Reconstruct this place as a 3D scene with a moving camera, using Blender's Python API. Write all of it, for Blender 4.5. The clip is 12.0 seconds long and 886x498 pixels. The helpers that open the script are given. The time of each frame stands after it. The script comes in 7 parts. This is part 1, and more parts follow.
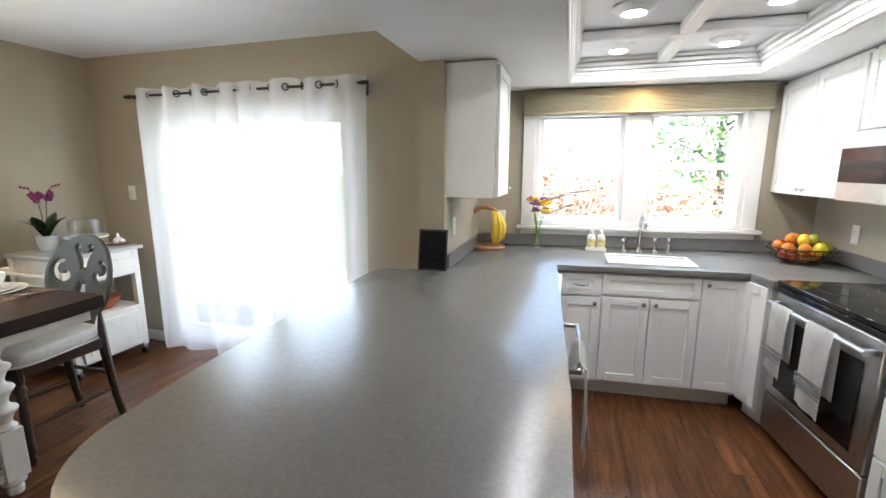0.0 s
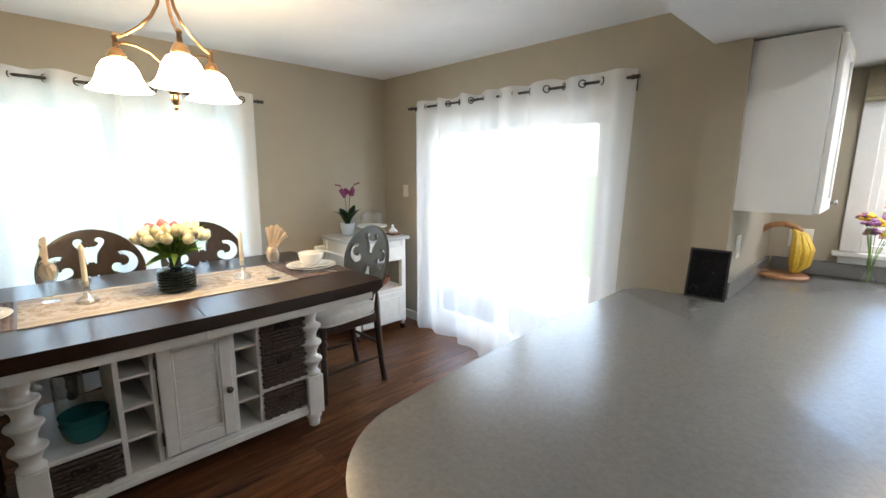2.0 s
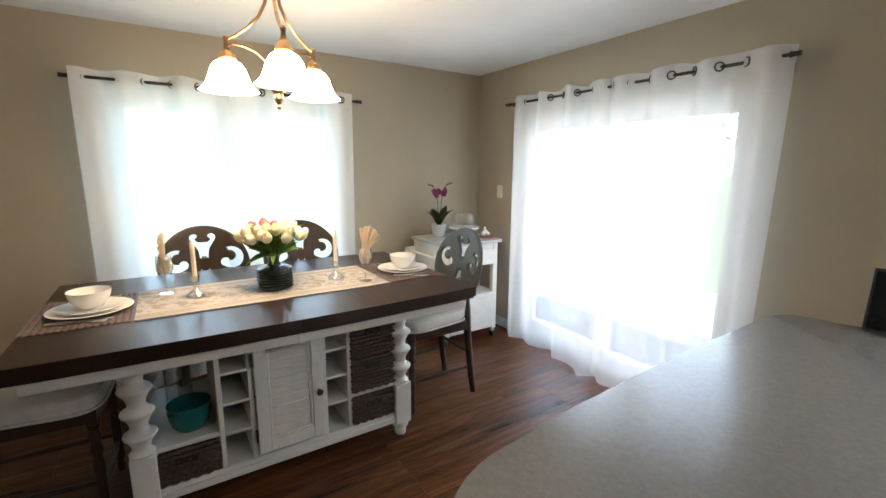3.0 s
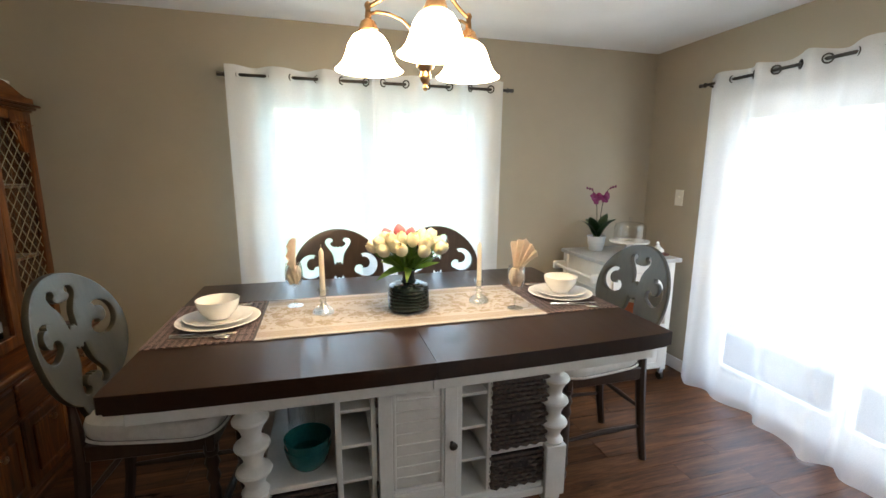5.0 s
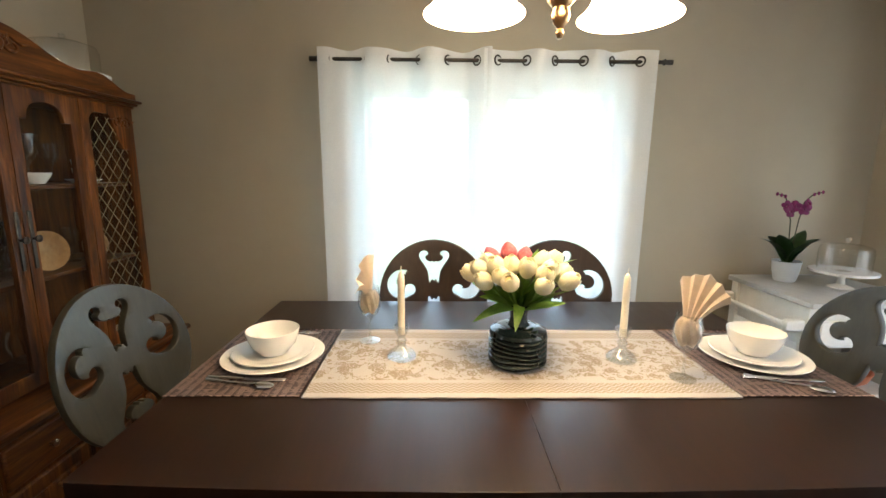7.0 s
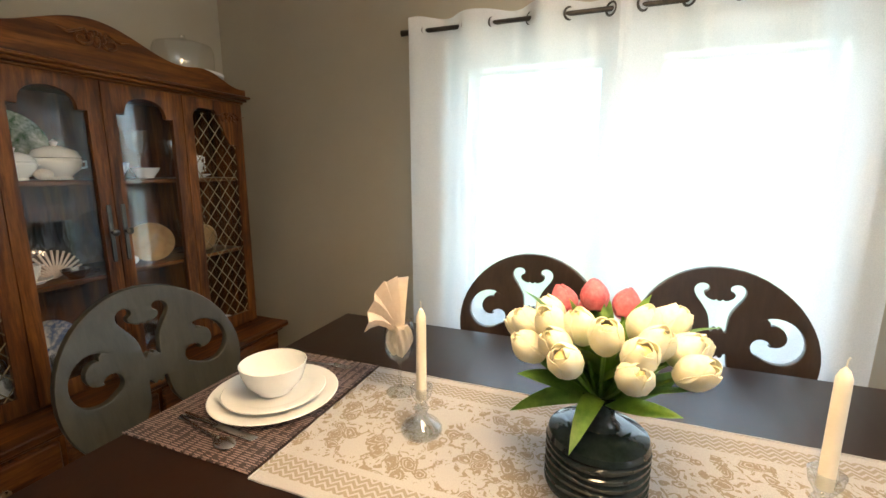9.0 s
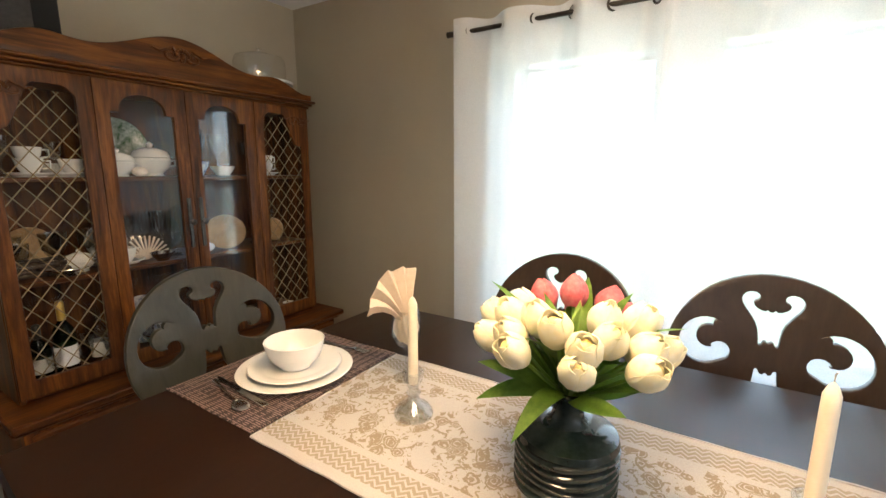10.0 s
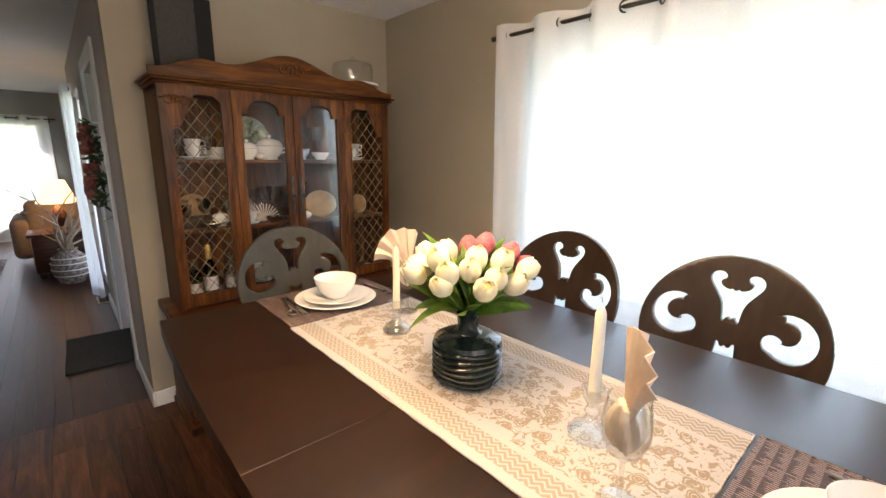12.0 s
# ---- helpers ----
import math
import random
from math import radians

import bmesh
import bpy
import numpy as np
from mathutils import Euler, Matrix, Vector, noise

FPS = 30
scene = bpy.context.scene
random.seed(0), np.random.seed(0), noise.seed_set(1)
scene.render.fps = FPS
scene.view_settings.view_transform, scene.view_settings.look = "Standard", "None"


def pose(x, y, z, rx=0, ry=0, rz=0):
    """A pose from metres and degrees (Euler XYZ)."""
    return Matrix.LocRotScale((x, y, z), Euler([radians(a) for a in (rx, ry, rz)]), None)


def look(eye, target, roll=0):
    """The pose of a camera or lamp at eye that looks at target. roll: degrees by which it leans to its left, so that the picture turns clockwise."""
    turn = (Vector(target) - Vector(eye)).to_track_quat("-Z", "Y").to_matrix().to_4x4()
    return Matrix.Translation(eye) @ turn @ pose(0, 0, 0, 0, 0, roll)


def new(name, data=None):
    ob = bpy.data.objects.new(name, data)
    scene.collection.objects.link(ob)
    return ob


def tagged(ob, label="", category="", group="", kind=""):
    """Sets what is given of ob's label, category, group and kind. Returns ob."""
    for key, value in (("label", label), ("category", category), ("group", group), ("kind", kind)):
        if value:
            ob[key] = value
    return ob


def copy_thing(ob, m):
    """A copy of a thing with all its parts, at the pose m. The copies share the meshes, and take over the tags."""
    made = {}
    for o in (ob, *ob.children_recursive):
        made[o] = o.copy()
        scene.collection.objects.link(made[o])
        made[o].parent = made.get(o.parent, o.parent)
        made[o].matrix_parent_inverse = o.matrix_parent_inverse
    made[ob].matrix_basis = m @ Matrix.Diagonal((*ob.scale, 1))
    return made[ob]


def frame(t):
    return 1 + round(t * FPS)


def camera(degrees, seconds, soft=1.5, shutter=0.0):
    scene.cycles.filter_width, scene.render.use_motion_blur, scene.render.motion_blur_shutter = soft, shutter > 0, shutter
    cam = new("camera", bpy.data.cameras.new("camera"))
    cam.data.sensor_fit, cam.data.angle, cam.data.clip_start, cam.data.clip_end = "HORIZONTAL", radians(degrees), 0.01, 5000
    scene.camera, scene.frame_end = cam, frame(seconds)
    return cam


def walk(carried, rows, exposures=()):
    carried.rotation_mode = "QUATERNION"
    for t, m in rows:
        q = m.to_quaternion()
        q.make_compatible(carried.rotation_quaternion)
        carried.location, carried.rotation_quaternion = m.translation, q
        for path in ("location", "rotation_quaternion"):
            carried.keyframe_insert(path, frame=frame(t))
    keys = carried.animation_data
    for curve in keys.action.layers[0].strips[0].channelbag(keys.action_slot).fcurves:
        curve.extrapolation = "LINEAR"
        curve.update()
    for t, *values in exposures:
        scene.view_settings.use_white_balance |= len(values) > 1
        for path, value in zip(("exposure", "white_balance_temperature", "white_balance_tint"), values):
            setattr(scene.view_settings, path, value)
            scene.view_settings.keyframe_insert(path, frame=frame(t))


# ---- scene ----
cam = camera(91.4, 12.0)
PATH = [
    (0, (-0.137, 0.086, 1.523), (-0.682, 1.976, 1.163), -0.0),
    (0.5, (-0.17, 0.101, 1.533), (-0.97, 1.898, 1.169), 0.0),
    (1, (-0.206, 0.121, 1.55), (-1.241, 1.791, 1.179), 0.2),
    (1.5, (-0.265, 0.133, 1.542), (-1.503, 1.661, 1.181), 0.4),
    (2, (-0.328, 0.149, 1.546), (-1.737, 1.521, 1.184), 0.4),
    (2.5, (-0.408, 0.179, 1.546), (-1.951, 1.398, 1.183), 0.4),
    (3, (-0.522, 0.226, 1.542), (-2.175, 1.291, 1.177), 0.3),
    (5, (-1.049, 0.329, 1.517), (-2.944, 0.861, 1.164), 0.3),
    (5.5, (-1.186, 0.347, 1.507), (-3.112, 0.763, 1.16), 0.3),
    (6, (-1.322, 0.368, 1.506), (-3.267, 0.671, 1.158), 0.3),
    (6.5, (-1.452, 0.401, 1.506), (-3.413, 0.574, 1.156), 0.4),
    (7, (-1.589, 0.429, 1.5), (-3.558, 0.457, 1.153), 0.4),
    (9, (-2.102, 0.673, 1.487), (-3.937, -0.035, 1.124), 0.2),
    (9.5, (-2.147, 0.767, 1.497), (-3.907, -0.107, 1.123), 0.4),
    (10, (-2.156, 0.862, 1.473), (-3.821, -0.186, 1.115), 0.2),
    (10.5, (-2.153, 0.982, 1.463), (-3.72, -0.208, 1.103), 0.2),
    (11, (-2.148, 1.118, 1.473), (-3.613, -0.188, 1.087), 0.2),
    (11.5, (-2.143, 1.258, 1.472), (-3.517, -0.138, 1.069), 0.2),
    (12, (-2.122, 1.4, 1.477), (-3.428, -0.055, 1.055), 0.6),
]
walk(cam, [(t, look(eye, target, roll)) for t, eye, target, roll in PATH], exposures=((0.0, 2.94, 6000, 9), (3.0, 2.83, 6000, 9), (7.0, 2.81, 6100, 9), (9.0, 2.76, 6150, 10), (12.0, 3.01, 6400, 18)))

# ---- world and light ----
world = bpy.data.worlds.new("sky")
scene.world = world
world.use_nodes = True
wn = world.node_tree
wn.nodes.clear()
sky = wn.nodes.new("ShaderNodeTexSky")
sky.sky_type, sky.sun_disc = "NISHITA", False
sky.sun_elevation, sky.sun_rotation = radians(52), radians(150)
wbg = wn.nodes.new("ShaderNodeBackground")
wbg.inputs["Strength"].default_value = 0.15
wout = wn.nodes.new("ShaderNodeOutputWorld")
wn.links.new(sky.outputs[0], wbg.inputs["Color"])
wn.links.new(wbg.outputs[0], wout.inputs["Surface"])

sun = new("sun", bpy.data.lights.new("sun", "SUN"))
sun.data.energy, sun.data.angle, sun.data.color = 4.5, radians(0.5), (1.0, 0.95, 0.86)
sun.matrix_world = look((2.6, -5.0, 9.0), (0, 0, 0))


def window_light(name, eye, target, width, height, watts, color):
    ob = new(name, bpy.data.lights.new(name, "AREA"))
    ob.data.shape, ob.data.size, ob.data.size_y = "RECTANGLE", width, height
    ob.data.energy, ob.data.color = watts, color
    ob.matrix_world = look(eye, target)
    return ob


window_light("patio_daylight", (-2.53, 3.30, 1.0), (-2.53, 0, 1.0), 1.9, 2.1, 8.5, (0.93, 0.97, 1.0))
window_light("dining_daylight", (-4.45, 0.72, 1.4), (0, 0.72, 1.4), 1.6, 1.4, 6.2, (0.74, 0.94, 1.0))
# Unseen panel outside above the window head, added to brighten the kitchen.
window_light("sink_fill", (0.42, 4.30, 2.40), (0.3, 2.3, 0.9), 1.5, 0.5, 11.0, (0.95, 0.98, 1.0))
window_light("sink_downlight", (0.36, 3.52, 2.108), (0.36, 3.56, 1.0), 0.1, 0.1, 0.55, (1.0, 0.66, 0.32))
window_light("living_daylight", (-0.9, -8.95, 1.2), (-0.9, 0, 1.2), 2.4, 1.8, 0.8, (0.95, 0.98, 1.0))

# ---- materials ----


def node(tree, kind, **values):
    n = tree.nodes.new(kind)
    for key, value in values.items():
        n.inputs[key].default_value = value
    return n


def blank(name):
    m = bpy.data.materials.new(name)
    m.use_nodes = True
    m.node_tree.nodes.clear()
    out = m.node_tree.nodes.new("ShaderNodeOutputMaterial")
    return m, m.node_tree, out


def coords(tree, stretch=(1, 1, 1)):
    tc = tree.nodes.new("ShaderNodeTexCoord")
    mp = node(tree, "ShaderNodeMapping", Scale=stretch)
    tree.links.new(tc.outputs["Object"], mp.inputs["Vector"])
    return mp.outputs["Vector"]


def ramp(tree, fac, stops):
    r = tree.nodes.new("ShaderNodeValToRGB")
    els = r.color_ramp.elements
    while len(els) < len(stops):
        els.new(0.5)
    for e, (p, c) in zip(els, stops):
        e.position, e.color = p, (*c, 1)
    tree.links.new(fac, r.inputs["Fac"])
    return r.outputs["Color"]


def surf(name, c1, c2, scale=8.0, rough=0.5, metal=0.0, bump=0.1, stretch=(1, 1, 1), fine=90.0, coat=0.0, spread=0.15, vary=0.0, rough2=None):
    """A painted, stained or mineral surface: two tones at a broad and a fine scale, with relief and uneven gloss."""
    m, t, out = blank(name)
    v = coords(t, stretch)
    n1 = node(t, "ShaderNodeTexNoise", Scale=scale, Detail=6.0, Roughness=0.6)
    n2 = node(t, "ShaderNodeTexNoise", Scale=fine, Detail=3.0, Roughness=0.6)
    t.links.new(v, n1.inputs["Vector"])
    t.links.new(v, n2.inputs["Vector"])
    mix = t.nodes.new("ShaderNodeMixRGB")
    mix.inputs["Fac"].default_value = 0.35
    t.links.new(n1.outputs["Fac"], mix.inputs["Color1"])
    t.links.new(n2.outputs["Fac"], mix.inputs["Color2"])
    col = ramp(t, mix.outputs["Color"], [(0.5 - spread, c1), (0.5 + spread, c2)])
    if vary:
        info = t.nodes.new("ShaderNodeObjectInfo")
        hsv = t.nodes.new("ShaderNodeHueSaturation")
        mr = node(t, "ShaderNodeMapRange")
        mr.inputs["To Min"].default_value, mr.inputs["To Max"].default_value = 1 - vary, 1 + vary
        t.links.new(info.outputs["Random"], mr.inputs["Value"])
        t.links.new(mr.outputs["Result"], hsv.inputs["Value"])
        t.links.new(col, hsv.inputs["Color"])
        col = hsv.outputs["Color"]
    p = node(t, "ShaderNodeBsdfPrincipled", Metallic=metal, Roughness=rough)
    p.inputs["Coat Weight"].default_value = coat
    rr = node(t, "ShaderNodeMapRange")
    rr.inputs["To Min"].default_value = max(0.02, rough - 0.07)
    rr.inputs["To Max"].default_value = rough2 if rough2 else min(1.0, rough + 0.09)
    t.links.new(n1.outputs["Fac"], rr.inputs["Value"])
    t.links.new(rr.outputs["Result"], p.inputs["Roughness"])
    t.links.new(col, p.inputs["Base Color"])
    if bump:
        b = node(t, "ShaderNodeBump", Strength=bump, Distance=0.004)
        t.links.new(mix.outputs["Color"], b.inputs["Height"])
        t.links.new(b.outputs["Normal"], p.inputs["Normal"])
    t.links.new(p.outputs[0], out.inputs["Surface"])
    return m


def wood(name, dark, mid, light, along="y", scale=3.0, rough=0.4, vary=0.0, coat=0.0, bump=0.12, islands=False):
    """Wood with long grain along one axis of the object."""
    m, t, out = blank(name)
    squeeze = {"x": (0.09, 1, 1), "y": (1, 0.09, 1), "z": (1, 1, 0.09)}[along]
    v = coords(t, squeeze)
    if vary or islands:
        info = t.nodes.new("ShaderNodeNewGeometry" if islands else "ShaderNodeObjectInfo")
        rand = info.outputs["Random Per Island" if islands else "Random"]
        add = t.nodes.new("ShaderNodeVectorMath")
        mul = node(t, "ShaderNodeMath")
        mul.operation = "MULTIPLY"
        mul.inputs[1].default_value = 37.0
        t.links.new(rand, mul.inputs[0])
        t.links.new(v, add.inputs[0])
        t.links.new(mul.outputs[0], add.inputs[1])
        v = add.outputs[0]
    n1 = node(t, "ShaderNodeTexNoise", Scale=scale * 6, Detail=8.0, Roughness=0.65, Distortion=1.2)
    n2 = node(t, "ShaderNodeTexNoise", Scale=scale * 40, Detail=4.0, Roughness=0.7)
    t.links.new(v, n1.inputs["Vector"])
    t.links.new(v, n2.inputs["Vector"])
    mix = t.nodes.new("ShaderNodeMixRGB")
    mix.inputs["Fac"].default_value = 0.3
    t.links.new(n1.outputs["Fac"], mix.inputs["Color1"])
    t.links.new(n2.outputs["Fac"], mix.inputs["Color2"])
    col = ramp(t, mix.outputs["Color"], [(0.36, dark), (0.5, mid), (0.64, light)])
    if vary:
        hsv = t.nodes.new("ShaderNodeHueSaturation")
        mr = node(t, "ShaderNodeMapRange")
        mr.inputs["To Min"].default_value, mr.inputs["To Max"].default_value = 1 - vary, 1 + vary
        t.links.new(rand, mr.inputs["Value"])
        t.links.new(mr.outputs["Result"], hsv.inputs["Value"])
        t.links.new(col, hsv.inputs["Color"])
        col = hsv.outputs["Color"]
    p = node(t, "ShaderNodeBsdfPrincipled", Roughness=rough)
    p.inputs["Coat Weight"].default_value = coat
    rr = node(t, "ShaderNodeMapRange")
    rr.inputs["To Min"].default_value, rr.inputs["To Max"].default_value = rough - 0.06, rough + 0.14
    t.links.new(n1.outputs["Fac"], rr.inputs["Value"])
    t.links.new(rr.outputs["Result"], p.inputs["Roughness"])
    b = node(t, "ShaderNodeBump", Strength=bump, Distance=0.003)
    t.links.new(mix.outputs["Color"], b.inputs["Height"])
    t.links.new(b.outputs["Normal"], p.inputs["Normal"])
    t.links.new(col, p.inputs["Base Color"])
    t.links.new(p.outputs[0], out.inputs["Surface"])
    return m


def glass(name, color=(1, 1, 1), rough=0.0, thin=True, gloss=0.05):
    m, t, out = blank(name)
    if thin:
        tr = node(t, "ShaderNodeBsdfTransparent", Color=(*color, 1))
        gl = node(t, "ShaderNodeBsdfGlossy", Roughness=0.02)
        lw = node(t, "ShaderNodeLayerWeight", Blend=0.5)
        pw = t.nodes.new("ShaderNodeMath")
        pw.operation = "POWER"
        pw.inputs[1].default_value = 3.5
        t.links.new(lw.outputs["Facing"], pw.inputs[0])
        fr = node(t, "ShaderNodeMapRange")
        fr.inputs["To Min"].default_value, fr.inputs["To Max"].default_value = gloss, 0.85
        t.links.new(pw.outputs[0], fr.inputs["Value"])
        mx = t.nodes.new("ShaderNodeMixShader")
        t.links.new(fr.outputs[0], mx.inputs[0])
        t.links.new(tr.outputs[0], mx.inputs[1])
        t.links.new(gl.outputs[0], mx.inputs[2])
        t.links.new(mx.outputs[0], out.inputs["Surface"])
    else:
        p = node(t, "ShaderNodeBsdfPrincipled", Roughness=rough, IOR=1.47)
        p.inputs["Base Color"].default_value = (*color, 1)
        p.inputs["Transmission Weight"].default_value = 1.0
        t.links.new(p.outputs[0], out.inputs["Surface"])
    return m


def glow(name, color, strength, base=(0.9, 0.85, 0.75)):
    m, t, out = blank(name)
    p = node(t, "ShaderNodeBsdfPrincipled", Roughness=0.35)
    p.inputs["Base Color"].default_value = (*base, 1)
    p.inputs["Emission Color"].default_value = (*color, 1)
    p.inputs["Emission Strength"].default_value = strength
    t.links.new(p.outputs[0], out.inputs["Surface"])
    return m


def sheer(name, see=0.36, pass_on=0.28):
    """Thin woven voile: part open weave, part light passed on, part light thrown back."""
    m, t, out = blank(name)
    v = coords(t, (1, 1, 1))
    n = node(t, "ShaderNodeTexNoise", Scale=260.0, Detail=2.0)
    t.links.new(v, n.inputs["Vector"])
    col = ramp(t, n.outputs["Fac"], [(0.3, (0.80, 0.81, 0.82)), (0.7, (0.92, 0.92, 0.92))])
    d = node(t, "ShaderNodeBsdfDiffuse")
    tl = node(t, "ShaderNodeBsdfTranslucent")
    t.links.new(col, d.inputs["Color"])
    t.links.new(col, tl.inputs["Color"])
    m1 = node(t, "ShaderNodeMixShader", Fac=pass_on)
    t.links.new(d.outputs[0], m1.inputs[1])
    t.links.new(tl.outputs[0], m1.inputs[2])
    tr = t.nodes.new("ShaderNodeBsdfTransparent")
    m2 = node(t, "ShaderNodeMixShader", Fac=see)
    t.links.new(m1.outputs[0], m2.inputs[1])
    t.links.new(tr.outputs[0], m2.inputs[2])
    t.links.new(m2.outputs[0], out.inputs["Surface"])
    return m


M_WALL = surf("wall_paint", (0.364, 0.321, 0.244), (0.396, 0.350, 0.268), 3, 0.75, bump=0.08, fine=220)
# Paler, pinker base colour than M_WALL, used on the hall wall.
M_WALL_H = surf("hall_wall_paler", (0.44, 0.385, 0.345), (0.48, 0.42, 0.38), 3, 0.75, bump=0.08, fine=220)
M_WALL_L = surf("living_wall_paint", (0.30, 0.30, 0.27), (0.33, 0.33, 0.30), 3, 0.75, bump=0.08, fine=220)
M_CEIL = surf("ceiling_paint", (0.74, 0.74, 0.74), (0.80, 0.80, 0.80), 3, 0.85, bump=0.1, fine=160)
M_TRIM = surf("white_trim_paint", (0.74, 0.73, 0.71), (0.80, 0.79, 0.77), 6, 0.4, bump=0.05)
M_CAB = surf("white_cabinet_paint", (0.76, 0.76, 0.75), (0.82, 0.82, 0.81), 5, 0.38, bump=0.04)
M_CREAM = surf("antique_white_paint", (0.66, 0.64, 0.58), (0.78, 0.76, 0.71), 14, 0.5, bump=0.12, spread=0.22)
M_COUNTER = surf("grey_counter", (0.140, 0.138, 0.132), (0.194, 0.191, 0.184), 75, 0.24, bump=0.0, fine=260, spread=0.22)
M_TABLE = wood("espresso_table_wood", (0.012, 0.0046, 0.0021), (0.018, 0.0070, 0.0032), (0.024, 0.0096, 0.0045), "x", 2.2, 0.28, bump=0.02)
M_CHAIR = wood("espresso_chair_wood", (0.024, 0.0125, 0.0075), (0.034, 0.0185, 0.0115), (0.045, 0.026, 0.016), "z", 2.4, 0.30)
# Greyer, more olive base colour than M_CHAIR, for the end chairs' backs.
M_CHAIR_GREY = wood("greyer_chair_wood", (0.029, 0.0255, 0.0155), (0.040, 0.0355, 0.022), (0.051, 0.046, 0.030), "z", 2.4, 0.38)
M_HUTCH = wood("oak_cabinet_wood", (0.018, 0.0050, 0.001), (0.094, 0.0285, 0.0046), (0.215, 0.074, 0.0135), "z", 2.6, 0.42)
M_HUTCH_X = wood("oak_cabinet_wood_level", (0.018, 0.0050, 0.001), (0.094, 0.0285, 0.0046), (0.215, 0.074, 0.0135), "x", 2.6, 0.42)
M_FLOOR = wood("plank_wood", (0.026, 0.0090, 0.0036), (0.099, 0.0365, 0.0130), (0.20, 0.083, 0.031), "y", 2.6, 0.27, vary=0.2)
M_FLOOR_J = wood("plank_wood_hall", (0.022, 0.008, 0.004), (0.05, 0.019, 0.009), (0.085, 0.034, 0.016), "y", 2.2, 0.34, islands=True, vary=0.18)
M_SUB = surf("floor_joint", (0.012, 0.007, 0.005), (0.02, 0.012, 0.008), 10, 0.8)
M_CURTAIN = sheer("sheer_voile")
M_DRAPE = sheer("dense_voile", 0.10, 0.22)
M_ROD = surf("rod_metal", (0.05, 0.045, 0.04), (0.09, 0.08, 0.07), 30, 0.35, metal=0.9, bump=0.02)
M_GLASS = glass("window_glass")
M_PANE = glass("cabinet_glass", gloss=0.018)
M_STEEL = surf("brushed_steel", (0.42, 0.42, 0.42), (0.52, 0.52, 0.51), 20, 0.3, metal=1.0, bump=0.02, stretch=(1, 40, 1))
M_BLACKGLASS = surf("black_glass", (0.006, 0.006, 0.007), (0.01, 0.01, 0.011), 4, 0.06, bump=0.0)
for m_ in (M_BLACKGLASS, M_FLOOR, M_FLOOR_J, M_HUTCH, M_HUTCH_X):
    next(n for n in m_.node_tree.nodes if n.type == "BSDF_PRINCIPLED").inputs["Specular IOR Level"].default_value = 0.28
pc = next(n for n in M_COUNTER.node_tree.nodes if n.type == "BSDF_PRINCIPLED")
M_COUNTER.node_tree.links.remove(pc.inputs["Roughness"].links[0])
pc.inputs["Roughness"].default_value = 0.25
M_BRASS = surf("antique_brass", (0.30, 0.18, 0.09), (0.45, 0.29, 0.15), 25, 0.28, metal=1.0, bump=0.03)
M_SHADE = glow("lit_glass_shade", (1.0, 0.71, 0.40), 4.9)
M_SEAT = surf("seat_fabric", (0.55, 0.52, 0.47), (0.66, 0.63, 0.58), 30, 0.9, bump=0.25, fine=400)

# ---- mesh helpers ----


def bm_box(bm, x0, x1, y0, y1, z0, z1, bev=0.0, seg=1):
    r = bmesh.ops.create_cube(bm, size=1.0)
    for v in r["verts"]:
        v.co = Vector(((x0 + x1) / 2 + v.co.x * (x1 - x0), (y0 + y1) / 2 + v.co.y * (y1 - y0), (z0 + z1) / 2 + v.co.z * (z1 - z0)))
    if bev:
        es = list({e for v in r["verts"] for e in v.link_edges})
        bmesh.ops.bevel(bm, geom=es, offset=bev, segments=seg, profile=0.5, affect="EDGES")
    return bm


def box(x0, x1, y0, y1, z0, z1, bev=0.0, seg=1):
    return bm_box(bmesh.new(), min(x0, x1), max(x0, x1), min(y0, y1), max(y0, y1), min(z0, z1), max(z0, z1), bev, seg)


def boxes(rows, bev=0.0):
    bm = bmesh.new()
    for r in rows:
        bm_box(bm, *r, bev)
    return bm


def lathe(profile, seg=24, at=(0, 0, 0), bm=None):
    """Turn (radius, height) pairs about the z axis."""
    bm = bm or bmesh.new()
    rings = []
    for r, z in profile:
        if r < 1e-5:
            rings.append([bm.verts.new((at[0], at[1], at[2] + z))])
        else:
            rings.append([bm.verts.new((at[0] + r * math.cos(2 * math.pi * k / seg), at[1] + r * math.sin(2 * math.pi * k / seg), at[2] + z)) for k in range(seg)])
    for a, b in zip(rings, rings[1:]):
        for k in range(seg):
            k2 = (k + 1) % seg
            if len(a) == 1 and len(b) > 1:
                bm.faces.new((a[0], b[k], b[k2]))
            elif len(b) == 1 and len(a) > 1:
                bm.faces.new((a[k], a[k2], b[0]))
            elif len(a) > 1:
                bm.faces.new((a[k], a[k2], b[k2], b[k]))
    for ring in (rings[0], rings[-1]):
        if len(ring) > 1:
            bm.faces.new(ring)
    bmesh.ops.recalc_face_normals(bm, faces=bm.faces)
    return bm


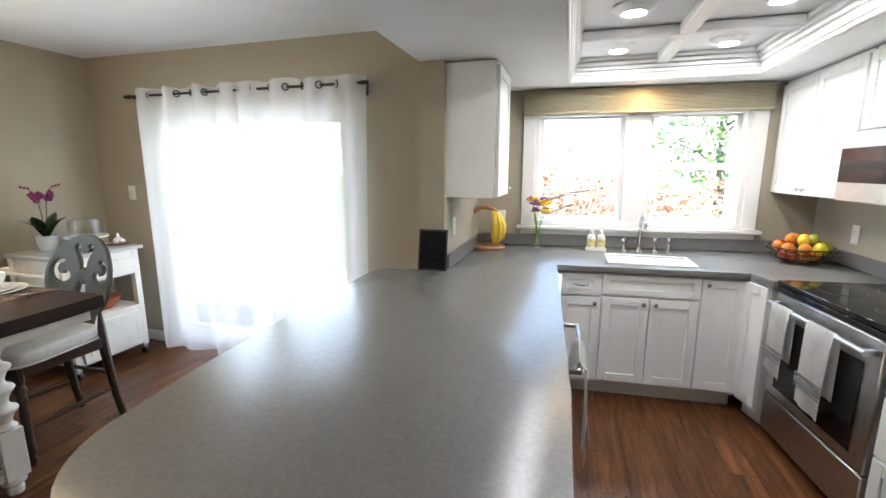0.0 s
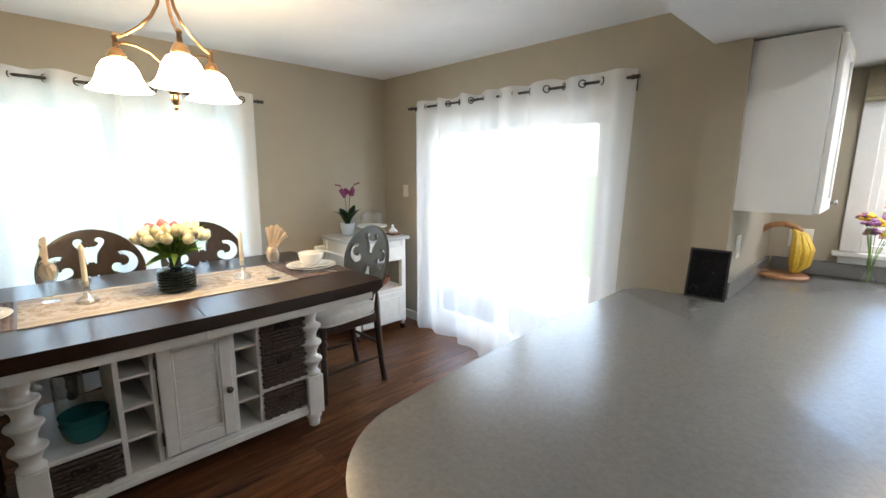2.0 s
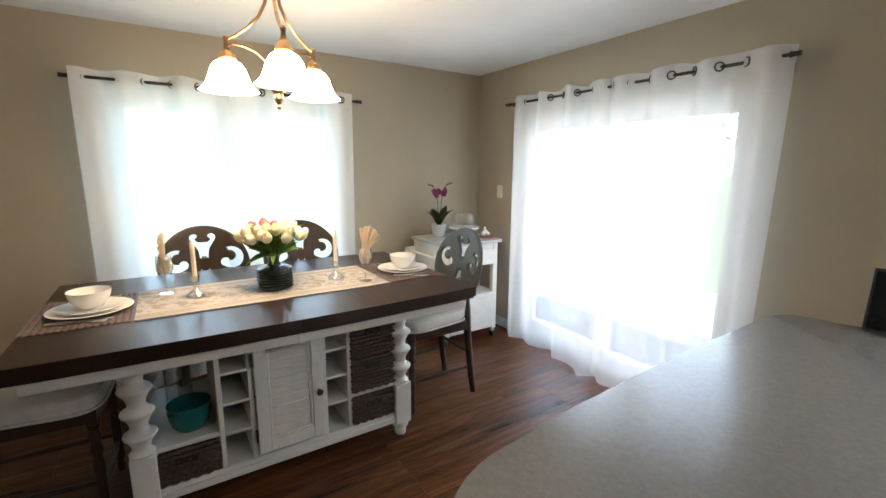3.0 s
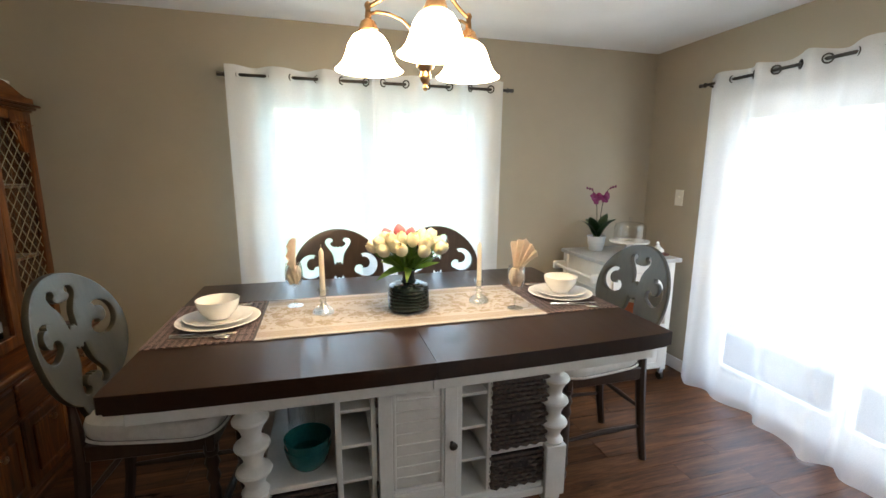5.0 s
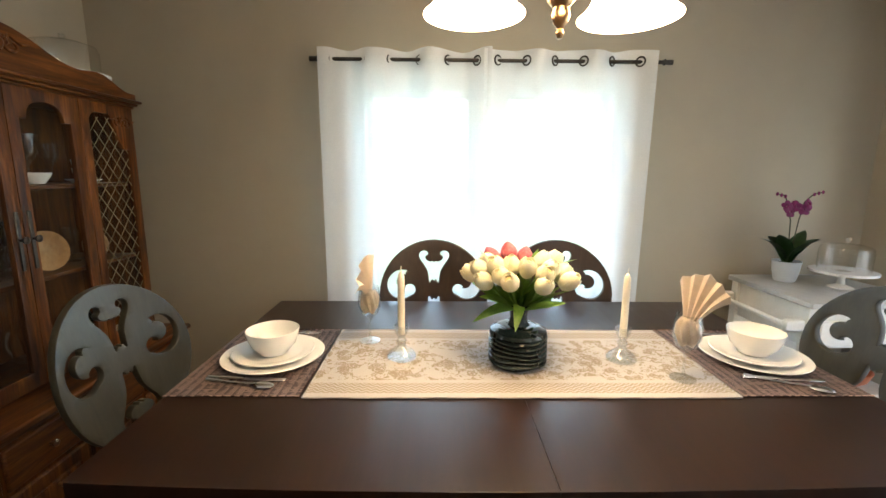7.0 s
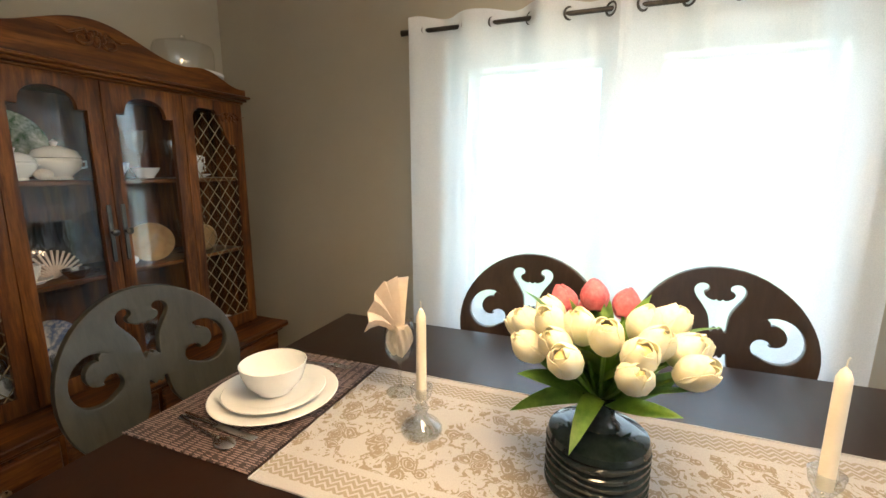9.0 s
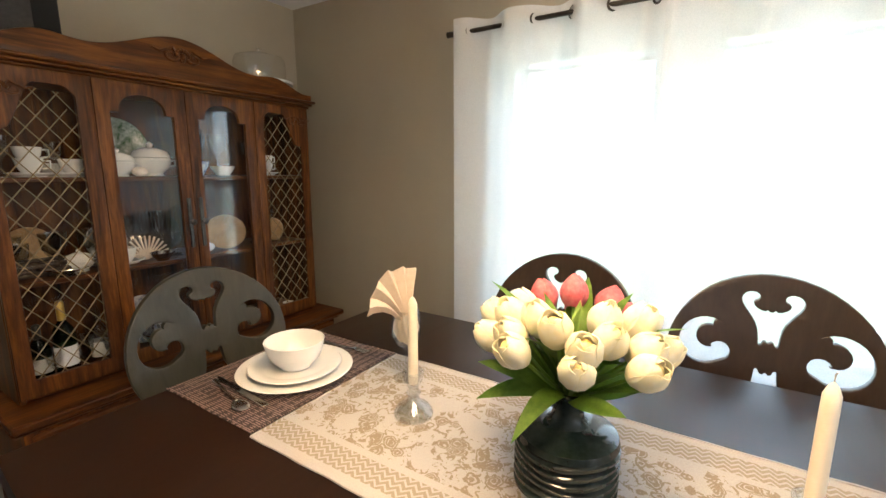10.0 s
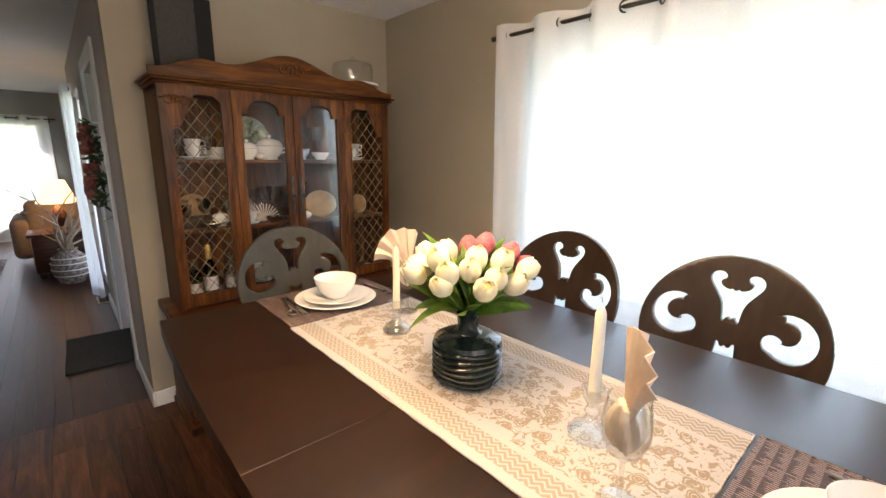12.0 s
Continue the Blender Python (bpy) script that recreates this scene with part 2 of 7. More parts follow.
def tube(points, radius, seg=10, bm=None, radii=None):
    """A round bar along points."""
    bm = bm or bmesh.new()
    pts = [Vector(p) for p in points]
    rings = []
    side = None
    for i, p in enumerate(pts):
        d = (pts[min(i + 1, len(pts) - 1)] - pts[max(i - 1, 0)]).normalized()
        if side is None:
            side = d.orthogonal().normalized()
        side = (side - d * side.dot(d)).normalized()
        up = d.cross(side)
        r = radii[i] if radii else radius
        rings.append([bm.verts.new(p + r * (math.cos(2 * math.pi * k / seg) * side + math.sin(2 * math.pi * k / seg) * up)) for k in range(seg)])
    for a, b in zip(rings, rings[1:]):
        for k in range(seg):
            bm.faces.new((a[k], a[(k + 1) % seg], b[(k + 1) % seg], b[k]))
    bm.faces.new(rings[0])
    bm.faces.new(rings[-1])
    bmesh.ops.recalc_face_normals(bm, faces=bm.faces)
    return bm


def ball(cx, cy, cz, rx, ry=None, rz=None, seg=16, rings=10, bm=None):
    bm = bm or bmesh.new()
    r = bmesh.ops.create_uvsphere(bm, u_segments=seg, v_segments=rings, radius=1.0)
    for v in r["verts"]:
        v.co = Vector((cx + v.co.x * rx, cy + v.co.y * (ry or rx), cz + v.co.z * (rz or rx)))
    return bm


def prism(outline, z0, z1, bev=0.0):
    """A level outline of (x, y) pairs raised from z0 to z1."""
    bm = bmesh.new()
    lo = [bm.verts.new((x, y, z0)) for x, y in outline]
    f = bm.faces.new(lo)
    r = bmesh.ops.extrude_face_region(bm, geom=[f])
    for v in r["geom"]:
        if isinstance(v, bmesh.types.BMVert):
            v.co.z = z1
    bmesh.ops.recalc_face_normals(bm, faces=bm.faces)
    if bev:
        es = [e for e in bm.edges if abs(e.verts[0].co.z - e.verts[1].co.z) < 1e-6]
        bmesh.ops.bevel(bm, geom=es, offset=bev, segments=2, profile=0.5, affect="EDGES")
    return bm


def cutout(outline, holes, thick, bev=0.0):
    """A plate in the xz plane with openings, as thick as given about y = 0."""
    cu = bpy.data.curves.new("plate", "CURVE")
    cu.dimensions, cu.fill_mode, cu.extrude, cu.bevel_depth, cu.bevel_resolution = "2D", "BOTH", thick / 2 - bev, bev, 1
    for loop in (outline, *holes):
        sp = cu.splines.new("POLY")
        sp.points.add(len(loop) - 1)
        sp.use_cyclic_u = True
        for p, (x, z) in zip(sp.points, loop):
            p.co = (x, z, 0, 1)
    ob = bpy.data.objects.new("plate", cu)
    scene.collection.objects.link(ob)
    me = bpy.data.meshes.new_from_object(ob.evaluated_get(bpy.context.evaluated_depsgraph_get()))
    bm = bmesh.new()
    bm.from_mesh(me)
    bpy.data.objects.remove(ob)
    bpy.data.curves.remove(cu)
    bpy.data.meshes.remove(me)
    for v in bm.verts:
        v.co = Vector((v.co.x, -v.co.z, v.co.y))
    bmesh.ops.remove_doubles(bm, verts=bm.verts, dist=1e-5)
    return bm


def finish(name, bm, material, smooth=40):
    me = bpy.data.meshes.new(name)
    bm.to_mesh(me)
    bm.free()
    me.materials.append(material)
    if smooth:
        me.shade_smooth()
        me.set_sharp_from_angle(angle=radians(smooth))
    return me


def part(name, bm, material, parent, label="", smooth=40):
    ob = new(name, finish(name, bm, material, smooth))
    ob.parent = parent
    return tagged(ob, label)


def thing(name, label, category, x=0, y=0, z=0, rz=0, group=""):
    ob = new(name)
    ob.empty_display_size = 0.05
    ob.matrix_basis = pose(x, y, z, 0, 0, rz)
    return tagged(ob, label, category, group)


def solid(name, bm, material, label, category, x=0, y=0, z=0, rz=0, group="", smooth=40):
    ob = new(name, finish(name, bm, material, smooth))
    ob.matrix_basis = pose(x, y, z, 0, 0, rz)
    return tagged(ob, label, category, group)


def setting(name, bm, material, label, category, smooth=0):
    return tagged(new(name, finish(name, bm, material, smooth)), label, category, "", "structure")


# ---- structure ----
XW, YP, YH, YK, XR, ZC, ZS = -4.10, 2.95, -1.46, 3.68, 1.62, 2.44, 2.135
XH = -2.405         # the hall wall's face and the end of the cabinet wall
T = 0.14

setting("wall_west", boxes([
    (XW - T, XW, YH - T, -0.02, 0, ZC), (XW - T, XW, 1.46, YP + T, 0, ZC),
    (XW - T, XW, -0.02, 1.46, 0, 0.72), (XW - T, XW, -0.02, 1.46, 1.98, ZC)]), M_WALL,
    "taupe painted dining room wall with a window", "wall")
setting("wall_north", boxes([
    (XW, -3.44, YP, YP + T, 0, ZC), (-1.62, -1.0, YP, YP + T, 0, ZC), (-3.44, -1.62, YP, YP + T, 2.0, ZC)]), M_WALL,
    "taupe painted wall round the sliding patio door", "wall")
SKEW = Matrix.Translation((-0.5, YK, 0)) @ Matrix.Rotation(radians(4.5), 4, "Z") @ Matrix.Translation((0.5, -YK, 0))


def askew(ob):
    """The sink wall stands a little out of square with the dining room."""
    ob.matrix_basis = SKEW @ ob.matrix_basis
    return ob


setting("wall_stub", box(-1.0, -0.85, 2.585, YK + T, 0, 2.53), M_WALL, "taupe painted stub wall beside the kitchen counter", "wall")
askew(setting("wall_north_kitchen", boxes([
    (-0.85, -0.42, YK, YK + T, 0, 2.3), (1.13, XR - 0.02, YK, YK + T, 0, 2.3),
    (-0.42, 1.13, YK, YK + T, 0, 1.08), (-0.42, 1.13, YK, YK + T, 1.98, 2.3)]), M_WALL,
    "taupe painted kitchen wall with a double window", "wall"))
setting("wall_east", box(XR, XR + T, -9.1, YK + 0.4, 0, ZC), M_WALL, "taupe painted outer wall", "wall")
setting("wall_south", box(XW, XH, YH - T, YH, 0, ZC), M_WALL, "taupe painted wall behind the china cabinet", "wall")
setting("wall_south_kitchen", box(-1.0, XR, YH - T, YH, 0, ZC), M_WALL, "taupe painted wall closing the kitchen", "wall")
setting("wall_hall", boxes([
    (XH - T, XH, -2.1, YH - T, 0, ZC), (XH - T, XH, -3.0, -2.1, 2.06, ZC),
    (XH - T, XH, -4.0, -3.0, 0, ZC), (XH - T, XH, -5.0, -4.0, 2.06, ZC), (XH - T, XH, -5.6, -5.0, 0, ZC)]), M_WALL_H, "pale taupe hall wall with the front door", "wall")
setting("wall_living_side", boxes([(-3.9, XH - T, -5.6, -5.46, 0, ZC), (-4.04, -3.9, -9.1, -5.46, 0, ZC)]), M_WALL_L, "grey living room side wall", "wall")
setting("wall_living", boxes([
    (-3.9, -2.12, -8.84, -8.7, 0, ZC), (0.4, XR, -8.84, -8.7, 0, ZC),
    (-2.12, 0.4, -8.84, -8.7, 0, 0.3), (-2.12, 0.4, -8.84, -8.7, 1.97, ZC)]), M_WALL_L, "grey living room wall with a wide window", "wall")
setting("ceiling", boxes([
    (XW - T, -1.0, YH - T, YP + T, ZC, ZC + 0.1), (-1.0, XR + T, YH - T, 0.2, ZC, ZC + 0.1),
    (-4.04, XR + T, -9.1, YH - T, ZC, ZC + 0.1)]), M_CEIL, "smooth white painted ceiling", "ceiling")
TX0, TX1, TY0, TY1, TZ = -0.18, 1.03, 0.55, 3.50, 2.29
setting("soffit", boxes([
    (-1.0, TX0, 0.2, 2.585, ZS, ZC + 0.1), (-0.85, TX0, 2.585, YK + 0.3, ZS, ZC + 0.1), (TX1, XR, 0.2, YK + 0.3, ZS, ZC + 0.1),
    (TX0, TX1, 0.2, TY0, ZS, ZC + 0.1), (TX0, TX1, TY1, YK + 0.3, ZS, ZC + 0.1), (TX0, TX1, TY0, TY1, TZ, ZC + 0.1)]), M_CEIL,
    "lowered white kitchen ceiling with a recessed tray", "ceiling")
mould = bmesh.new()
for k, (dz, w) in enumerate(((0.0, 0.016), (0.02, 0.028), (0.045, 0.022), (0.07, 0.036), (0.098, 0.055), (0.126, 0.075))):
    z0, z1 = ZS + 0.004 + dz, ZS + 0.004 + dz + 0.022
    bm_box(mould, TX0, TX0 + w, TY0, TY1, z0, z1, 0.004)
    bm_box(mould, TX1 - w, TX1, TY0, TY1, z0, z1, 0.004)
    bm_box(mould, TX0 + w, TX1 - w, TY1 - w, TY1, z0, z1, 0.004)
    bm_box(mould, TX0 + w, TX1 - w, TY0, TY0 + w, z0, z1, 0.004)
BEAMS = (1.40, 2.12, 2.84)
for y in BEAMS:
    bm_box(mould, TX0 + 0.075, TX1 - 0.075, y - 0.04, y + 0.04, TZ - 0.06, TZ - 0.002, 0.008)
for y0, y1 in zip((TY0 + 0.035, *BEAMS), (*BEAMS, TY1 - 0.035)):
    bm_box(mould, 0.385, 0.465, y0 + 0.04, y1 - 0.04, TZ - 0.06, TZ - 0.002, 0.008)
setting("trim_tray", mould, M_TRIM, "white stepped crown moulding and coffer beams", "moulding")
setting("floor", box(XW - T, XR + T, -9.1, YK + 0.4, -0.2, -0.012), M_SUB, "dark joints under the wood planks", "floor")
base = []
for x0, x1, y0, y1 in ((XW, XW + 0.014, YH, 1.95), (XW, XH, YH, YH + 0.014), (XW, -3.4, YP - 0.014, YP), (-1.56, -1.0, YP - 0.014, YP),
                       (XH, XH + 0.014, -2.02, YH + 0.014), (XH, XH + 0.014, -3.92, -3.08), (-3.9, XR, -8.7, -8.686), (XH, XH + 0.014, -5.6, -5.06)):
    base.append((x0, x1, y0, y1, 0, 0.095))
setting("baseboard", boxes(base, 0.004), M_TRIM, "white painted baseboard", "baseboard")
setting("ground", box(-150, 150, -150, 150, -0.4, -0.25), surf("lawn", (0.05, 0.09, 0.025), (0.11, 0.16, 0.05), 3, 0.9, bump=0.6, fine=60), "sunlit lawn round the house", "ground")
setting("patio", box(-6, 2.5, 3.1, 6.2, -0.25, -0.06), surf("patio_slab", (0.5, 0.49, 0.46), (0.62, 0.6, 0.57), 4, 0.8, bump=0.3), "pale concrete patio outside", "pavement")

# sliding patio door
pd = tagged(new("door_patio"), "white sliding patio door with two glass panels", "door", "", "structure")
part("door_frame", boxes([(-3.44, -3.39, YP + 0.02, YP + 0.12, 0, 2.0), (-1.67, -1.62, YP + 0.02, YP + 0.12, 0, 2.0), (-3.39, -1.67, YP + 0.02, YP + 0.12, 1.95, 2.0), (-3.39, -1.67, YP + 0.02, YP + 0.12, -0.01, 0.03)], 0.004), M_TRIM, pd)
for x0, x1, y in ((-3.39, -2.50, YP + 0.09), (-2.58, -1.67, YP + 0.045)):
    leaf = part("door_panel", boxes([(x0, x0 + 0.075, y - 0.018, y + 0.018, 0.03, 1.95), (x1 - 0.075, x1, y - 0.018, y + 0.018, 0.03, 1.95), (x0 + 0.075, x1 - 0.075, y - 0.018, y + 0.018, 1.86, 1.95), (x0 + 0.075, x1 - 0.075, y - 0.018, y + 0.018, 0.03, 0.17)], 0.003), M_TRIM, pd)
    g = part("pane", box(x0 + 0.075, x1 - 0.075, y - 0.004, y + 0.004, 0.17, 1.86), M_GLASS, leaf)
    g.visible_shadow = False


def sash_window(name, label, axis, face, a0, a1, z0, z1, rails, uprights, depth=0.14, case=0.085, sill=True, muntin=(), inward=-1):
    """A window in a wall: casing on the room side, sashes in the middle of the wall. axis: the way along the wall."""
    w = tagged(new(name), label, "window", "", "structure")

    def slab(u0, u1, d0, d1, c0, c1):
        d0, d1 = face - inward * d0, face - inward * d1
        lo, hi = min(d0, d1), max(d0, d1)
        return (u0, u1, lo, hi, c0, c1) if axis == "x" else (lo, hi, u0, u1, c0, c1)
    part("window_frame", boxes([slab(a0, a0 + 0.045, 0, depth, z0, z1), slab(a1 - 0.045, a1, 0, depth, z0, z1), slab(a0 + 0.045, a1 - 0.045, 0, depth, z1 - 0.045, z1), slab(a0 + 0.045, a1 - 0.045, 0, depth, z0, z0 + 0.04)], 0.003), M_TRIM, w)
    if case:
        part("casing", boxes([slab(a0 - case, a0 + 0.01, -0.02, -0.001, z0, z1 + case), slab(a1 - 0.01, a1 + case, -0.02, -0.001, z0, z1 + case), slab(a0 + 0.01, a1 - 0.01, -0.02, -0.001, z1 - 0.01, z1 + case)], 0.004), M_TRIM, w)
    if sill:
        part("window_sill", boxes([slab(a0 - case - 0.03, a1 + case + 0.03, -0.06, -0.001, z0 - 0.03, z0 - 0.001), slab(a0 - case, a1 + case, -0.018, -0.001, z0 - 0.075, z0 - 0.031)], 0.005), M_TRIM, w)
    edges = [a0 + 0.045, *[e for u in uprights for e in (u - 0.085, u + 0.085)], a1 - 0.045]
    for u in uprights:
        part("mullion", boxes([slab(u - 0.085, u + 0.085, 0.0, depth, z0 + 0.04, z1 - 0.045)], 0.004), M_TRIM, w)
    levels = [z0 + 0.04, *rails, z1 - 0.045]
    for u0, u1 in zip(edges[::2], edges[1::2]):
        for i, (c0, c1) in enumerate(zip(levels, levels[1:])):
            d = 0.055 + 0.03 * i
            s = part("sash", boxes([slab(u0, u0 + 0.035, d, d + 0.028, c0, c1 + 0.018), slab(u1 - 0.035, u1, d, d + 0.028, c0, c1 + 0.018), slab(u0 + 0.035, u1 - 0.035, d, d + 0.028, c0, c0 + 0.035), slab(u0 + 0.035, u1 - 0.035, d, d + 0.028, c1 - 0.018, c1 + 0.018)]
                           + [slab(u0 + 0.035, u1 - 0.035, d + 0.008, d + 0.018, c0 + (c1 - c0) * f - 0.006, c0 + (c1 - c0) * f + 0.006) for f in muntin], 0.0), M_TRIM, w)
            p = part("pane", boxes([slab(u0 + 0.03, u1 - 0.03, d + 0.012, d + 0.015, c0 + 0.03, c1 - 0.015)]), M_GLASS, s)
            p.visible_shadow = False
    return w


sash_window("window_dining", "white double window behind sheer curtains", "y", XW, -0.02, 1.46, 0.72, 1.98, (1.35,), (0.72,), inward=1)
askew(sash_window("window_kitchen", "white double sash window over the sink", "x", YK, -0.42, 1.13, 1.08, 1.98, (1.54,), (0.355,), muntin=(0.5,)))
sash_window("window_living", "white wide living room window", "x", -8.7, -2.12, 0.4, 0.3, 1.97, (1.1,), (-0.86,), inward=1)


def curtain(name, label, axis, place, a0, a1, z0, z1, rings, seed, sway=0.03, cloth=M_CURTAIN):
    """A sheer panel hung by eyelets on a rod, with folds that loosen towards the hem."""
    rng = random.Random(seed)
    ob = tagged(new(name), label, "curtain")
    bm = bmesh.new()
    nx, nz = rings * 14, 26
    ph = [rng.uniform(0, 6.28) for _ in range(6)]
    grid = []
    for j in range(nz + 1):
        f = j / nz
        z = z1 + (z0 - z1) * f
        row = []
        for i in range(nx + 1):
            u = i / nx
            a = a0 + (a1 - a0) * u
            fold = 0.034 * math.cos(math.pi * rings * u) * (1 - 0.55 * f)
            loose = 0.03 * f * math.sin(9.0 * u * (a1 - a0) + ph[0] + 1.3 * f) + 0.016 * f * math.sin(23 * u * (a1 - a0) + ph[1] - f) + 0.008 * math.sin(41 * u * (a1 - a0) + ph[2] + 2 * f)
            d = fold + loose
            top = 0.007 * math.cos(2 * math.pi * rings / 2 * u + ph[3]) * (1 - f) ** 6 + 0.006 * math.sin(17 * u + ph[4]) * (1 - f)
            hem = 0.02 * math.sin(5 * u * (a1 - a0) + ph[5]) * f ** 3
            aa = a + sway * f * (0.5 - u) * 0.5 + 0.012 * f * math.sin(14 * u + ph[2])
            row.append(bm.verts.new((aa, place + d, z + top + hem) if axis == "x" else (place + d, aa, z + top + hem)))
        grid.append(row)
    for r0, r1 in zip(grid, grid[1:]):
        for k in range(nx):
            bm.faces.new((r0[k], r0[k + 1], r1[k + 1], r1[k]))
    off = Vector((0, 0.005, 0)) if axis == "x" else Vector((-0.005, 0, 0))
    hb = bmesh.new()
    rows = [[hb.verts.new(v.co + off) for v in r] for r in grid[:2]]
    for k in range(nx):
        hb.faces.new((rows[0][k], rows[0][k + 1], rows[1][k + 1], rows[1][k]))
    part("fabric", bm, cloth, ob, smooth=180)
    part("header_band", hb, cloth, ob, "doubled sewn header band", smooth=180)
    for k in range(rings):
        u = (k + 0.5) / rings
        a = a0 + (a1 - a0) * u
        pts = []
        for s in range(17):
            th = 2 * math.pi * s / 16
            e, c = 0.0225 * math.cos(th), 0.0225 * math.sin(th)
            # each eyelet lies in the slope of its fold
            d = place + (-0.63 if k % 2 == 0 else 0.63) * e
            pts.append((a + 0.77 * e, d, z1 - 0.050 + c) if axis == "x" else (d, a + 0.77 * e, z1 - 0.050 + c))
        part("eyelet", tube(pts, 0.0045, 6), M_ROD, ob)
    return ob


def curtain_rod(axis, place, wall, a0, a1, z, label):
    ob = thing("curtain_rod", label, "curtain rod")

    def at(a, d, c):
        return (a, d, c) if axis == "x" else (d, a, c)
    part("rod", tube([at(a0, place, z), at(a1, place, z)], 0.0095), M_ROD, ob)
    for a, s in ((a0, -1), (a1, 1)):
        part("finial", tube([at(a, place, z), at(a + s * 0.006, place, z), at(a + s * 0.012, place, z), at(a + s * 0.045, place, z)], 0.014, 12, radii=[0.014, 0.016, 0.012, 0.013]), M_ROD, ob)
    for a in (a0 + 0.035, a1 - 0.035):
        bm = tube([at(a, place, z - 0.012), at(a, (place + wall) / 2, z - 0.02), at(a, wall, z - 0.02)], 0.006)
        bm_box(bm, *(sorted((a - 0.012, a + 0.012)) + sorted((wall, wall + (0.006 if place > wall else -0.006))) if axis == "x" else sorted((wall, wall + (0.006 if place > wall else -0.006))) + sorted((a - 0.012, a + 0.012))), z - 0.055, z + 0.02)
        part("bracket", bm, M_ROD, ob)
    return ob


curtain_rod("x", 2.80, YP, -3.465, -1.475, 2.085, "dark metal curtain rod over the patio door")
curtain_rod("y", -3.90, XW, -0.17, 1.575, 2.06, "dark metal curtain rod over the dining window")
curtain("curtain", "white sheer eyelet curtain over the patio door", "x", 2.80, -3.455, -2.42, 0.03, 2.135, 8, 3)
curtain("curtain", "white sheer eyelet curtain over the patio door", "x", 2.785, -2.50, -1.455, 0.03, 2.135, 8, 4)
curtain("curtain", "white sheer eyelet curtain over the dining window", "y", -3.90, -0.17, 0.70, 0.05, 2.110, 6, 5)
curtain("curtain", "white sheer eyelet curtain over the dining window", "y", -3.89, 0.66, 1.525, 0.05, 2.110, 6, 6)

# ---- kitchen: counters and cabinets ----
CZ = 0.914


def arc(cx, cy, r, a0, a1, n=8):
    return [(cx + r * math.cos(radians(a0 + (a1 - a0) * k / n)), cy + r * math.sin(radians(a0 + (a1 - a0) * k / n))) for k in range(n + 1)]


YC, XC = 2.985, 1.0        # front edges of the sink run and of the range run
top_outline = ([(-0.85, 2.58), (-1.0, 2.58)] + arc(-1.13, 2.41, 0.14, 72, 175, 7) + [(-1.262, 1.7), (-1.225, 1.1)]
               + arc(-0.86, 0.85, 0.335, 182, 262, 10) + [(-0.62, 0.51), (-0.26, 0.52)] + arc(-0.20, 0.62, 0.10, 285, 360, 5)
               + [(-0.105, 1.25), (-0.190, 2.955), (0.945, 3.022), (0.985, 2.87), (0.995, 2.855), (XR - 0.004, 2.92), (XR - 0.004, YK + 0.155), (-0.846, YK - 0.035)])
SX0, SX1, SY0, SY1 = 0.15, 0.67, 3.10, 3.41
slab = cutout(top_outline, [[(SX0, SY0), (SX1, SY0), (SX1, SY1), (SX0, SY1)]], 0.042, 0.004)
for v in slab.verts:
    v.co = Vector((v.co.x, v.co.z, CZ - 0.021 - v.co.y))
bmesh.ops.recalc_face_normals(slab, faces=slab.faces)
counter = setting("countertop", slab, M_COUNTER, "speckled grey laminate countertop with a rounded peninsula", "countertop", 30)
setting("countertop_range", box(1.075, XR - 0.004, 1.2, 2.075, CZ - 0.042, CZ, 0.004), M_COUNTER, "speckled grey countertop beside the range", "countertop")
askew(setting("backsplash", box(-0.82, XR - 0.05, YK - 0.024, YK - 0.002, CZ + 0.002, 1.004, 0.003), M_COUNTER, "low grey counter backsplash under the window", "backsplash"))
setting("backsplash_side", boxes([(-0.846, -0.824, 2.61, YK - 0.06, CZ + 0.002, 1.004), (XR - 0.024, XR - 0.002, 1.2, YK + 0.11, CZ + 0.002, 1.004)], 0.003), M_COUNTER, "low grey counter backsplash", "backsplash")
M_PULL = surf("satin_nickel", (0.45, 0.44, 0.42), (0.55, 0.54, 0.52), 20, 0.25, metal=1.0, bump=0.0)


def knob_mesh():
    return lathe([(0.0, 0.0), (0.006, 0.001), (0.005, 0.012), (0.013, 0.018), (0.014, 0.024), (0.008, 0.028), (0, 0.029)], 12)


def front_panel(name, w, h, parent):
    """A shaker front in the xz plane, facing -y, with its lower left corner at the origin."""
    s = min(0.055, h * 0.3)
    d = part(name, box(s, w - s, -0.011, 0, s, h - s), M_CAB, parent, smooth=0)
    for x in (0, w - s):
        part("stile", box(x, x + s, -0.02, 0, 0, h, 0.002), M_CAB, d, smooth=0)
    for z in (0, h - s):
        part("rail", box(s, w - s, -0.02, 0, z, z + s, 0.002), M_CAB, d, smooth=0)
    return d


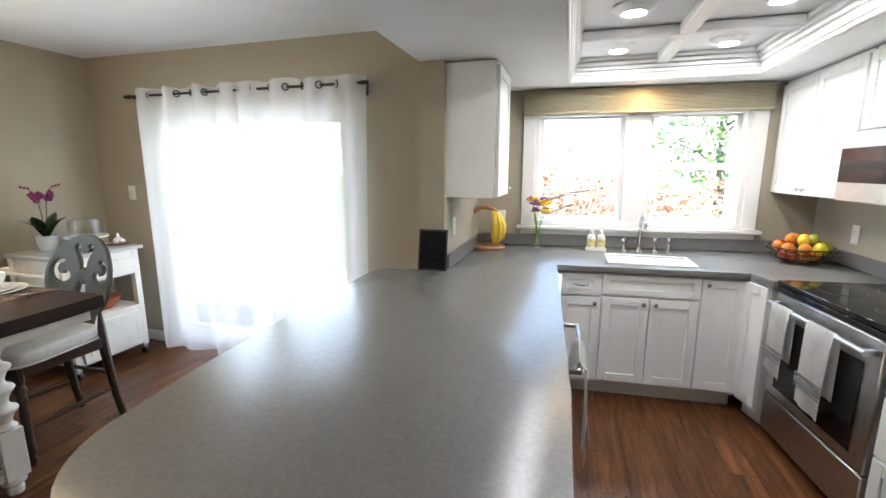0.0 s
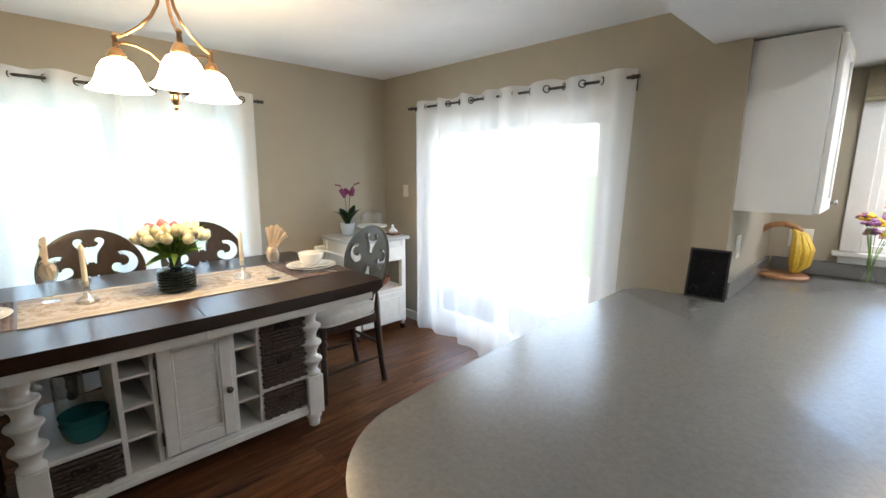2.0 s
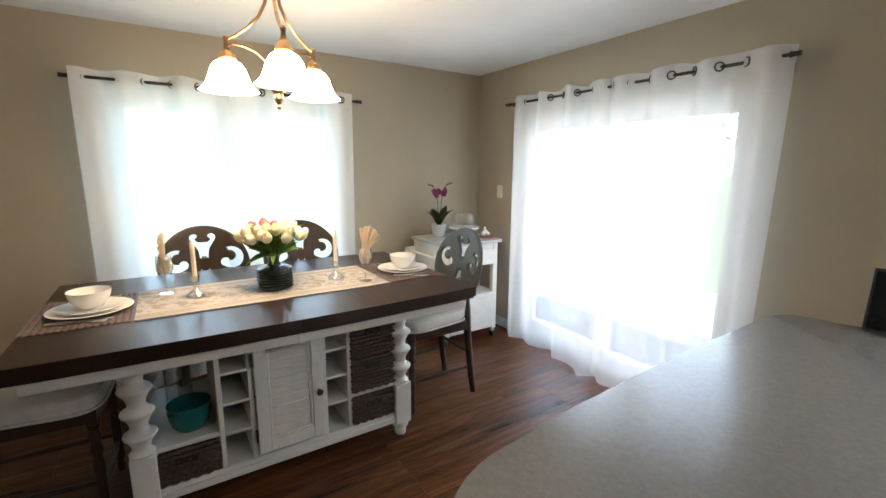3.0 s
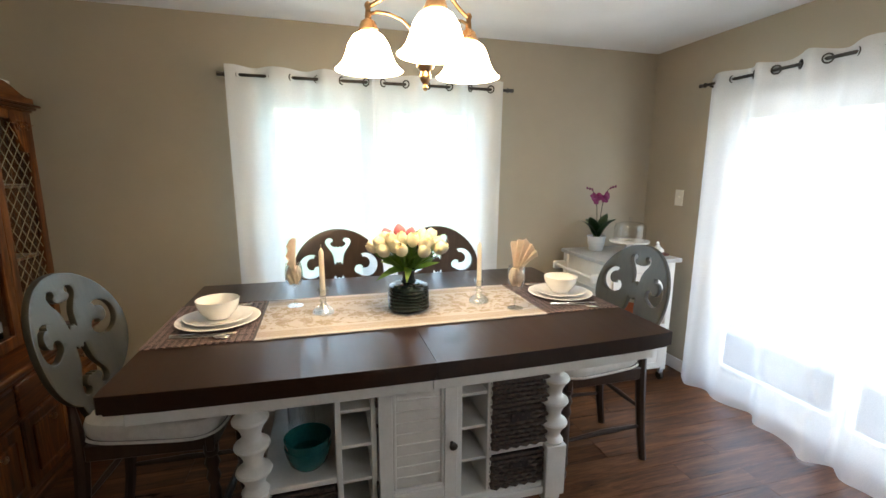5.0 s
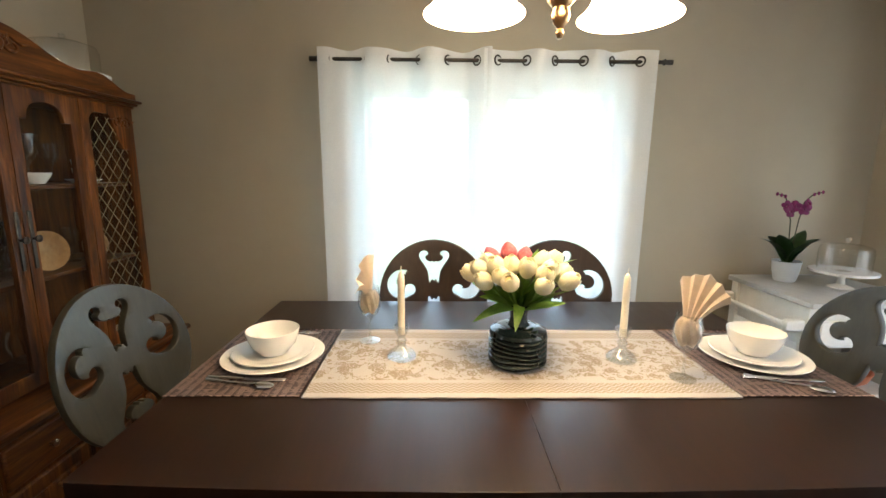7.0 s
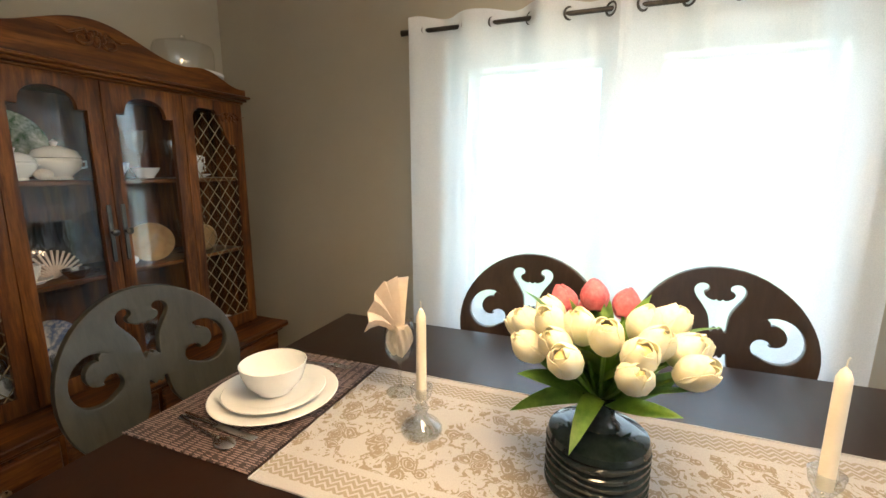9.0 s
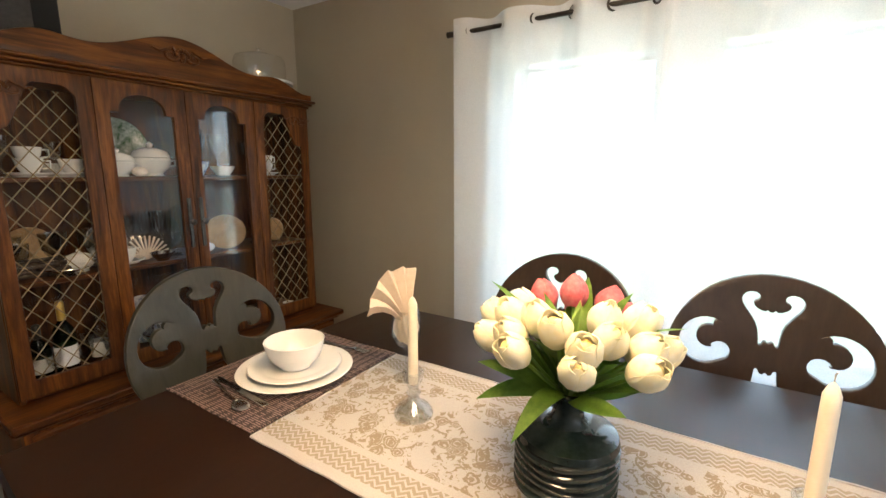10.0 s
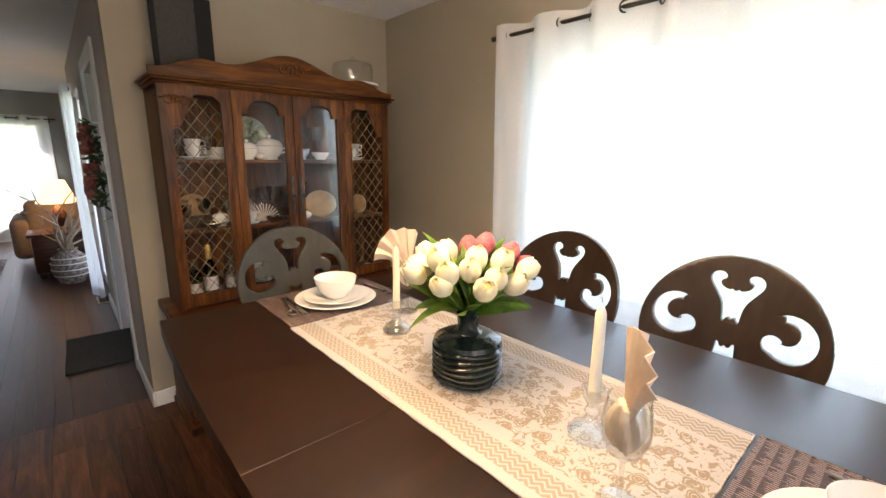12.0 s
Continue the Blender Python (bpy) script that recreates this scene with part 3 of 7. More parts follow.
def base_cabinet(x, y, rz, w, fronts, label, depth=0.6, height=0.87):
    """A floor cabinet seen from its -y side. fronts: name, x0, x1, z0, z1, pull place or None."""
    ob = thing("base_cabinet", label, "cabinet", x, y, 0, rz, "white kitchen cabinets")
    part("body", boxes([(0, w, 0, depth, 0.1, height), (0.0, w, 0.06, depth, 0.0, 0.1)]), M_CAB, ob)
    for kind, x0, x1, z0, z1, pull in fronts:
        f = front_panel(kind, x1 - x0, z1 - z0, ob)
        f.location = (x0, -0.001, z0)
        if pull == "bar":
            c = (x1 - x0) / 2
            part("handle", tube([(c - 0.045, -0.02, (z1 - z0) / 2), (c - 0.04, -0.042, (z1 - z0) / 2), (c, -0.046, (z1 - z0) / 2 - 0.004), (c + 0.04, -0.042, (z1 - z0) / 2), (c + 0.045, -0.02, (z1 - z0) / 2)], 0.005, 8), M_PULL, f, "nickel bar pull")
        elif pull:
            k = part("knob", knob_mesh(), M_PULL, f, "nickel knob")
            k.matrix_basis = pose(pull[0], -0.02, pull[1], 90)
    return ob


base_cabinet(-0.165, 2.993, 3.6, 0.268, [("drawer", 0.005, 0.262, 0.715, 0.86, "bar"), ("door", 0.005, 0.262, 0.125, 0.70, (0.22, 0.54))], "white cabinet with one drawer above a door")
base_cabinet(0.102, 3.010, 3.6, 0.585, [("drawer", 0.006, 0.579, 0.725, 0.86, None), ("door", 0.006, 0.289, 0.125, 0.71, (0.25, 0.55)), ("door", 0.296, 0.579, 0.125, 0.71, (0.033, 0.55))], "white sink cabinet with two doors")
base_cabinet(0.686, 3.047, 3.6, 0.255, [("door", 0.006, 0.249, 0.125, 0.86, (0.03, 0.70))], "white cabinet with one tall door")
base_cabinet(0.944, 3.055, -73, 0.185, [("door", 0.004, 0.181, 0.125, 0.86, None)], "narrow white angled corner cabinet", depth=0.1)
base_cabinet(XC + 0.11, 2.07, -85, 0.42, [("drawer", 0.005, 0.415, 0.66, 0.86, "bar"), ("drawer", 0.005, 0.415, 0.40, 0.65, "bar"), ("drawer", 0.005, 0.415, 0.125, 0.39, "bar")], "white three-drawer cabinet beside the range", depth=0.55)
pen = base_cabinet(-0.17, 0.68, 90, 0.9, [("door", 0.006, 0.447, 0.125, 0.86, (0.40, 0.6)), ("door", 0.453, 0.894, 0.125, 0.86, (0.04, 0.6))], "white peninsula cabinet with two doors", depth=0.62)

# dishwasher under the peninsula
dw = thing("dishwasher", "steel dishwasher built under the peninsula", "dishwasher", -0.17, 1.60, 0, 90)
part("body", box(0, 0.6, 0.02, 0.6, 0.1, 0.865), M_CAB, dw)
part("front", box(0.004, 0.596, -0.02, 0.018, 0.11, 0.86, 0.006), M_STEEL, dw)
part("handle", tube([(0.05, -0.02, 0.79), (0.05, -0.105, 0.79), (0.30, -0.112, 0.79), (0.55, -0.105, 0.79), (0.55, -0.02, 0.79)], 0.011, 10), M_STEEL, dw)
base_cabinet(-0.17, 2.22, 90, 0.7, [("door", 0.006, 0.694, 0.125, 0.86, None)], "white blind corner cabinet under the peninsula", depth=0.62)

# upper cabinets


def wall_cabinet(x, y, z, rz, w, h, depth, doors, label):
    ob = thing("wall_cabinet", label, "cabinet", x, y, z, rz, "white kitchen cabinets")
    part("body", box(0, w, 0, depth, 0, h, 0.002), M_CAB, ob)
    n = len(doors)
    for k, side in enumerate(doors):
        x0, x1 = w * k / n + 0.004, w * (k + 1) / n - 0.004
        d = front_panel("door", x1 - x0, h - 0.03, ob)
        d.location = (x0, -0.002, 0.006)
        kb = part("knob", knob_mesh(), M_PULL, d, "nickel knob")
        kb.matrix_basis = pose(0.03 if side == "l" else x1 - x0 - 0.03, -0.02, 0.035, 90)
    return ob


wall_cabinet(-0.553, 2.615, 1.36, 90, 0.42, 0.766, 0.297, "r", "white wall cabinet beside the window")
wall_cabinet(1.30, YK + 0.13, 1.36, -90, 0.92, 0.766, 0.316, "rl", "white double-door wall cabinet beside the window")
wall_cabinet(1.30, 2.874, 1.72, -90, 0.78, 0.406, 0.316, "rl", "white wall cabinet above the microwave")
wall_cabinet(1.30, 2.09, 1.36, -90, 0.6, 0.766, 0.316, "rl", "white double-door wall cabinet")

# microwave
mw = thing("microwave", "steel and black over-the-range microwave", "microwave", 1.22, 2.865, 1.36, -90)
part("body", box(0, 0.76, 0.02, 0.39, 0, 0.355), M_STEEL, mw)
part("door", box(0.002, 0.56, -0.012, 0.018, 0.004, 0.351, 0.006), M_STEEL, mw)
part("window", box(0.02, 0.50, -0.016, -0.0125, 0.10, 0.27, 0.001), M_BLACKGLASS, mw)
part("control_panel", box(0.564, 0.758, -0.012, 0.018, 0.004, 0.351, 0.006), M_BLACKGLASS, mw)
part("handle", tube([(0.53, -0.012, 0.05), (0.53, -0.045, 0.06), (0.53, -0.045, 0.30), (0.53, -0.012, 0.31)], 0.009), M_STEEL, mw)
part("lamp_lens", box(0.06, 0.16, 0.06, 0.12, -0.004, 0.002), glow("cooktop_lamp", (1.0, 0.6, 0.25), 2.0), mw, "warm lit lamp lens")

# range
M_BURNER = surf("burner_mark", (0.05, 0.05, 0.05), (0.07, 0.07, 0.07), 10, 0.3)
rg = thing("range", "steel electric range with a black glass top", "range", XC + 0.022, 2.848, 0, -84.5)
part("body", box(0, 0.765, 0.03, 0.58, 0.03, 0.895), M_STEEL, rg)
part("cooktop", box(-0.002, 0.767, -0.015, 0.585, 0.897, 0.922, 0.004), M_BLACKGLASS, rg, "black glass cooktop")
for bx, by, br in ((0.2, 0.17, 0.1), (0.56, 0.17, 0.08), (0.2, 0.42, 0.08), (0.56, 0.42, 0.1)):
    part("burner_ring", tube([(bx + br * math.cos(2 * math.pi * k / 32), by + br * math.sin(2 * math.pi * k / 32), 0.9222) for k in range(33)], 0.0012, 5), M_BURNER, rg)
part("oven_door", box(0.006, 0.759, -0.012, 0.028, 0.275, 0.86, 0.006), M_STEEL, rg)
part("oven_window", box(0.09, 0.675, -0.0165, -0.0125, 0.33, 0.74, 0.002), M_BLACKGLASS, rg, "dark oven window")
part("control_strip", box(0.004, 0.761, -0.014, 0.03, 0.864, 0.893, 0.003), M_BLACKGLASS, rg)
hd = part("handle", tube([(0.03, -0.058, 0.80), (0.735, -0.058, 0.80)], 0.013, 12), M_STEEL, rg)
for hx in (0.05, 0.715):
    part("handle_post", box(hx - 0.012, hx + 0.012, -0.05, -0.012, 0.788, 0.812, 0.003), M_STEEL, hd)
part("drawer", box(0.006, 0.759, -0.01, 0.028, 0.045, 0.265, 0.006), M_STEEL, rg)

# ---- dining table with storage base ----
tb = thing("dining_table", "espresso-topped counter-height table on a white storage base", "table", -2.92, 0.663, 0)


def half_top(s):
    """One half of the top, its front edge a little bowed; the seam runs across the middle."""
    pts = [(-0.60, 0.0002 * s), (-0.60, 0.945 * s), (-0.595, 0.95 * s)]
    pts += [(0.582, 0.95 * s), (0.588, 0.945 * s)]
    pts += [(0.59 + 0.028 * (1 - (y / 0.95) ** 2), y * s) for y in (0.8, 0.6, 0.4, 0.2, 0.0002)]
    return pts if s > 0 else pts[::-1]


for s in (1, -1):
    part("tabletop", prism(half_top(s), 0.862, CZ, 0.0006), M_TABLE, tb, smooth=0)
    part("edge_moulding", prism((lambda o: o if s > 0 else o[::-1])([(-0.59, 0.0006 * s), (-0.59, 0.938 * s), (0.575, 0.938 * s)] + [(0.58 + 0.028 * (1 - (y / 0.95) ** 2), y * s) for y in (0.8, 0.4, 0.0006)]), 0.848, 0.8615, 0.004), M_TABLE, tb, smooth=0)
    edge = [(0.545 + 0.028 * (1 - (y / 0.95) ** 2), y * s) for y in (0.9, 0.6, 0.3, 0.0008)]
    part("apron", prism((lambda o: o if s > 0 else o[::-1])([(-0.555, 0.0008 * s), (-0.555, 0.9 * s)] + edge), 0.795, 0.847, 0.005), M_CREAM, tb)
turned = [(0.0, 0.0), (0.03, 0.004), (0.034, 0.03), (0.028, 0.045), (0.046, 0.06), (0.048, 0.075), (0.042, 0.09)]
spool = [(0.046, 0.335), (0.05, 0.345), (0.034, 0.365)]
zz = 0.365
for k in range(4):
    spool += [(0.034, zz + 0.006), (0.038, zz + 0.022), (0.048, zz + 0.042), (0.060, zz + 0.056), (0.064, zz + 0.064), (0.061, zz + 0.072), (0.046, zz + 0.080), (0.036, zz + 0.090), (0.034, zz + 0.099)]
    zz += 0.103
spool += [(0.05, 0.782), (0.052, 0.799)]
for lx in (0.31, -0.31):
    for ly in (-0.615, 0.615):
        lg = part("leg", lathe(turned, 20, (lx, ly, 0)), M_CREAM, tb)
        part("leg_block", box(lx - 0.048, lx + 0.048, ly - 0.048, ly + 0.048, 0.088, 0.335, 0.004), M_CREAM, lg)
        part("spool", lathe(spool, 24, (lx, ly, 0)), M_CREAM, lg)
part("base_floor", boxes([(-0.33, 0.33, -0.567, 0.567, 0.10, 0.155), (0.331, 0.345, -0.567, 0.567, 0.098, 0.135)], 0.004), M_CREAM, tb)
part("base_top", box(-0.30, 0.30, -0.60, 0.60, 0.765, 0.799), M_CREAM, tb)
for y in (-0.31, -0.175, 0.175, 0.31):
    part("upright", box(-0.30, 0.325, y - 0.011, y + 0.011, 0.155, 0.765, 0.002), M_CREAM, tb)
part("back_panel", box(-0.325, -0.30, -0.31, 0.31, 0.155, 0.765), M_CREAM, tb)
for y0, y1 in ((-0.299, -0.186), (0.186, 0.299)):
    for z in (0.305, 0.455, 0.605):
        part("cubby_shelf", box(-0.29, 0.315, y0, y1, z, z + 0.014, 0.002), M_CREAM, tb)
for y0, y1 in ((-0.60, -0.321), (0.321, 0.60)):
    part("shelf", box(-0.30, 0.32, y0, y1, 0.318, 0.342, 0.003), M_CREAM, tb)
dr = part("door", boxes([(0.325, 0.347, -0.16, -0.105, 0.175, 0.755), (0.325, 0.347, 0.105, 0.16, 0.175, 0.755), (0.325, 0.347, -0.105, 0.105, 0.70, 0.755), (0.325, 0.347, -0.105, 0.105, 0.175, 0.235)], 0.003), M_CREAM, tb)
for y0, y1, z0, z1 in ((-0.105, -0.09, 0.25, 0.685), (0.09, 0.105, 0.25, 0.685), (-0.105, 0.105, 0.235, 0.25), (-0.105, 0.105, 0.685, 0.70)):
    part("door_bead", box(0.33, 0.342, y0, y1, z0, z1, 0.004), M_CREAM, dr)
for k in range(9):
    z = 0.252 + k * 0.048
    s = part("louvre", box(-0.004, 0.004, -0.09, 0.09, -0.0265, 0.0265, 0.002), M_CREAM, dr)
    s.matrix_basis = pose(0.331, 0, z + 0.024, 0, 6)
kn = part("knob", knob_mesh(), M_ROD, dr, "dark bronze knob")
kn.matrix_basis = pose(0.346, 0.135, 0.43, 0, 90) @ Matrix.Scale(1.25, 4)
for z in (0.27, 0.66):
    part("hinge", box(0.322, 0.35, -0.170, -0.161, z - 0.03, z + 0.03, 0.002), M_ROD, dr)


# ---- dining chairs ----
def smooth_loop(pts, times=2):
    """Rounds a closed outline by cutting its corners."""
    for _ in range(times):
        nxt = pts[1:] + pts[:1]
        pts = [q for a, b in zip(pts, nxt) for q in ((0.75 * a[0] + 0.25 * b[0], 0.75 * a[1] + 0.25 * b[1]), (0.25 * a[0] + 0.75 * b[0], 0.25 * a[1] + 0.75 * b[1]))]
    return pts


def arc(cx, cz, r, a0, a1, n):
    return [(cx + r * math.cos(radians(a0 + (a1 - a0) * k / n)), cz + r * math.sin(radians(a0 + (a1 - a0) * k / n))) for k in range(n + 1)]


def crescent(cx, cz, r, turn, flip):
    """A hooked opening: a round C whose lower end swells and curls in."""
    pts = arc(0, 0, 1.0, 40, 296, 18) + arc(0.46, -0.46, 0.43, -55, 142, 9) + arc(0.13, 0.17, 0.42, 272, 60, 10) + arc(0.56, 0.60, 0.21, 190, 60, 3)[1:3]
    c, s = r * math.cos(radians(turn)), r * math.sin(radians(turn))
    return [(cx + flip * (x * c - z * s), cz + x * s + z * c) for x, z in pts]


def horns(cz, h, wide, up=1):
    """Two curled lobes that run together into a point."""
    half = [(0.0, 0.26), (0.012, 0.31), (0.022, 0.27), (0.05, 0.33), (0.054, 0.40), (0.036, 0.43), (0.034, 0.52), (0.055, 0.58), (0.084, 0.56), (0.1, 0.46), (0.094, 0.34), (0.066, 0.18), (0.043, 0.02), (0.036, -0.16), (0.034, -0.30), (0.02, -0.30), (0.012, -0.22), (0.0, -0.27)]
    pts = [(x * wide / 0.096, cz + up * z * h) for x, z in half]
    return smooth_loop(pts + [(-x, z) for x, z in pts[-2:0:-1]], 1)


def dining_chair(label, finish_, lift=0.0):
    ob = thing("dining_chair", label, "chair", group="chairs round the table")
    cz, rx, rz_ = 0.880, 0.264, 0.250
    out = []
    for k in range(41):
        a = radians(-62 + 304 * k / 40)
        out.append((rx * math.cos(a), cz + rz_ * math.sin(a)))
    out += [(-0.105, 0.60), (-0.12, 0.50), (0.12, 0.50), (0.105, 0.60)]
    holes = [horns(0.975, 0.185, 0.077), horns(0.792, 0.215, 0.086, -1), crescent(-0.160, 0.916, 0.074, 8, 1), crescent(0.160, 0.916, 0.074, 8, -1)]
    bm = cutout(out, holes, 0.024, 0.003)
    for k in range(-8, 9):
        bmesh.ops.bisect_plane(bm, geom=bm.verts[:] + bm.edges[:] + bm.faces[:], plane_co=(k * 0.03, 0, 0), plane_no=(1, 0, 0))
    for v in bm.verts:
        v.co.y += 0.04 * (v.co.x / 0.27) ** 2 * -1 + 0.22 * (v.co.z - 0.6)
    for v in bm.verts:
        v.co.z += lift * min(1, max(0, (v.co.z - 0.5) / 0.12))
    part("backrest", bm, finish_, ob, smooth=35)
    seat = prism([(x * (0.222 - 0.03 * y), y * 0.25 - 0.24) for x, y in [(math.copysign(abs(math.cos(t)) ** 0.45, math.cos(t)), math.copysign(abs(math.sin(t)) ** 0.45, math.sin(t))) for t in [2 * math.pi * k / 36 for k in range(36)]]], 0.545, 0.615, 0.022)
    for v in seat.verts:
        if v.co.z > 0.58:
            v.co.z += 0.018 * max(0, 1 - (v.co.x / 0.23) ** 2) * max(0, 1 - ((v.co.y + 0.24) / 0.25) ** 2)
    st = part("seat", seat, M_SEAT, ob, "pale grey upholstered seat")
    part("piping", tube([(x * (0.224 - 0.03 * y), y * 0.252 - 0.24, 0.548) for x, y in [(math.copysign(abs(math.cos(t)) ** 0.45, math.cos(t)), math.copysign(abs(math.sin(t)) ** 0.45, math.sin(t))) for t in [2 * math.pi * k / 36 for k in range(37)]]], 0.006, 6), M_SEAT, st)
    part("seat_frame", boxes([(-0.225, 0.225, -0.465, -0.435, 0.48, 0.544), (-0.18, 0.18, -0.03, 0.0, 0.48, 0.544), (-0.205, -0.18, -0.434, -0.031, 0.48, 0.544), (0.18, 0.205, -0.434, -0.031, 0.48, 0.544)], 0.004), M_CHAIR, ob)
    fl = [(0.0, 0.0), (0.016, 0.0), (0.02, 0.03), (0.014, 0.05), (0.024, 0.08), (0.02, 0.12), (0.022, 0.30), (0.016, 0.33), (0.026, 0.36), (0.018, 0.39), (0.028, 0.42), (0.018, 0.45), (0.026, 0.46), (0.026, 0.50)]
    for x in (-0.195, 0.195):
        part("leg", lathe(fl, 14, (x, -0.445, 0)), M_CHAIR, ob)
        pts = [(x * 0.92, 0.05, 0.0), (x * 0.91, 0.026, 0.15), (x * 0.9, 0.006, 0.35), (x * 0.9, -0.005, 0.48), (x * 0.88, 0.0, 0.60), (x * 0.78, 0.015, 0.68)]
        part("leg", tube(pts, 0.022, 8, radii=[0.02, 0.022, 0.025, 0.026, 0.02, 0.01]), M_CHAIR, ob)
        part("stretcher", tube([(x, -0.44, 0.20), (x * 0.95, -0.21, 0.205), (x * 0.91, 0.02, 0.20)], 0.011, 8, radii=[0.009, 0.014, 0.009]), M_CHAIR, ob)
    part("stretcher", tube([(-0.172, 0.012, 0.30), (0, 0.012, 0.30), (0.172, 0.012, 0.30)], 0.011, 8, radii=[0.009, 0.014, 0.009]), M_CHAIR, ob)
    part("stretcher", tube([(-0.19, -0.445, 0.16), (0, -0.445, 0.16), (0.19, -0.445, 0.16)], 0.014, 8, radii=[0.011, 0.018, 0.011]), M_CHAIR, ob)
    return ob


chair = dining_chair("wooden chair with a greyer scroll-cut back at the table end", M_CHAIR_GREY)
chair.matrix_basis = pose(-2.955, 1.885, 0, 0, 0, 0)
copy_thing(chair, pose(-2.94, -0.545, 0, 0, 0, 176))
chair = dining_chair("espresso wooden chair with a scroll-cut oval back before the window", M_CHAIR, 0.035)
chair.matrix_basis = pose(-3.64, 0.415, 0, 0, 0, 90)
copy_thing(chair, pose(-3.645, 1.035, 0, 0, 0, 90))

# ---- china cabinet ----
hu = thing("china_cabinet", "carved oak china cabinet with glazed lattice doors", "cabinet", -3.2, YH, 0)
HW = 0.658
part("buffet_body", boxes([(-HW - 0.03, HW + 0.03, 0.02, 0.47, 0.08, 0.61)], 0.004), M_HUTCH, hu)
part("plinth", boxes([(-HW - 0.045, HW + 0.045, 0.02, 0.485, 0.0, 0.05), (-HW - 0.035, HW + 0.035, 0.02, 0.478, 0.05, 0.08)], 0.008), M_HUTCH_X, hu)
part("buffet_top", boxes([(-HW - 0.085, HW + 0.06, 0.004, 0.50, 0.625, 0.655), (-HW - 0.06, HW + 0.06, 0.004, 0.485, 0.61, 0.624)], 0.007), M_HUTCH_X, hu)
for k in range(4):
    x0 = -HW - 0.02 + k * (2 * HW + 0.04) / 4
    w = (2 * HW + 0.04) / 4
    d = part("buffet_door", boxes([(x0 + 0.008, x0 + w - 0.008, 0.471, 0.489, 0.10, 0.43), (x0 + 0.06, x0 + w - 0.06, 0.4895, 0.497, 0.15, 0.38)], 0.008), M_HUTCH, hu)
    k1 = part("knob", knob_mesh(), M_BRASS, d)
    k1.matrix_basis = pose(x0 + w / 2, 0.498, 0.36, -90)
    dd = part("buffet_drawer", boxes([(x0 + 0.008, x0 + w - 0.008, 0.471, 0.489, 0.445, 0.60)], 0.008), M_HUTCH_X, hu)
    k2 = part("knob", knob_mesh(), M_BRASS, dd)
    k2.matrix_basis = pose(x0 + w / 2, 0.489, 0.525, -90)
part("side_panel", box(-HW, -HW + 0.022, 0.01, 0.335, 0.655, 1.80, 0.003), M_HUTCH, hu)
part("side_panel", box(HW - 0.022, HW, 0.01, 0.335, 0.655, 1.80, 0.003), M_HUTCH, hu)
part("back", box(-HW + 0.022, HW - 0.022, 0.01, 0.022, 0.655, 1.80), M_HUTCH, hu)
part("top_board", box(-HW, HW, 0.01, 0.335, 1.782, 1.801), M_HUTCH_X, hu)
part("bottom_board", box(-HW + 0.022, HW - 0.022, 0.022, 0.32, 0.655, 0.678), M_HUTCH_X, hu)
for z in (1.060, 1.425):
    part("shelf", box(-HW + 0.022, HW - 0.022, 0.022, 0.315, z, z + 0.018, 0.003), M_HUTCH_X, hu)
part("cornice", boxes([(-HW - 0.01, HW + 0.01, 0.01, 0.368, 1.802, 1.814), (-HW - 0.022, HW + 0.022, 0.01, 0.382, 1.815, 1.828), (-HW - 0.034, HW + 0.034, 0.01, 0.396, 1.829, 1.842)], 0.005), M_HUTCH_X, hu)


def crest():
    """The pediment board: a broad arch in the middle, a low hump over each outer door."""
    top = []
    for k in range(61):
        x = -HW - 0.02 + (2 * HW + 0.04) * k / 60
        u = abs(x) / (HW + 0.02)
        if u < 0.5:
            z = 0.074 + 0.086 * (0.5 + 0.5 * math.cos(math.pi * u / 0.5))
        elif u < 0.66:
            z = 0.074 + 0.010 * (0.5 - 0.5 * math.cos(math.pi * (u - 0.5) / 0.16))
        else:
            z = 0.084 - 0.058 * (0.5 - 0.5 * math.cos(math.pi * min(1, (u - 0.66) / 0.30)))
        top.append((x, 1.843 + z))
    return [(-HW - 0.02, 1.8425), *top, (HW + 0.02, 1.8425)]


cr = part("crest", cutout(crest(), [], 0.03, 0.006), M_HUTCH_X, hu)
cr.location.y = 0.355


def scroll(cx, cz, s, turn=1.0):
    """A carved spray in relief: a pair of curls on stems, with leaves between them."""
    bm = bmesh.new()
    for side in (1, -1):
        pts = []
        for k in range(15):
            a = k * 0.52
            r = s * (0.46 - 0.026 * k)
            pts.append((cx + side * (s * 0.62 + r * math.cos(a + 2.4)), 0.0, cz + r * 0.8 * math.sin(a + 2.4)))
        tube(pts, s * 0.09, 6, bm, radii=[s * (0.10 - 0.004 * k) for k in range(15)])
        tube([(cx, 0, cz - s * 0.3), (cx + side * s * 0.5, 0, cz + s * 0.42), (cx + side * s * 1.15, 0, cz + s * 0.12), (cx + side * s * 1.6, 0, cz + s * 0.25)], s * 0.07, 6, bm, radii=[s * 0.08, s * 0.09, s * 0.07, s * 0.03])
    for k in range(7):
        a = radians(-78 + 26 * k)
        ball(cx + turn * s * 0.34 * math.sin(a), 0, cz + s * 0.34 * math.cos(a), s * 0.13, s * 0.16, s * 0.13, 8, 6, bm)
    ball(cx, 0, cz, s * 0.18, s * 0.2, s * 0.22, 10, 7, bm)
    return bm


cv = part("carving", scroll(0, 1.935, 0.075), M_HUTCH, hu)
cv.location.y = 0.374


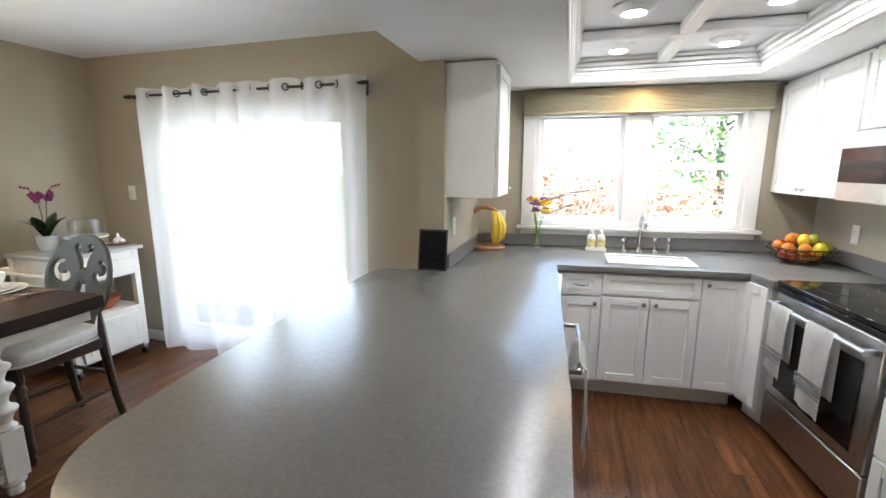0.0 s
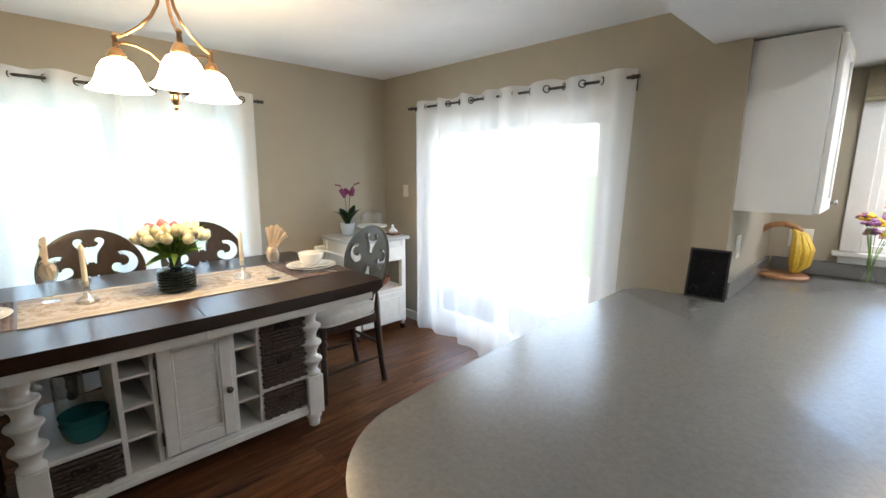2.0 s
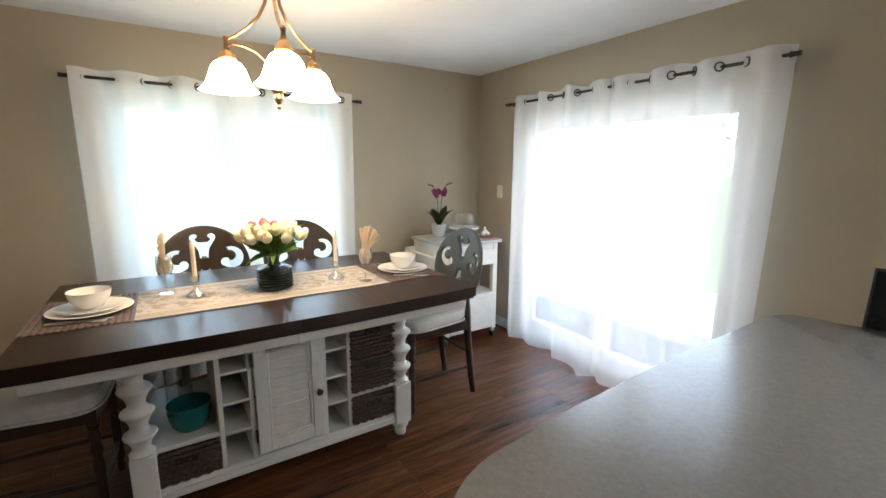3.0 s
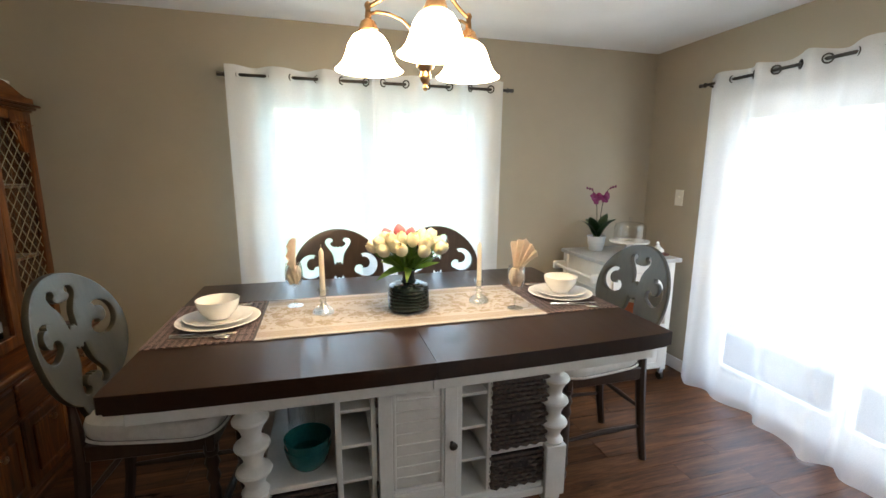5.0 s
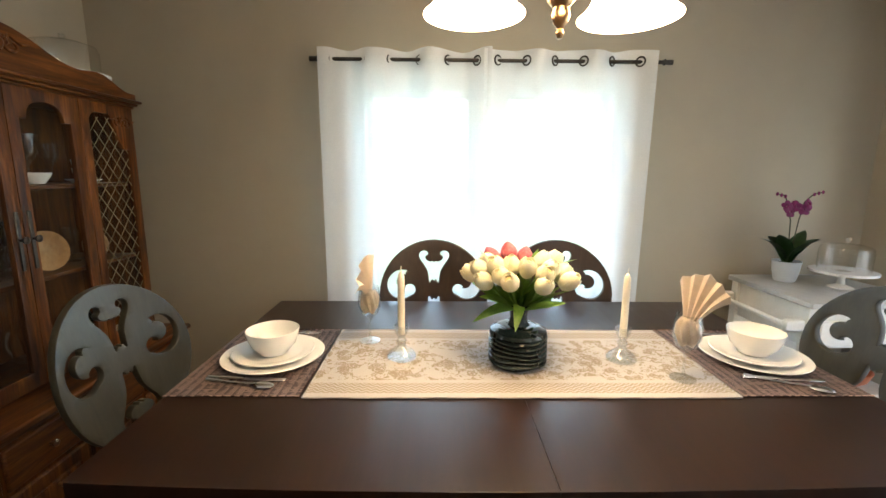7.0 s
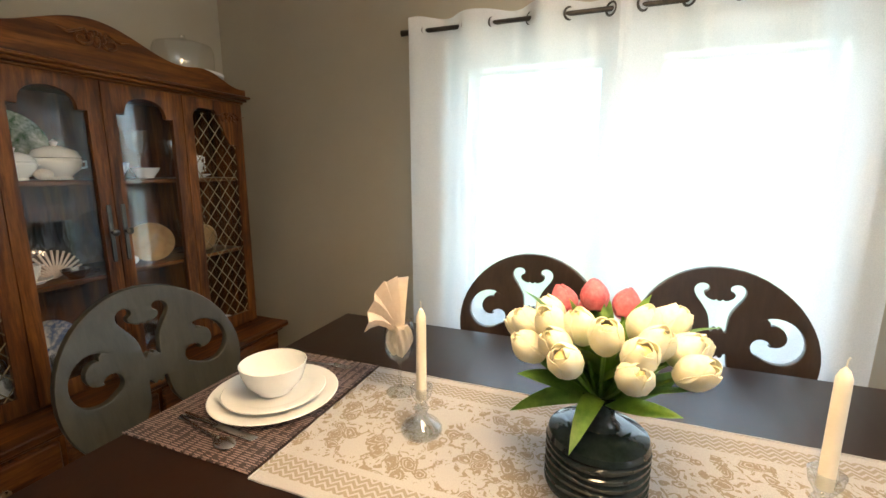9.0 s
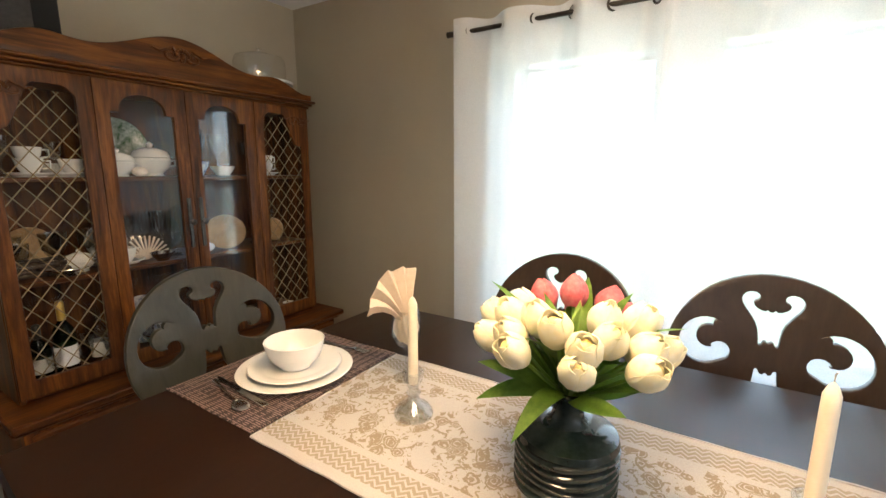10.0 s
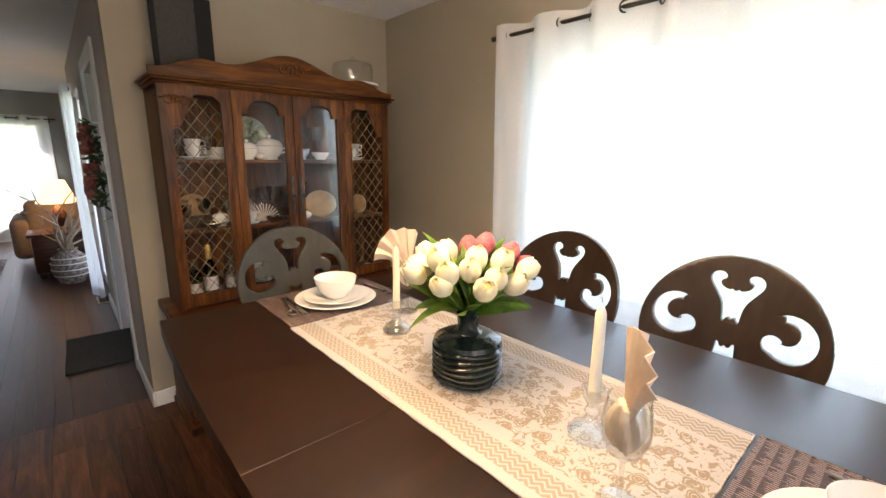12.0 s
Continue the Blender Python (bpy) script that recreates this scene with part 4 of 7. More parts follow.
def arch_hole(x0, x1, z0, z1, rise, side=0):
    """An opening with a shouldered arch; side leans the arch to one side."""
    pts = [(x0, z0), (x1, z0)]
    w = x1 - x0
    if side == 0:
        pts += [(x1, z1 - rise), (x1 - 0.03, z1 - rise)]
        for k in range(13):
            a = math.pi * k / 12
            pts.append(((x0 + x1) / 2 + (w / 2 - 0.03) * math.cos(a), z1 - rise + rise * math.sin(a) ** 0.8))
        pts += [(x0 + 0.03, z1 - rise), (x0, z1 - rise)]
    else:
        prof = []
        for k in range(25):
            u = k / 24
            rise_ = 0.0 if u < 0.1 else 0.5 - 0.5 * math.cos(math.pi * min(1, (u - 0.1) / 0.42))
            prof.append((u, rise_ - (0.22 * ((u - 0.8) / 0.2) ** 2 if u > 0.8 else 0.0)))
        row = [((x0 + w * u) if side > 0 else (x1 - w * u), z1 - rise + rise * f) for u, f in prof]
        pts += row[::-1] if side > 0 else row
    return pts


M_LATTICE = surf("brass_lattice", (0.22, 0.16, 0.085), (0.32, 0.24, 0.13), 20, 0.45, metal=0.6, bump=0.0)
DW = (2 * HW) / 4
for k in range(4):
    x0, x1 = -HW + k * DW + 0.004, -HW + (k + 1) * DW - 0.004
    hx0, hx1, hz0, hz1 = x0 + 0.045, x1 - 0.042, 0.735, 1.762
    side = {0: 1, 3: -1}.get(k, 0)
    fr = part("glazed_door", cutout([(x0, 0.68), (x1, 0.68), (x1, 1.800), (x0, 1.800)], [arch_hole(hx0, hx1, hz0, hz1, 0.07 if side == 0 else 0.16, side)], 0.022, 0.003), M_HUTCH, hu)
    fr.location.y = 0.348
    gp = part("pane", box(hx0 - 0.01, hx1 + 0.01, -0.004, -0.001, hz0 - 0.01, hz1 + 0.01), M_PANE, fr)
    gp.visible_shadow = False
    if side:
        bm = bmesh.new()
        w, h = hx1 - hx0, hz1 - hz0
        step = 0.078
        for s in (1, -1):
            c = -h
            while c < h + w:
                # lines x = u, z = c +- slope * u clipped to the opening
                pts = []
                for q in range(41):
                    u = w * q / 40
                    z = (c + 1.25 * u) if s > 0 else (c + 1.25 * (w - u))
                    if 0 <= z <= h - (0.02 if 0.1 * w < u < 0.9 * w else 0.1):
                        pts.append((hx0 + u, 0.0035 + 0.001 * s, hz0 + z))
                if len(pts) > 2:
                    tube([pts[0], pts[-1]], 0.0019, 6, bm)
                c += step
        part("lattice", bm, M_LATTICE, fr, "diagonal brass lattice")
        sc = part("carving", scroll(x1 - 0.075 if side < 0 else x0 + 0.075, 1.728, 0.056, 1), M_HUTCH, fr)
        sc.location.y = 0.012
    else:
        hx = x1 - 0.022 if k == 1 else x0 + 0.022
        part("handle", boxes([(hx - 0.009, hx + 0.009, 0.011, 0.016, 1.13, 1.35)], 0.003), M_ROD, fr, "dark bronze back plate")
        kb = part("knob", knob_mesh(), M_ROD, fr)
        kb.matrix_basis = pose(hx, 0.016, 1.245, -90)

# ---- white kitchen cart used as a sideboard ----
sb = thing("sideboard_cart", "white wooden kitchen cart with a drawer and open shelf", "sideboard", -3.755, 2.44, 0)
SW, SD, SH = 0.285, 0.275, 0.925
for x in (-SD + 0.03, SD - 0.03):
    for y in (-SW + 0.025, SW - 0.025):
        part("post", box(x - 0.024, x + 0.024, y - 0.024, y + 0.024, 0.085, SH - 0.03, 0.003), M_CREAM, sb)
        cs = part("caster", lathe([(0, -0.012), (0.028, -0.012), (0.03, -0.006), (0.03, 0.006), (0.028, 0.012), (0, 0.012)], 14), M_ROD, sb)
        cs.matrix_basis = pose(x, y, 0.030, 90)
        part("caster_fork", box(x - 0.012, x + 0.012, y - 0.018, y + 0.018, 0.055, 0.085, 0.003), M_STEEL, cs).matrix_parent_inverse = pose(x, y, 0.030, 90).inverted()
part("top", box(-SD - 0.01, SD + 0.02, -SW - 0.015, SW + 0.03, SH - 0.028, SH, 0.004), surf("grey_cart_top", (0.36, 0.36, 0.35), (0.46, 0.46, 0.45), 20, 0.35), sb, "grey cart top")
part("case", boxes([(-SD + 0.02, SD - 0.01, -SW + 0.02, SW - 0.02, 0.70, SH - 0.03)]), M_CREAM, sb)
dwr = part("drawer", box(SD - 0.009, SD + 0.008, -SW + 0.055, SW - 0.055, 0.715, 0.835, 0.004), M_CREAM, sb)
part("handle", tube([(SD + 0.008, -0.05, 0.775), (SD + 0.03, -0.04, 0.775), (SD + 0.03, 0.04, 0.775), (SD + 0.008, 0.05, 0.775)], 0.005, 8), M_PULL, dwr)
part("shelf", box(-SD + 0.01, SD - 0.005, -SW + 0.01, SW - 0.01, 0.415, 0.44, 0.003), M_CREAM, sb)
part("lower_case", boxes([(-SD + 0.02, SD - 0.01, -SW + 0.02, SW - 0.02, 0.10, 0.414)]), M_CREAM, sb)
part("door", boxes([(SD - 0.009, SD + 0.008, -SW + 0.055, SW - 0.055, 0.115, 0.40), (SD + 0.0085, SD + 0.013, -SW + 0.10, SW - 0.10, 0.16, 0.355)], 0.004), M_CREAM, sb)
part("back", box(-SD + 0.0, -SD + 0.015, -SW + 0.02, SW - 0.02, 0.44, 0.70), M_CREAM, sb)
tr = part("towel_rail", tube([(-SD + 0.03, -SW - 0.075, 0.805), (SD - 0.03, -SW - 0.075, 0.805)], 0.011, 10), M_CREAM, sb)
for x in (-SD + 0.03, SD - 0.03):
    part("rail_end", box(x - 0.016, x + 0.016, -SW - 0.10, -SW + 0.001, 0.775, 0.835, 0.01), M_CREAM, tr)

# ---- chandelier ----
CX, CY = -2.635, 0.705
chd = thing("chandelier", "antique brass chandelier with lit alabaster glass shades", "chandelier", CX, CY, 1.80)
part("stem", lathe([(0.0, 0.0), (0.006, 0.002), (0.01, 0.012), (0.006, 0.022), (0.016, 0.034), (0.022, 0.05), (0.018, 0.066), (0.032, 0.082), (0.034, 0.098), (0.024, 0.112), (0.02, 0.122), (0.02, 0.19), (0.012, 0.205), (0.0, 0.21)], 18), M_BRASS, chd)
part("canopy", lathe([(0.0, 0.54), (0.014, 0.545), (0.03, 0.56), (0.034, 0.575), (0.02, 0.585), (0.02, 0.6), (0.055, 0.612), (0.062, 0.628), (0.0, 0.629)], 24), M_BRASS, chd)
for ang in (-4, 113, 249):
    a = radians(ang)
    ca, sa = math.cos(a), math.sin(a)
    R = 0.203
    arm = part("arm", tube([(r * ca, r * sa, z) for r, z in ((0.02, 0.56), (0.022, 0.50), (0.035, 0.44), (0.065, 0.385), (0.11, 0.34), (0.16, 0.305), (R, 0.285))], 0.0075, 8), M_BRASS, chd)
    part("lower_arm", tube([(r * ca, r * sa, z) for r, z in ((0.015, 0.165), (0.04, 0.20), (0.08, 0.24), (0.13, 0.262), (0.17, 0.268), (R, 0.262))], 0.006, 8), M_BRASS, arm)
    part("cup", lathe([(0.0, 0.305), (0.009, 0.30), (0.013, 0.29), (0.009, 0.278), (0.011, 0.26), (0.012, 0.246), (0.026, 0.236), (0.032, 0.222), (0.038, 0.208), (0.034, 0.200), (0, 0.199)], 18, (R * ca, R * sa, 0)), M_BRASS, arm)
    part("shade", lathe([(0.036, 0.200), (0.055, 0.188), (0.072, 0.162), (0.083, 0.128), (0.095, 0.10), (0.112, 0.08), (0.122, 0.073), (0.117, 0.072), (0.09, 0.094), (0.078, 0.124), (0.067, 0.158), (0.05, 0.18), (0.034, 0.192)], 32, (R * ca, R * sa, 0)), M_SHADE, chd, "glowing white glass bell shade")

# ---- ceiling lights in the kitchen ----
M_BULB = glow("lit_ceiling_lens", (1.0, 0.97, 0.93), 42.0)
# The pair at y 1.76 is unseen, added by repeating the row spacing.
for x, y in [(x, y) for y in (3.18, 2.48, 1.76) for x in (0.12, 0.73)]:
    cl = thing("ceiling_light", "white flush ceiling light, lit", "ceiling light", x, y, TZ, group="kitchen tray lights")
    part("trim_ring", lathe([(0.05, -0.003), (0.098, -0.003), (0.102, -0.010), (0.088, -0.020), (0.066, -0.034), (0.056, -0.036), (0.05, -0.03)], 28), M_TRIM, cl)
    part("lens", lathe([(0.0, -0.040), (0.03, -0.038), (0.046, -0.033), (0.0, -0.030)], 24), M_BULB, cl)
dl = thing("downlight", "round warm downlight over the sink", "ceiling light", 0.36, 3.52, ZS)
part("trim_ring", lathe([(0.058, -0.001), (0.078, -0.001), (0.08, -0.008), (0.06, -0.012)], 28), M_TRIM, dl)
part("lens", lathe([(0.0, -0.006), (0.059, -0.006), (0.058, -0.002), (0, -0.002)], 24), glow("warm_lens", (1.0, 0.66, 0.32), 14.0), dl)

# ---- window shade over the sink ----
M_BAMBOO = surf("woven_shade", (0.27, 0.235, 0.15), (0.40, 0.35, 0.24), 40, 0.8, bump=0.4, stretch=(0.3, 1, 14))
bs = askew(thing("roman_shade", "raised woven tan roman shade", "window shade", 0.355, YK - 0.05, 1.95))
for k in range(18):
    part("fold", box(-0.86, 0.86, -0.019 - 0.0025 * (k % 3 == 0), 0.02, 0.0145 + k * 0.009, 0.0225 + k * 0.009, 0.002), M_BAMBOO, bs)
part("hem_bar", box(-0.86, 0.86, -0.022, 0.018, -0.01, 0.013, 0.003), M_BAMBOO, bs)

# ---- on the table ----
TZ_ = CZ + 0.001
M_CHINA = surf("white_china", (0.80, 0.79, 0.76), (0.84, 0.83, 0.80), 6, 0.14, bump=0.0)
M_CLEAR = glass("clear_glass", (0.955, 0.965, 0.96), gloss=0.10)
M_CRYSTAL = glass("solid_crystal", (0.935, 0.95, 0.95), gloss=0.15)
M_WAX = surf("ivory_wax", (0.78, 0.70, 0.56), (0.84, 0.77, 0.64), 12, 0.45, bump=0.05)
M_SILVER = surf("flatware_steel", (0.5, 0.48, 0.45), (0.62, 0.6, 0.57), 20, 0.16, metal=1.0, bump=0.0)
M_VASE = surf("dark_green_glaze", (0.010, 0.016, 0.014), (0.03, 0.042, 0.037), 18, 0.08, bump=0.05)


def math_node(t, op, a, b=None, c=None):
    n = t.nodes.new("ShaderNodeMath")
    n.operation = op
    for k, v in enumerate((a, b, c)):
        if v is None:
            continue
        if isinstance(v, (int, float)):
            n.inputs[k].default_value = v
        else:
            t.links.new(v, n.inputs[k])
    return n.outputs[0]


def runner_cloth():
    """Cream damask: tan sprays of blossom down the middle, a worked band along each edge."""
    m, t, out = blank("cream_damask")
    tc = t.nodes.new("ShaderNodeTexCoord")
    sep = t.nodes.new("ShaderNodeSeparateXYZ")
    t.links.new(tc.outputs["Object"], sep.inputs[0])
    ax = math_node(t, "ABSOLUTE", sep.outputs[0])
    band = math_node(t, "MULTIPLY", math_node(t, "GREATER_THAN", ax, 0.165), math_node(t, "LESS_THAN", ax, 0.222))
    field = math_node(t, "LESS_THAN", ax, 0.148)
    vo = node(t, "ShaderNodeTexVoronoi", Scale=23.0)
    vo.distance = "EUCLIDEAN"
    nz = node(t, "ShaderNodeTexNoise", Scale=14.0, Detail=3.0)
    mixv = t.nodes.new("ShaderNodeMixRGB")
    mixv.inputs[0].default_value = 0.06
    t.links.new(tc.outputs["Object"], nz.inputs["Vector"])
    t.links.new(tc.outputs["Object"], mixv.inputs[1])
    t.links.new(nz.outputs["Color"], mixv.inputs[2])
    t.links.new(mixv.outputs[0], vo.inputs["Vector"])
    petal = math_node(t, "LESS_THAN", vo.outputs["Distance"], 0.40)
    ring = math_node(t, "GREATER_THAN", math_node(t, "FRACT", math_node(t, "MULTIPLY", vo.outputs["Distance"], 7.0)), 0.28)
    n2 = node(t, "ShaderNodeTexNoise", Scale=52.0, Detail=2.0, Distortion=1.6)
    t.links.new(tc.outputs["Object"], n2.inputs["Vector"])
    leaf = math_node(t, "GREATER_THAN", n2.outputs["Fac"], 0.565)
    big = node(t, "ShaderNodeTexNoise", Scale=7.0, Detail=1.0)
    t.links.new(tc.outputs["Object"], big.inputs["Vector"])
    here = math_node(t, "GREATER_THAN", big.outputs["Fac"], 0.38)
    flower = math_node(t, "MULTIPLY", math_node(t, "MAXIMUM", math_node(t, "MULTIPLY", petal, ring), leaf), math_node(t, "MULTIPLY", field, here))
    zig = math_node(t, "GREATER_THAN", math_node(t, "FRACT", math_node(t, "MULTIPLY", math_node(t, "ADD", math_node(t, "PINGPONG", sep.outputs[1], 0.012), ax), 70.0)), 0.38)
    worked = math_node(t, "MULTIPLY", math_node(t, "MULTIPLY", band, zig), 0.85)
    mask = math_node(t, "MAXIMUM", flower, worked)
    wv = node(t, "ShaderNodeTexNoise", Scale=420.0, Detail=2.0)
    t.links.new(tc.outputs["Object"], wv.inputs["Vector"])
    cream = ramp(t, wv.outputs["Fac"], [(0.3, (0.385, 0.362, 0.352)), (0.7, (0.470, 0.446, 0.434))])
    tan = ramp(t, wv.outputs["Fac"], [(0.3, (0.20, 0.155, 0.085)), (0.7, (0.28, 0.22, 0.135))])
    mc = t.nodes.new("ShaderNodeMixRGB")
    soft = math_node(t, "MULTIPLY", mask, 0.85)
    t.links.new(soft, mc.inputs[0])
    t.links.new(cream, mc.inputs[1])
    t.links.new(tan, mc.inputs[2])
    p = node(t, "ShaderNodeBsdfPrincipled", Roughness=0.78)
    t.links.new(mc.outputs[0], p.inputs["Base Color"])
    b = node(t, "ShaderNodeBump", Strength=0.25, Distance=0.001)
    t.links.new(wv.outputs["Fac"], b.inputs["Height"])
    t.links.new(b.outputs[0], p.inputs["Normal"])
    t.links.new(p.outputs[0], out.inputs["Surface"])
    return m


def cloth_sheet(w, l, thick, ripple, seed, n=24):
    rng = random.Random(seed)
    ph = [rng.uniform(0, 6) for _ in range(4)]
    bm = bmesh.new()
    grid = [[bm.verts.new((-w / 2 + w * i / n + 0.002 * math.sin(9 * j / n + ph[2]) * (i in (0, n)), -l / 2 + l * j / n, thick + ripple * (1 + math.sin(11 * j / n + ph[0]) * math.cos(4 * i / n + ph[1])))) for j in range(n + 1)] for i in range(n + 1)]
    for i in range(n):
        for j in range(n):
            bm.faces.new((grid[i][j], grid[i + 1][j], grid[i + 1][j + 1], grid[i][j + 1]))
    r = bmesh.ops.extrude_face_region(bm, geom=bm.faces[:])
    for v in r["geom"]:
        if isinstance(v, bmesh.types.BMVert):
            v.co.z = 0
    bmesh.ops.recalc_face_normals(bm, faces=bm.faces)
    return bm


def thin_petal(name, c1, c2):
    """A petal or linen that lets some light through."""
    m = surf(name, c1, c2, 22, 0.55, bump=0.1)
    t = m.node_tree
    out = next(n for n in t.nodes if n.type == "OUTPUT_MATERIAL")
    p = next(n for n in t.nodes if n.type == "BSDF_PRINCIPLED")
    tl = node(t, "ShaderNodeBsdfTranslucent")
    t.links.new(p.inputs["Base Color"].links[0].from_socket, tl.inputs["Color"])
    mx = node(t, "ShaderNodeMixShader", Fac=0.35)
    t.links.new(p.outputs[0], mx.inputs[1])
    t.links.new(tl.outputs[0], mx.inputs[2])
    t.links.new(mx.outputs[0], out.inputs["Surface"])
    return m


M_NAPKIN = thin_petal("peach_linen", (0.78, 0.66, 0.53), (0.86, 0.75, 0.63))
M_RUN = runner_cloth()
run = thing("table_runner", "cream damask table runner with tan flowers", "table runner", -2.888, 0.660, TZ_)
part("cloth", cloth_sheet(0.49, 1.16, 0.002, 0.0006, 2), M_RUN, run)
for s in (-1, 1):
    part("hem", tube([(s * (0.247 + 0.0012 * math.sin(k * 1.9)), -0.583 + 1.166 * k / 30, 0.0026) for k in range(31)], 0.0026, 6), M_RUN, run)
    part("end_hem", tube([(-0.245 + 0.49 * k / 20, s * (0.582 + 0.001 * math.sin(k * 2.3)), 0.0026) for k in range(21)], 0.0026, 6), M_RUN, run)


def mat_cloth():
    m, t, out = blank("woven_placemat")
    tc = t.nodes.new("ShaderNodeTexCoord")
    sep = t.nodes.new("ShaderNodeSeparateXYZ")
    t.links.new(tc.outputs["Object"], sep.inputs[0])
    rib = math_node(t, "FRACT", math_node(t, "MULTIPLY", sep.outputs[0], 165.0))
    cross = math_node(t, "FRACT", math_node(t, "MULTIPLY", sep.outputs[1], 42.0))
    n = node(t, "ShaderNodeTexNoise", Scale=30.0, Detail=2.0)
    mp = node(t, "ShaderNodeMapping", Scale=(6, 0.3, 1))
    t.links.new(tc.outputs["Object"], mp.inputs[0])
    t.links.new(mp.outputs[0], n.inputs["Vector"])
    light = math_node(t, "MULTIPLY", math_node(t, "GREATER_THAN", rib, 0.55), math_node(t, "GREATER_THAN", math_node(t, "ADD", math_node(t, "MULTIPLY", cross, 0.35), n.outputs["Fac"]), 0.62))
    col = ramp(t, light, [(0.0, (0.042, 0.024, 0.020)), (1.0, (0.30, 0.21, 0.18))])
    p = node(t, "ShaderNodeBsdfPrincipled", Roughness=0.7)
    t.links.new(col, p.inputs["Base Color"])
    b = node(t, "ShaderNodeBump", Strength=0.6, Distance=0.002)
    t.links.new(rib, b.inputs["Height"])
    t.links.new(b.outputs[0], p.inputs["Normal"])
    t.links.new(p.outputs[0], out.inputs["Surface"])
    return m


M_MAT = mat_cloth()


def wine_glass():
    return lathe([(0.0, 0.0), (0.036, 0.0), (0.035, 0.002), (0.008, 0.006), (0.0042, 0.014), (0.004, 0.075), (0.008, 0.085), (0.028, 0.10), (0.038, 0.125), (0.039, 0.15), (0.033, 0.195), (0.0322, 0.195), (0.0375, 0.15), (0.0365, 0.126), (0.026, 0.102), (0.0, 0.09)], 28)


def fan_napkin(pleats, spread, lean, length, seed):
    """A starched napkin pleated into a fan that leans to one side; its foot stands in the glass."""
    rng = random.Random(seed)
    bm = bmesh.new()
    cols = []
    for k in range(pleats * 2 + 1):
        u = k / (pleats * 2) - 0.5
        a = lean + u * spread
        zig = 1 if k % 2 else -1
        l = length * (1 - 0.16 * abs(u) * 2 + (0.035 if k % 2 else -0.03) + rng.uniform(-0.02, 0.02))
        cols.append([bm.verts.new((0.0035 * zig * (1 + 1.5 * s), 0.016 * u * (1 - s) * 2 + math.sin(a) * l * s * s ** 0.2, s * l * math.cos(a * (0.4 + 0.6 * s)))) for s in (0, 0.15, 0.35, 0.6, 0.85, 1.0)])
    for a, b in zip(cols, cols[1:]):
        for k in range(5):
            bm.faces.new((a[k], b[k], b[k + 1], a[k + 1]))
    bmesh.ops.recalc_face_normals(bm, faces=bm.faces)
    bmesh.ops.solidify(bm, geom=bm.faces[:], thickness=0.0014)
    return bm


def tucked_cloth(seed):
    """The gathered end of the napkin that fills the bowl of the glass."""
    rng = random.Random(seed)
    bm = bmesh.new()
    rings = []
    for i in range(9):
        f = i / 8
        r = 0.030 * math.sin(math.pi * (0.12 + 0.70 * f)) ** 0.7
        ring = []
        for k in range(40):
            a = 2 * math.pi * k / 40
            fold = 1 + 0.16 * math.sin(9 * a + 5 * f) + 0.06 * math.sin(4 * a + seed)
            ring.append(bm.verts.new((r * fold * math.cos(a), r * fold * math.sin(a), 0.004 + 0.075 * f + 0.004 * math.sin(3 * a))))
        rings.append(ring)
    for p, q in zip(rings, rings[1:]):
        for k in range(40):
            bm.faces.new((p[k], p[(k + 1) % 40], q[(k + 1) % 40], q[k]))
    bm.faces.new(rings[0][::-1])
    bm.faces.new(rings[-1])
    return bm


def plate(r, h, rim):
    return lathe([(0.0, 0.003), (r * 0.6, 0.003), (r * 0.62, 0.0), (r * 0.66, 0.0), (r * 0.70, 0.005), (r * 0.98, h), (r, h + 0.002), (r * 0.985, h + 0.004), (r * 0.72, 0.010), (r * 0.66, 0.0065), (0.0, 0.006)], 48)


def fork_mesh():
    bm = tube([(-0.085, 0, 0.004), (-0.03, 0, 0.003), (0.02, 0, 0.006), (0.045, 0, 0.008)], 0.003, 8, radii=[0.0055, 0.0038, 0.0028, 0.004])
    bm_box(bm, 0.043, 0.062, -0.011, 0.011, 0.0055, 0.0085, 0.001)
    for k in range(4):
        tube([(0.06, -0.0095 + 0.0063 * k, 0.007), (0.085, -0.009 + 0.006 * k, 0.004), (0.10, -0.009 + 0.006 * k, 0.007)], 0.0016, 6, bm)
    return bm


def spoon_mesh():
    bm = tube([(-0.10, 0, 0.004), (-0.03, 0, 0.003), (0.03, 0, 0.006), (0.055, 0, 0.008)], 0.003, 8, radii=[0.006, 0.004, 0.0028, 0.004])
    ball(0.078, 0, 0.006, 0.030, 0.019, 0.005, 16, 8, bm)
    return bm


def knife_mesh():
    bm = tube([(-0.11, 0, 0.004), (-0.05, 0, 0.004), (-0.005, 0, 0.004)], 0.004, 8, radii=[0.006, 0.005, 0.004])
    bm_box(bm, -0.01, 0.115, -0.009, 0.008, 0.0025, 0.0045, 0.001)
    return bm


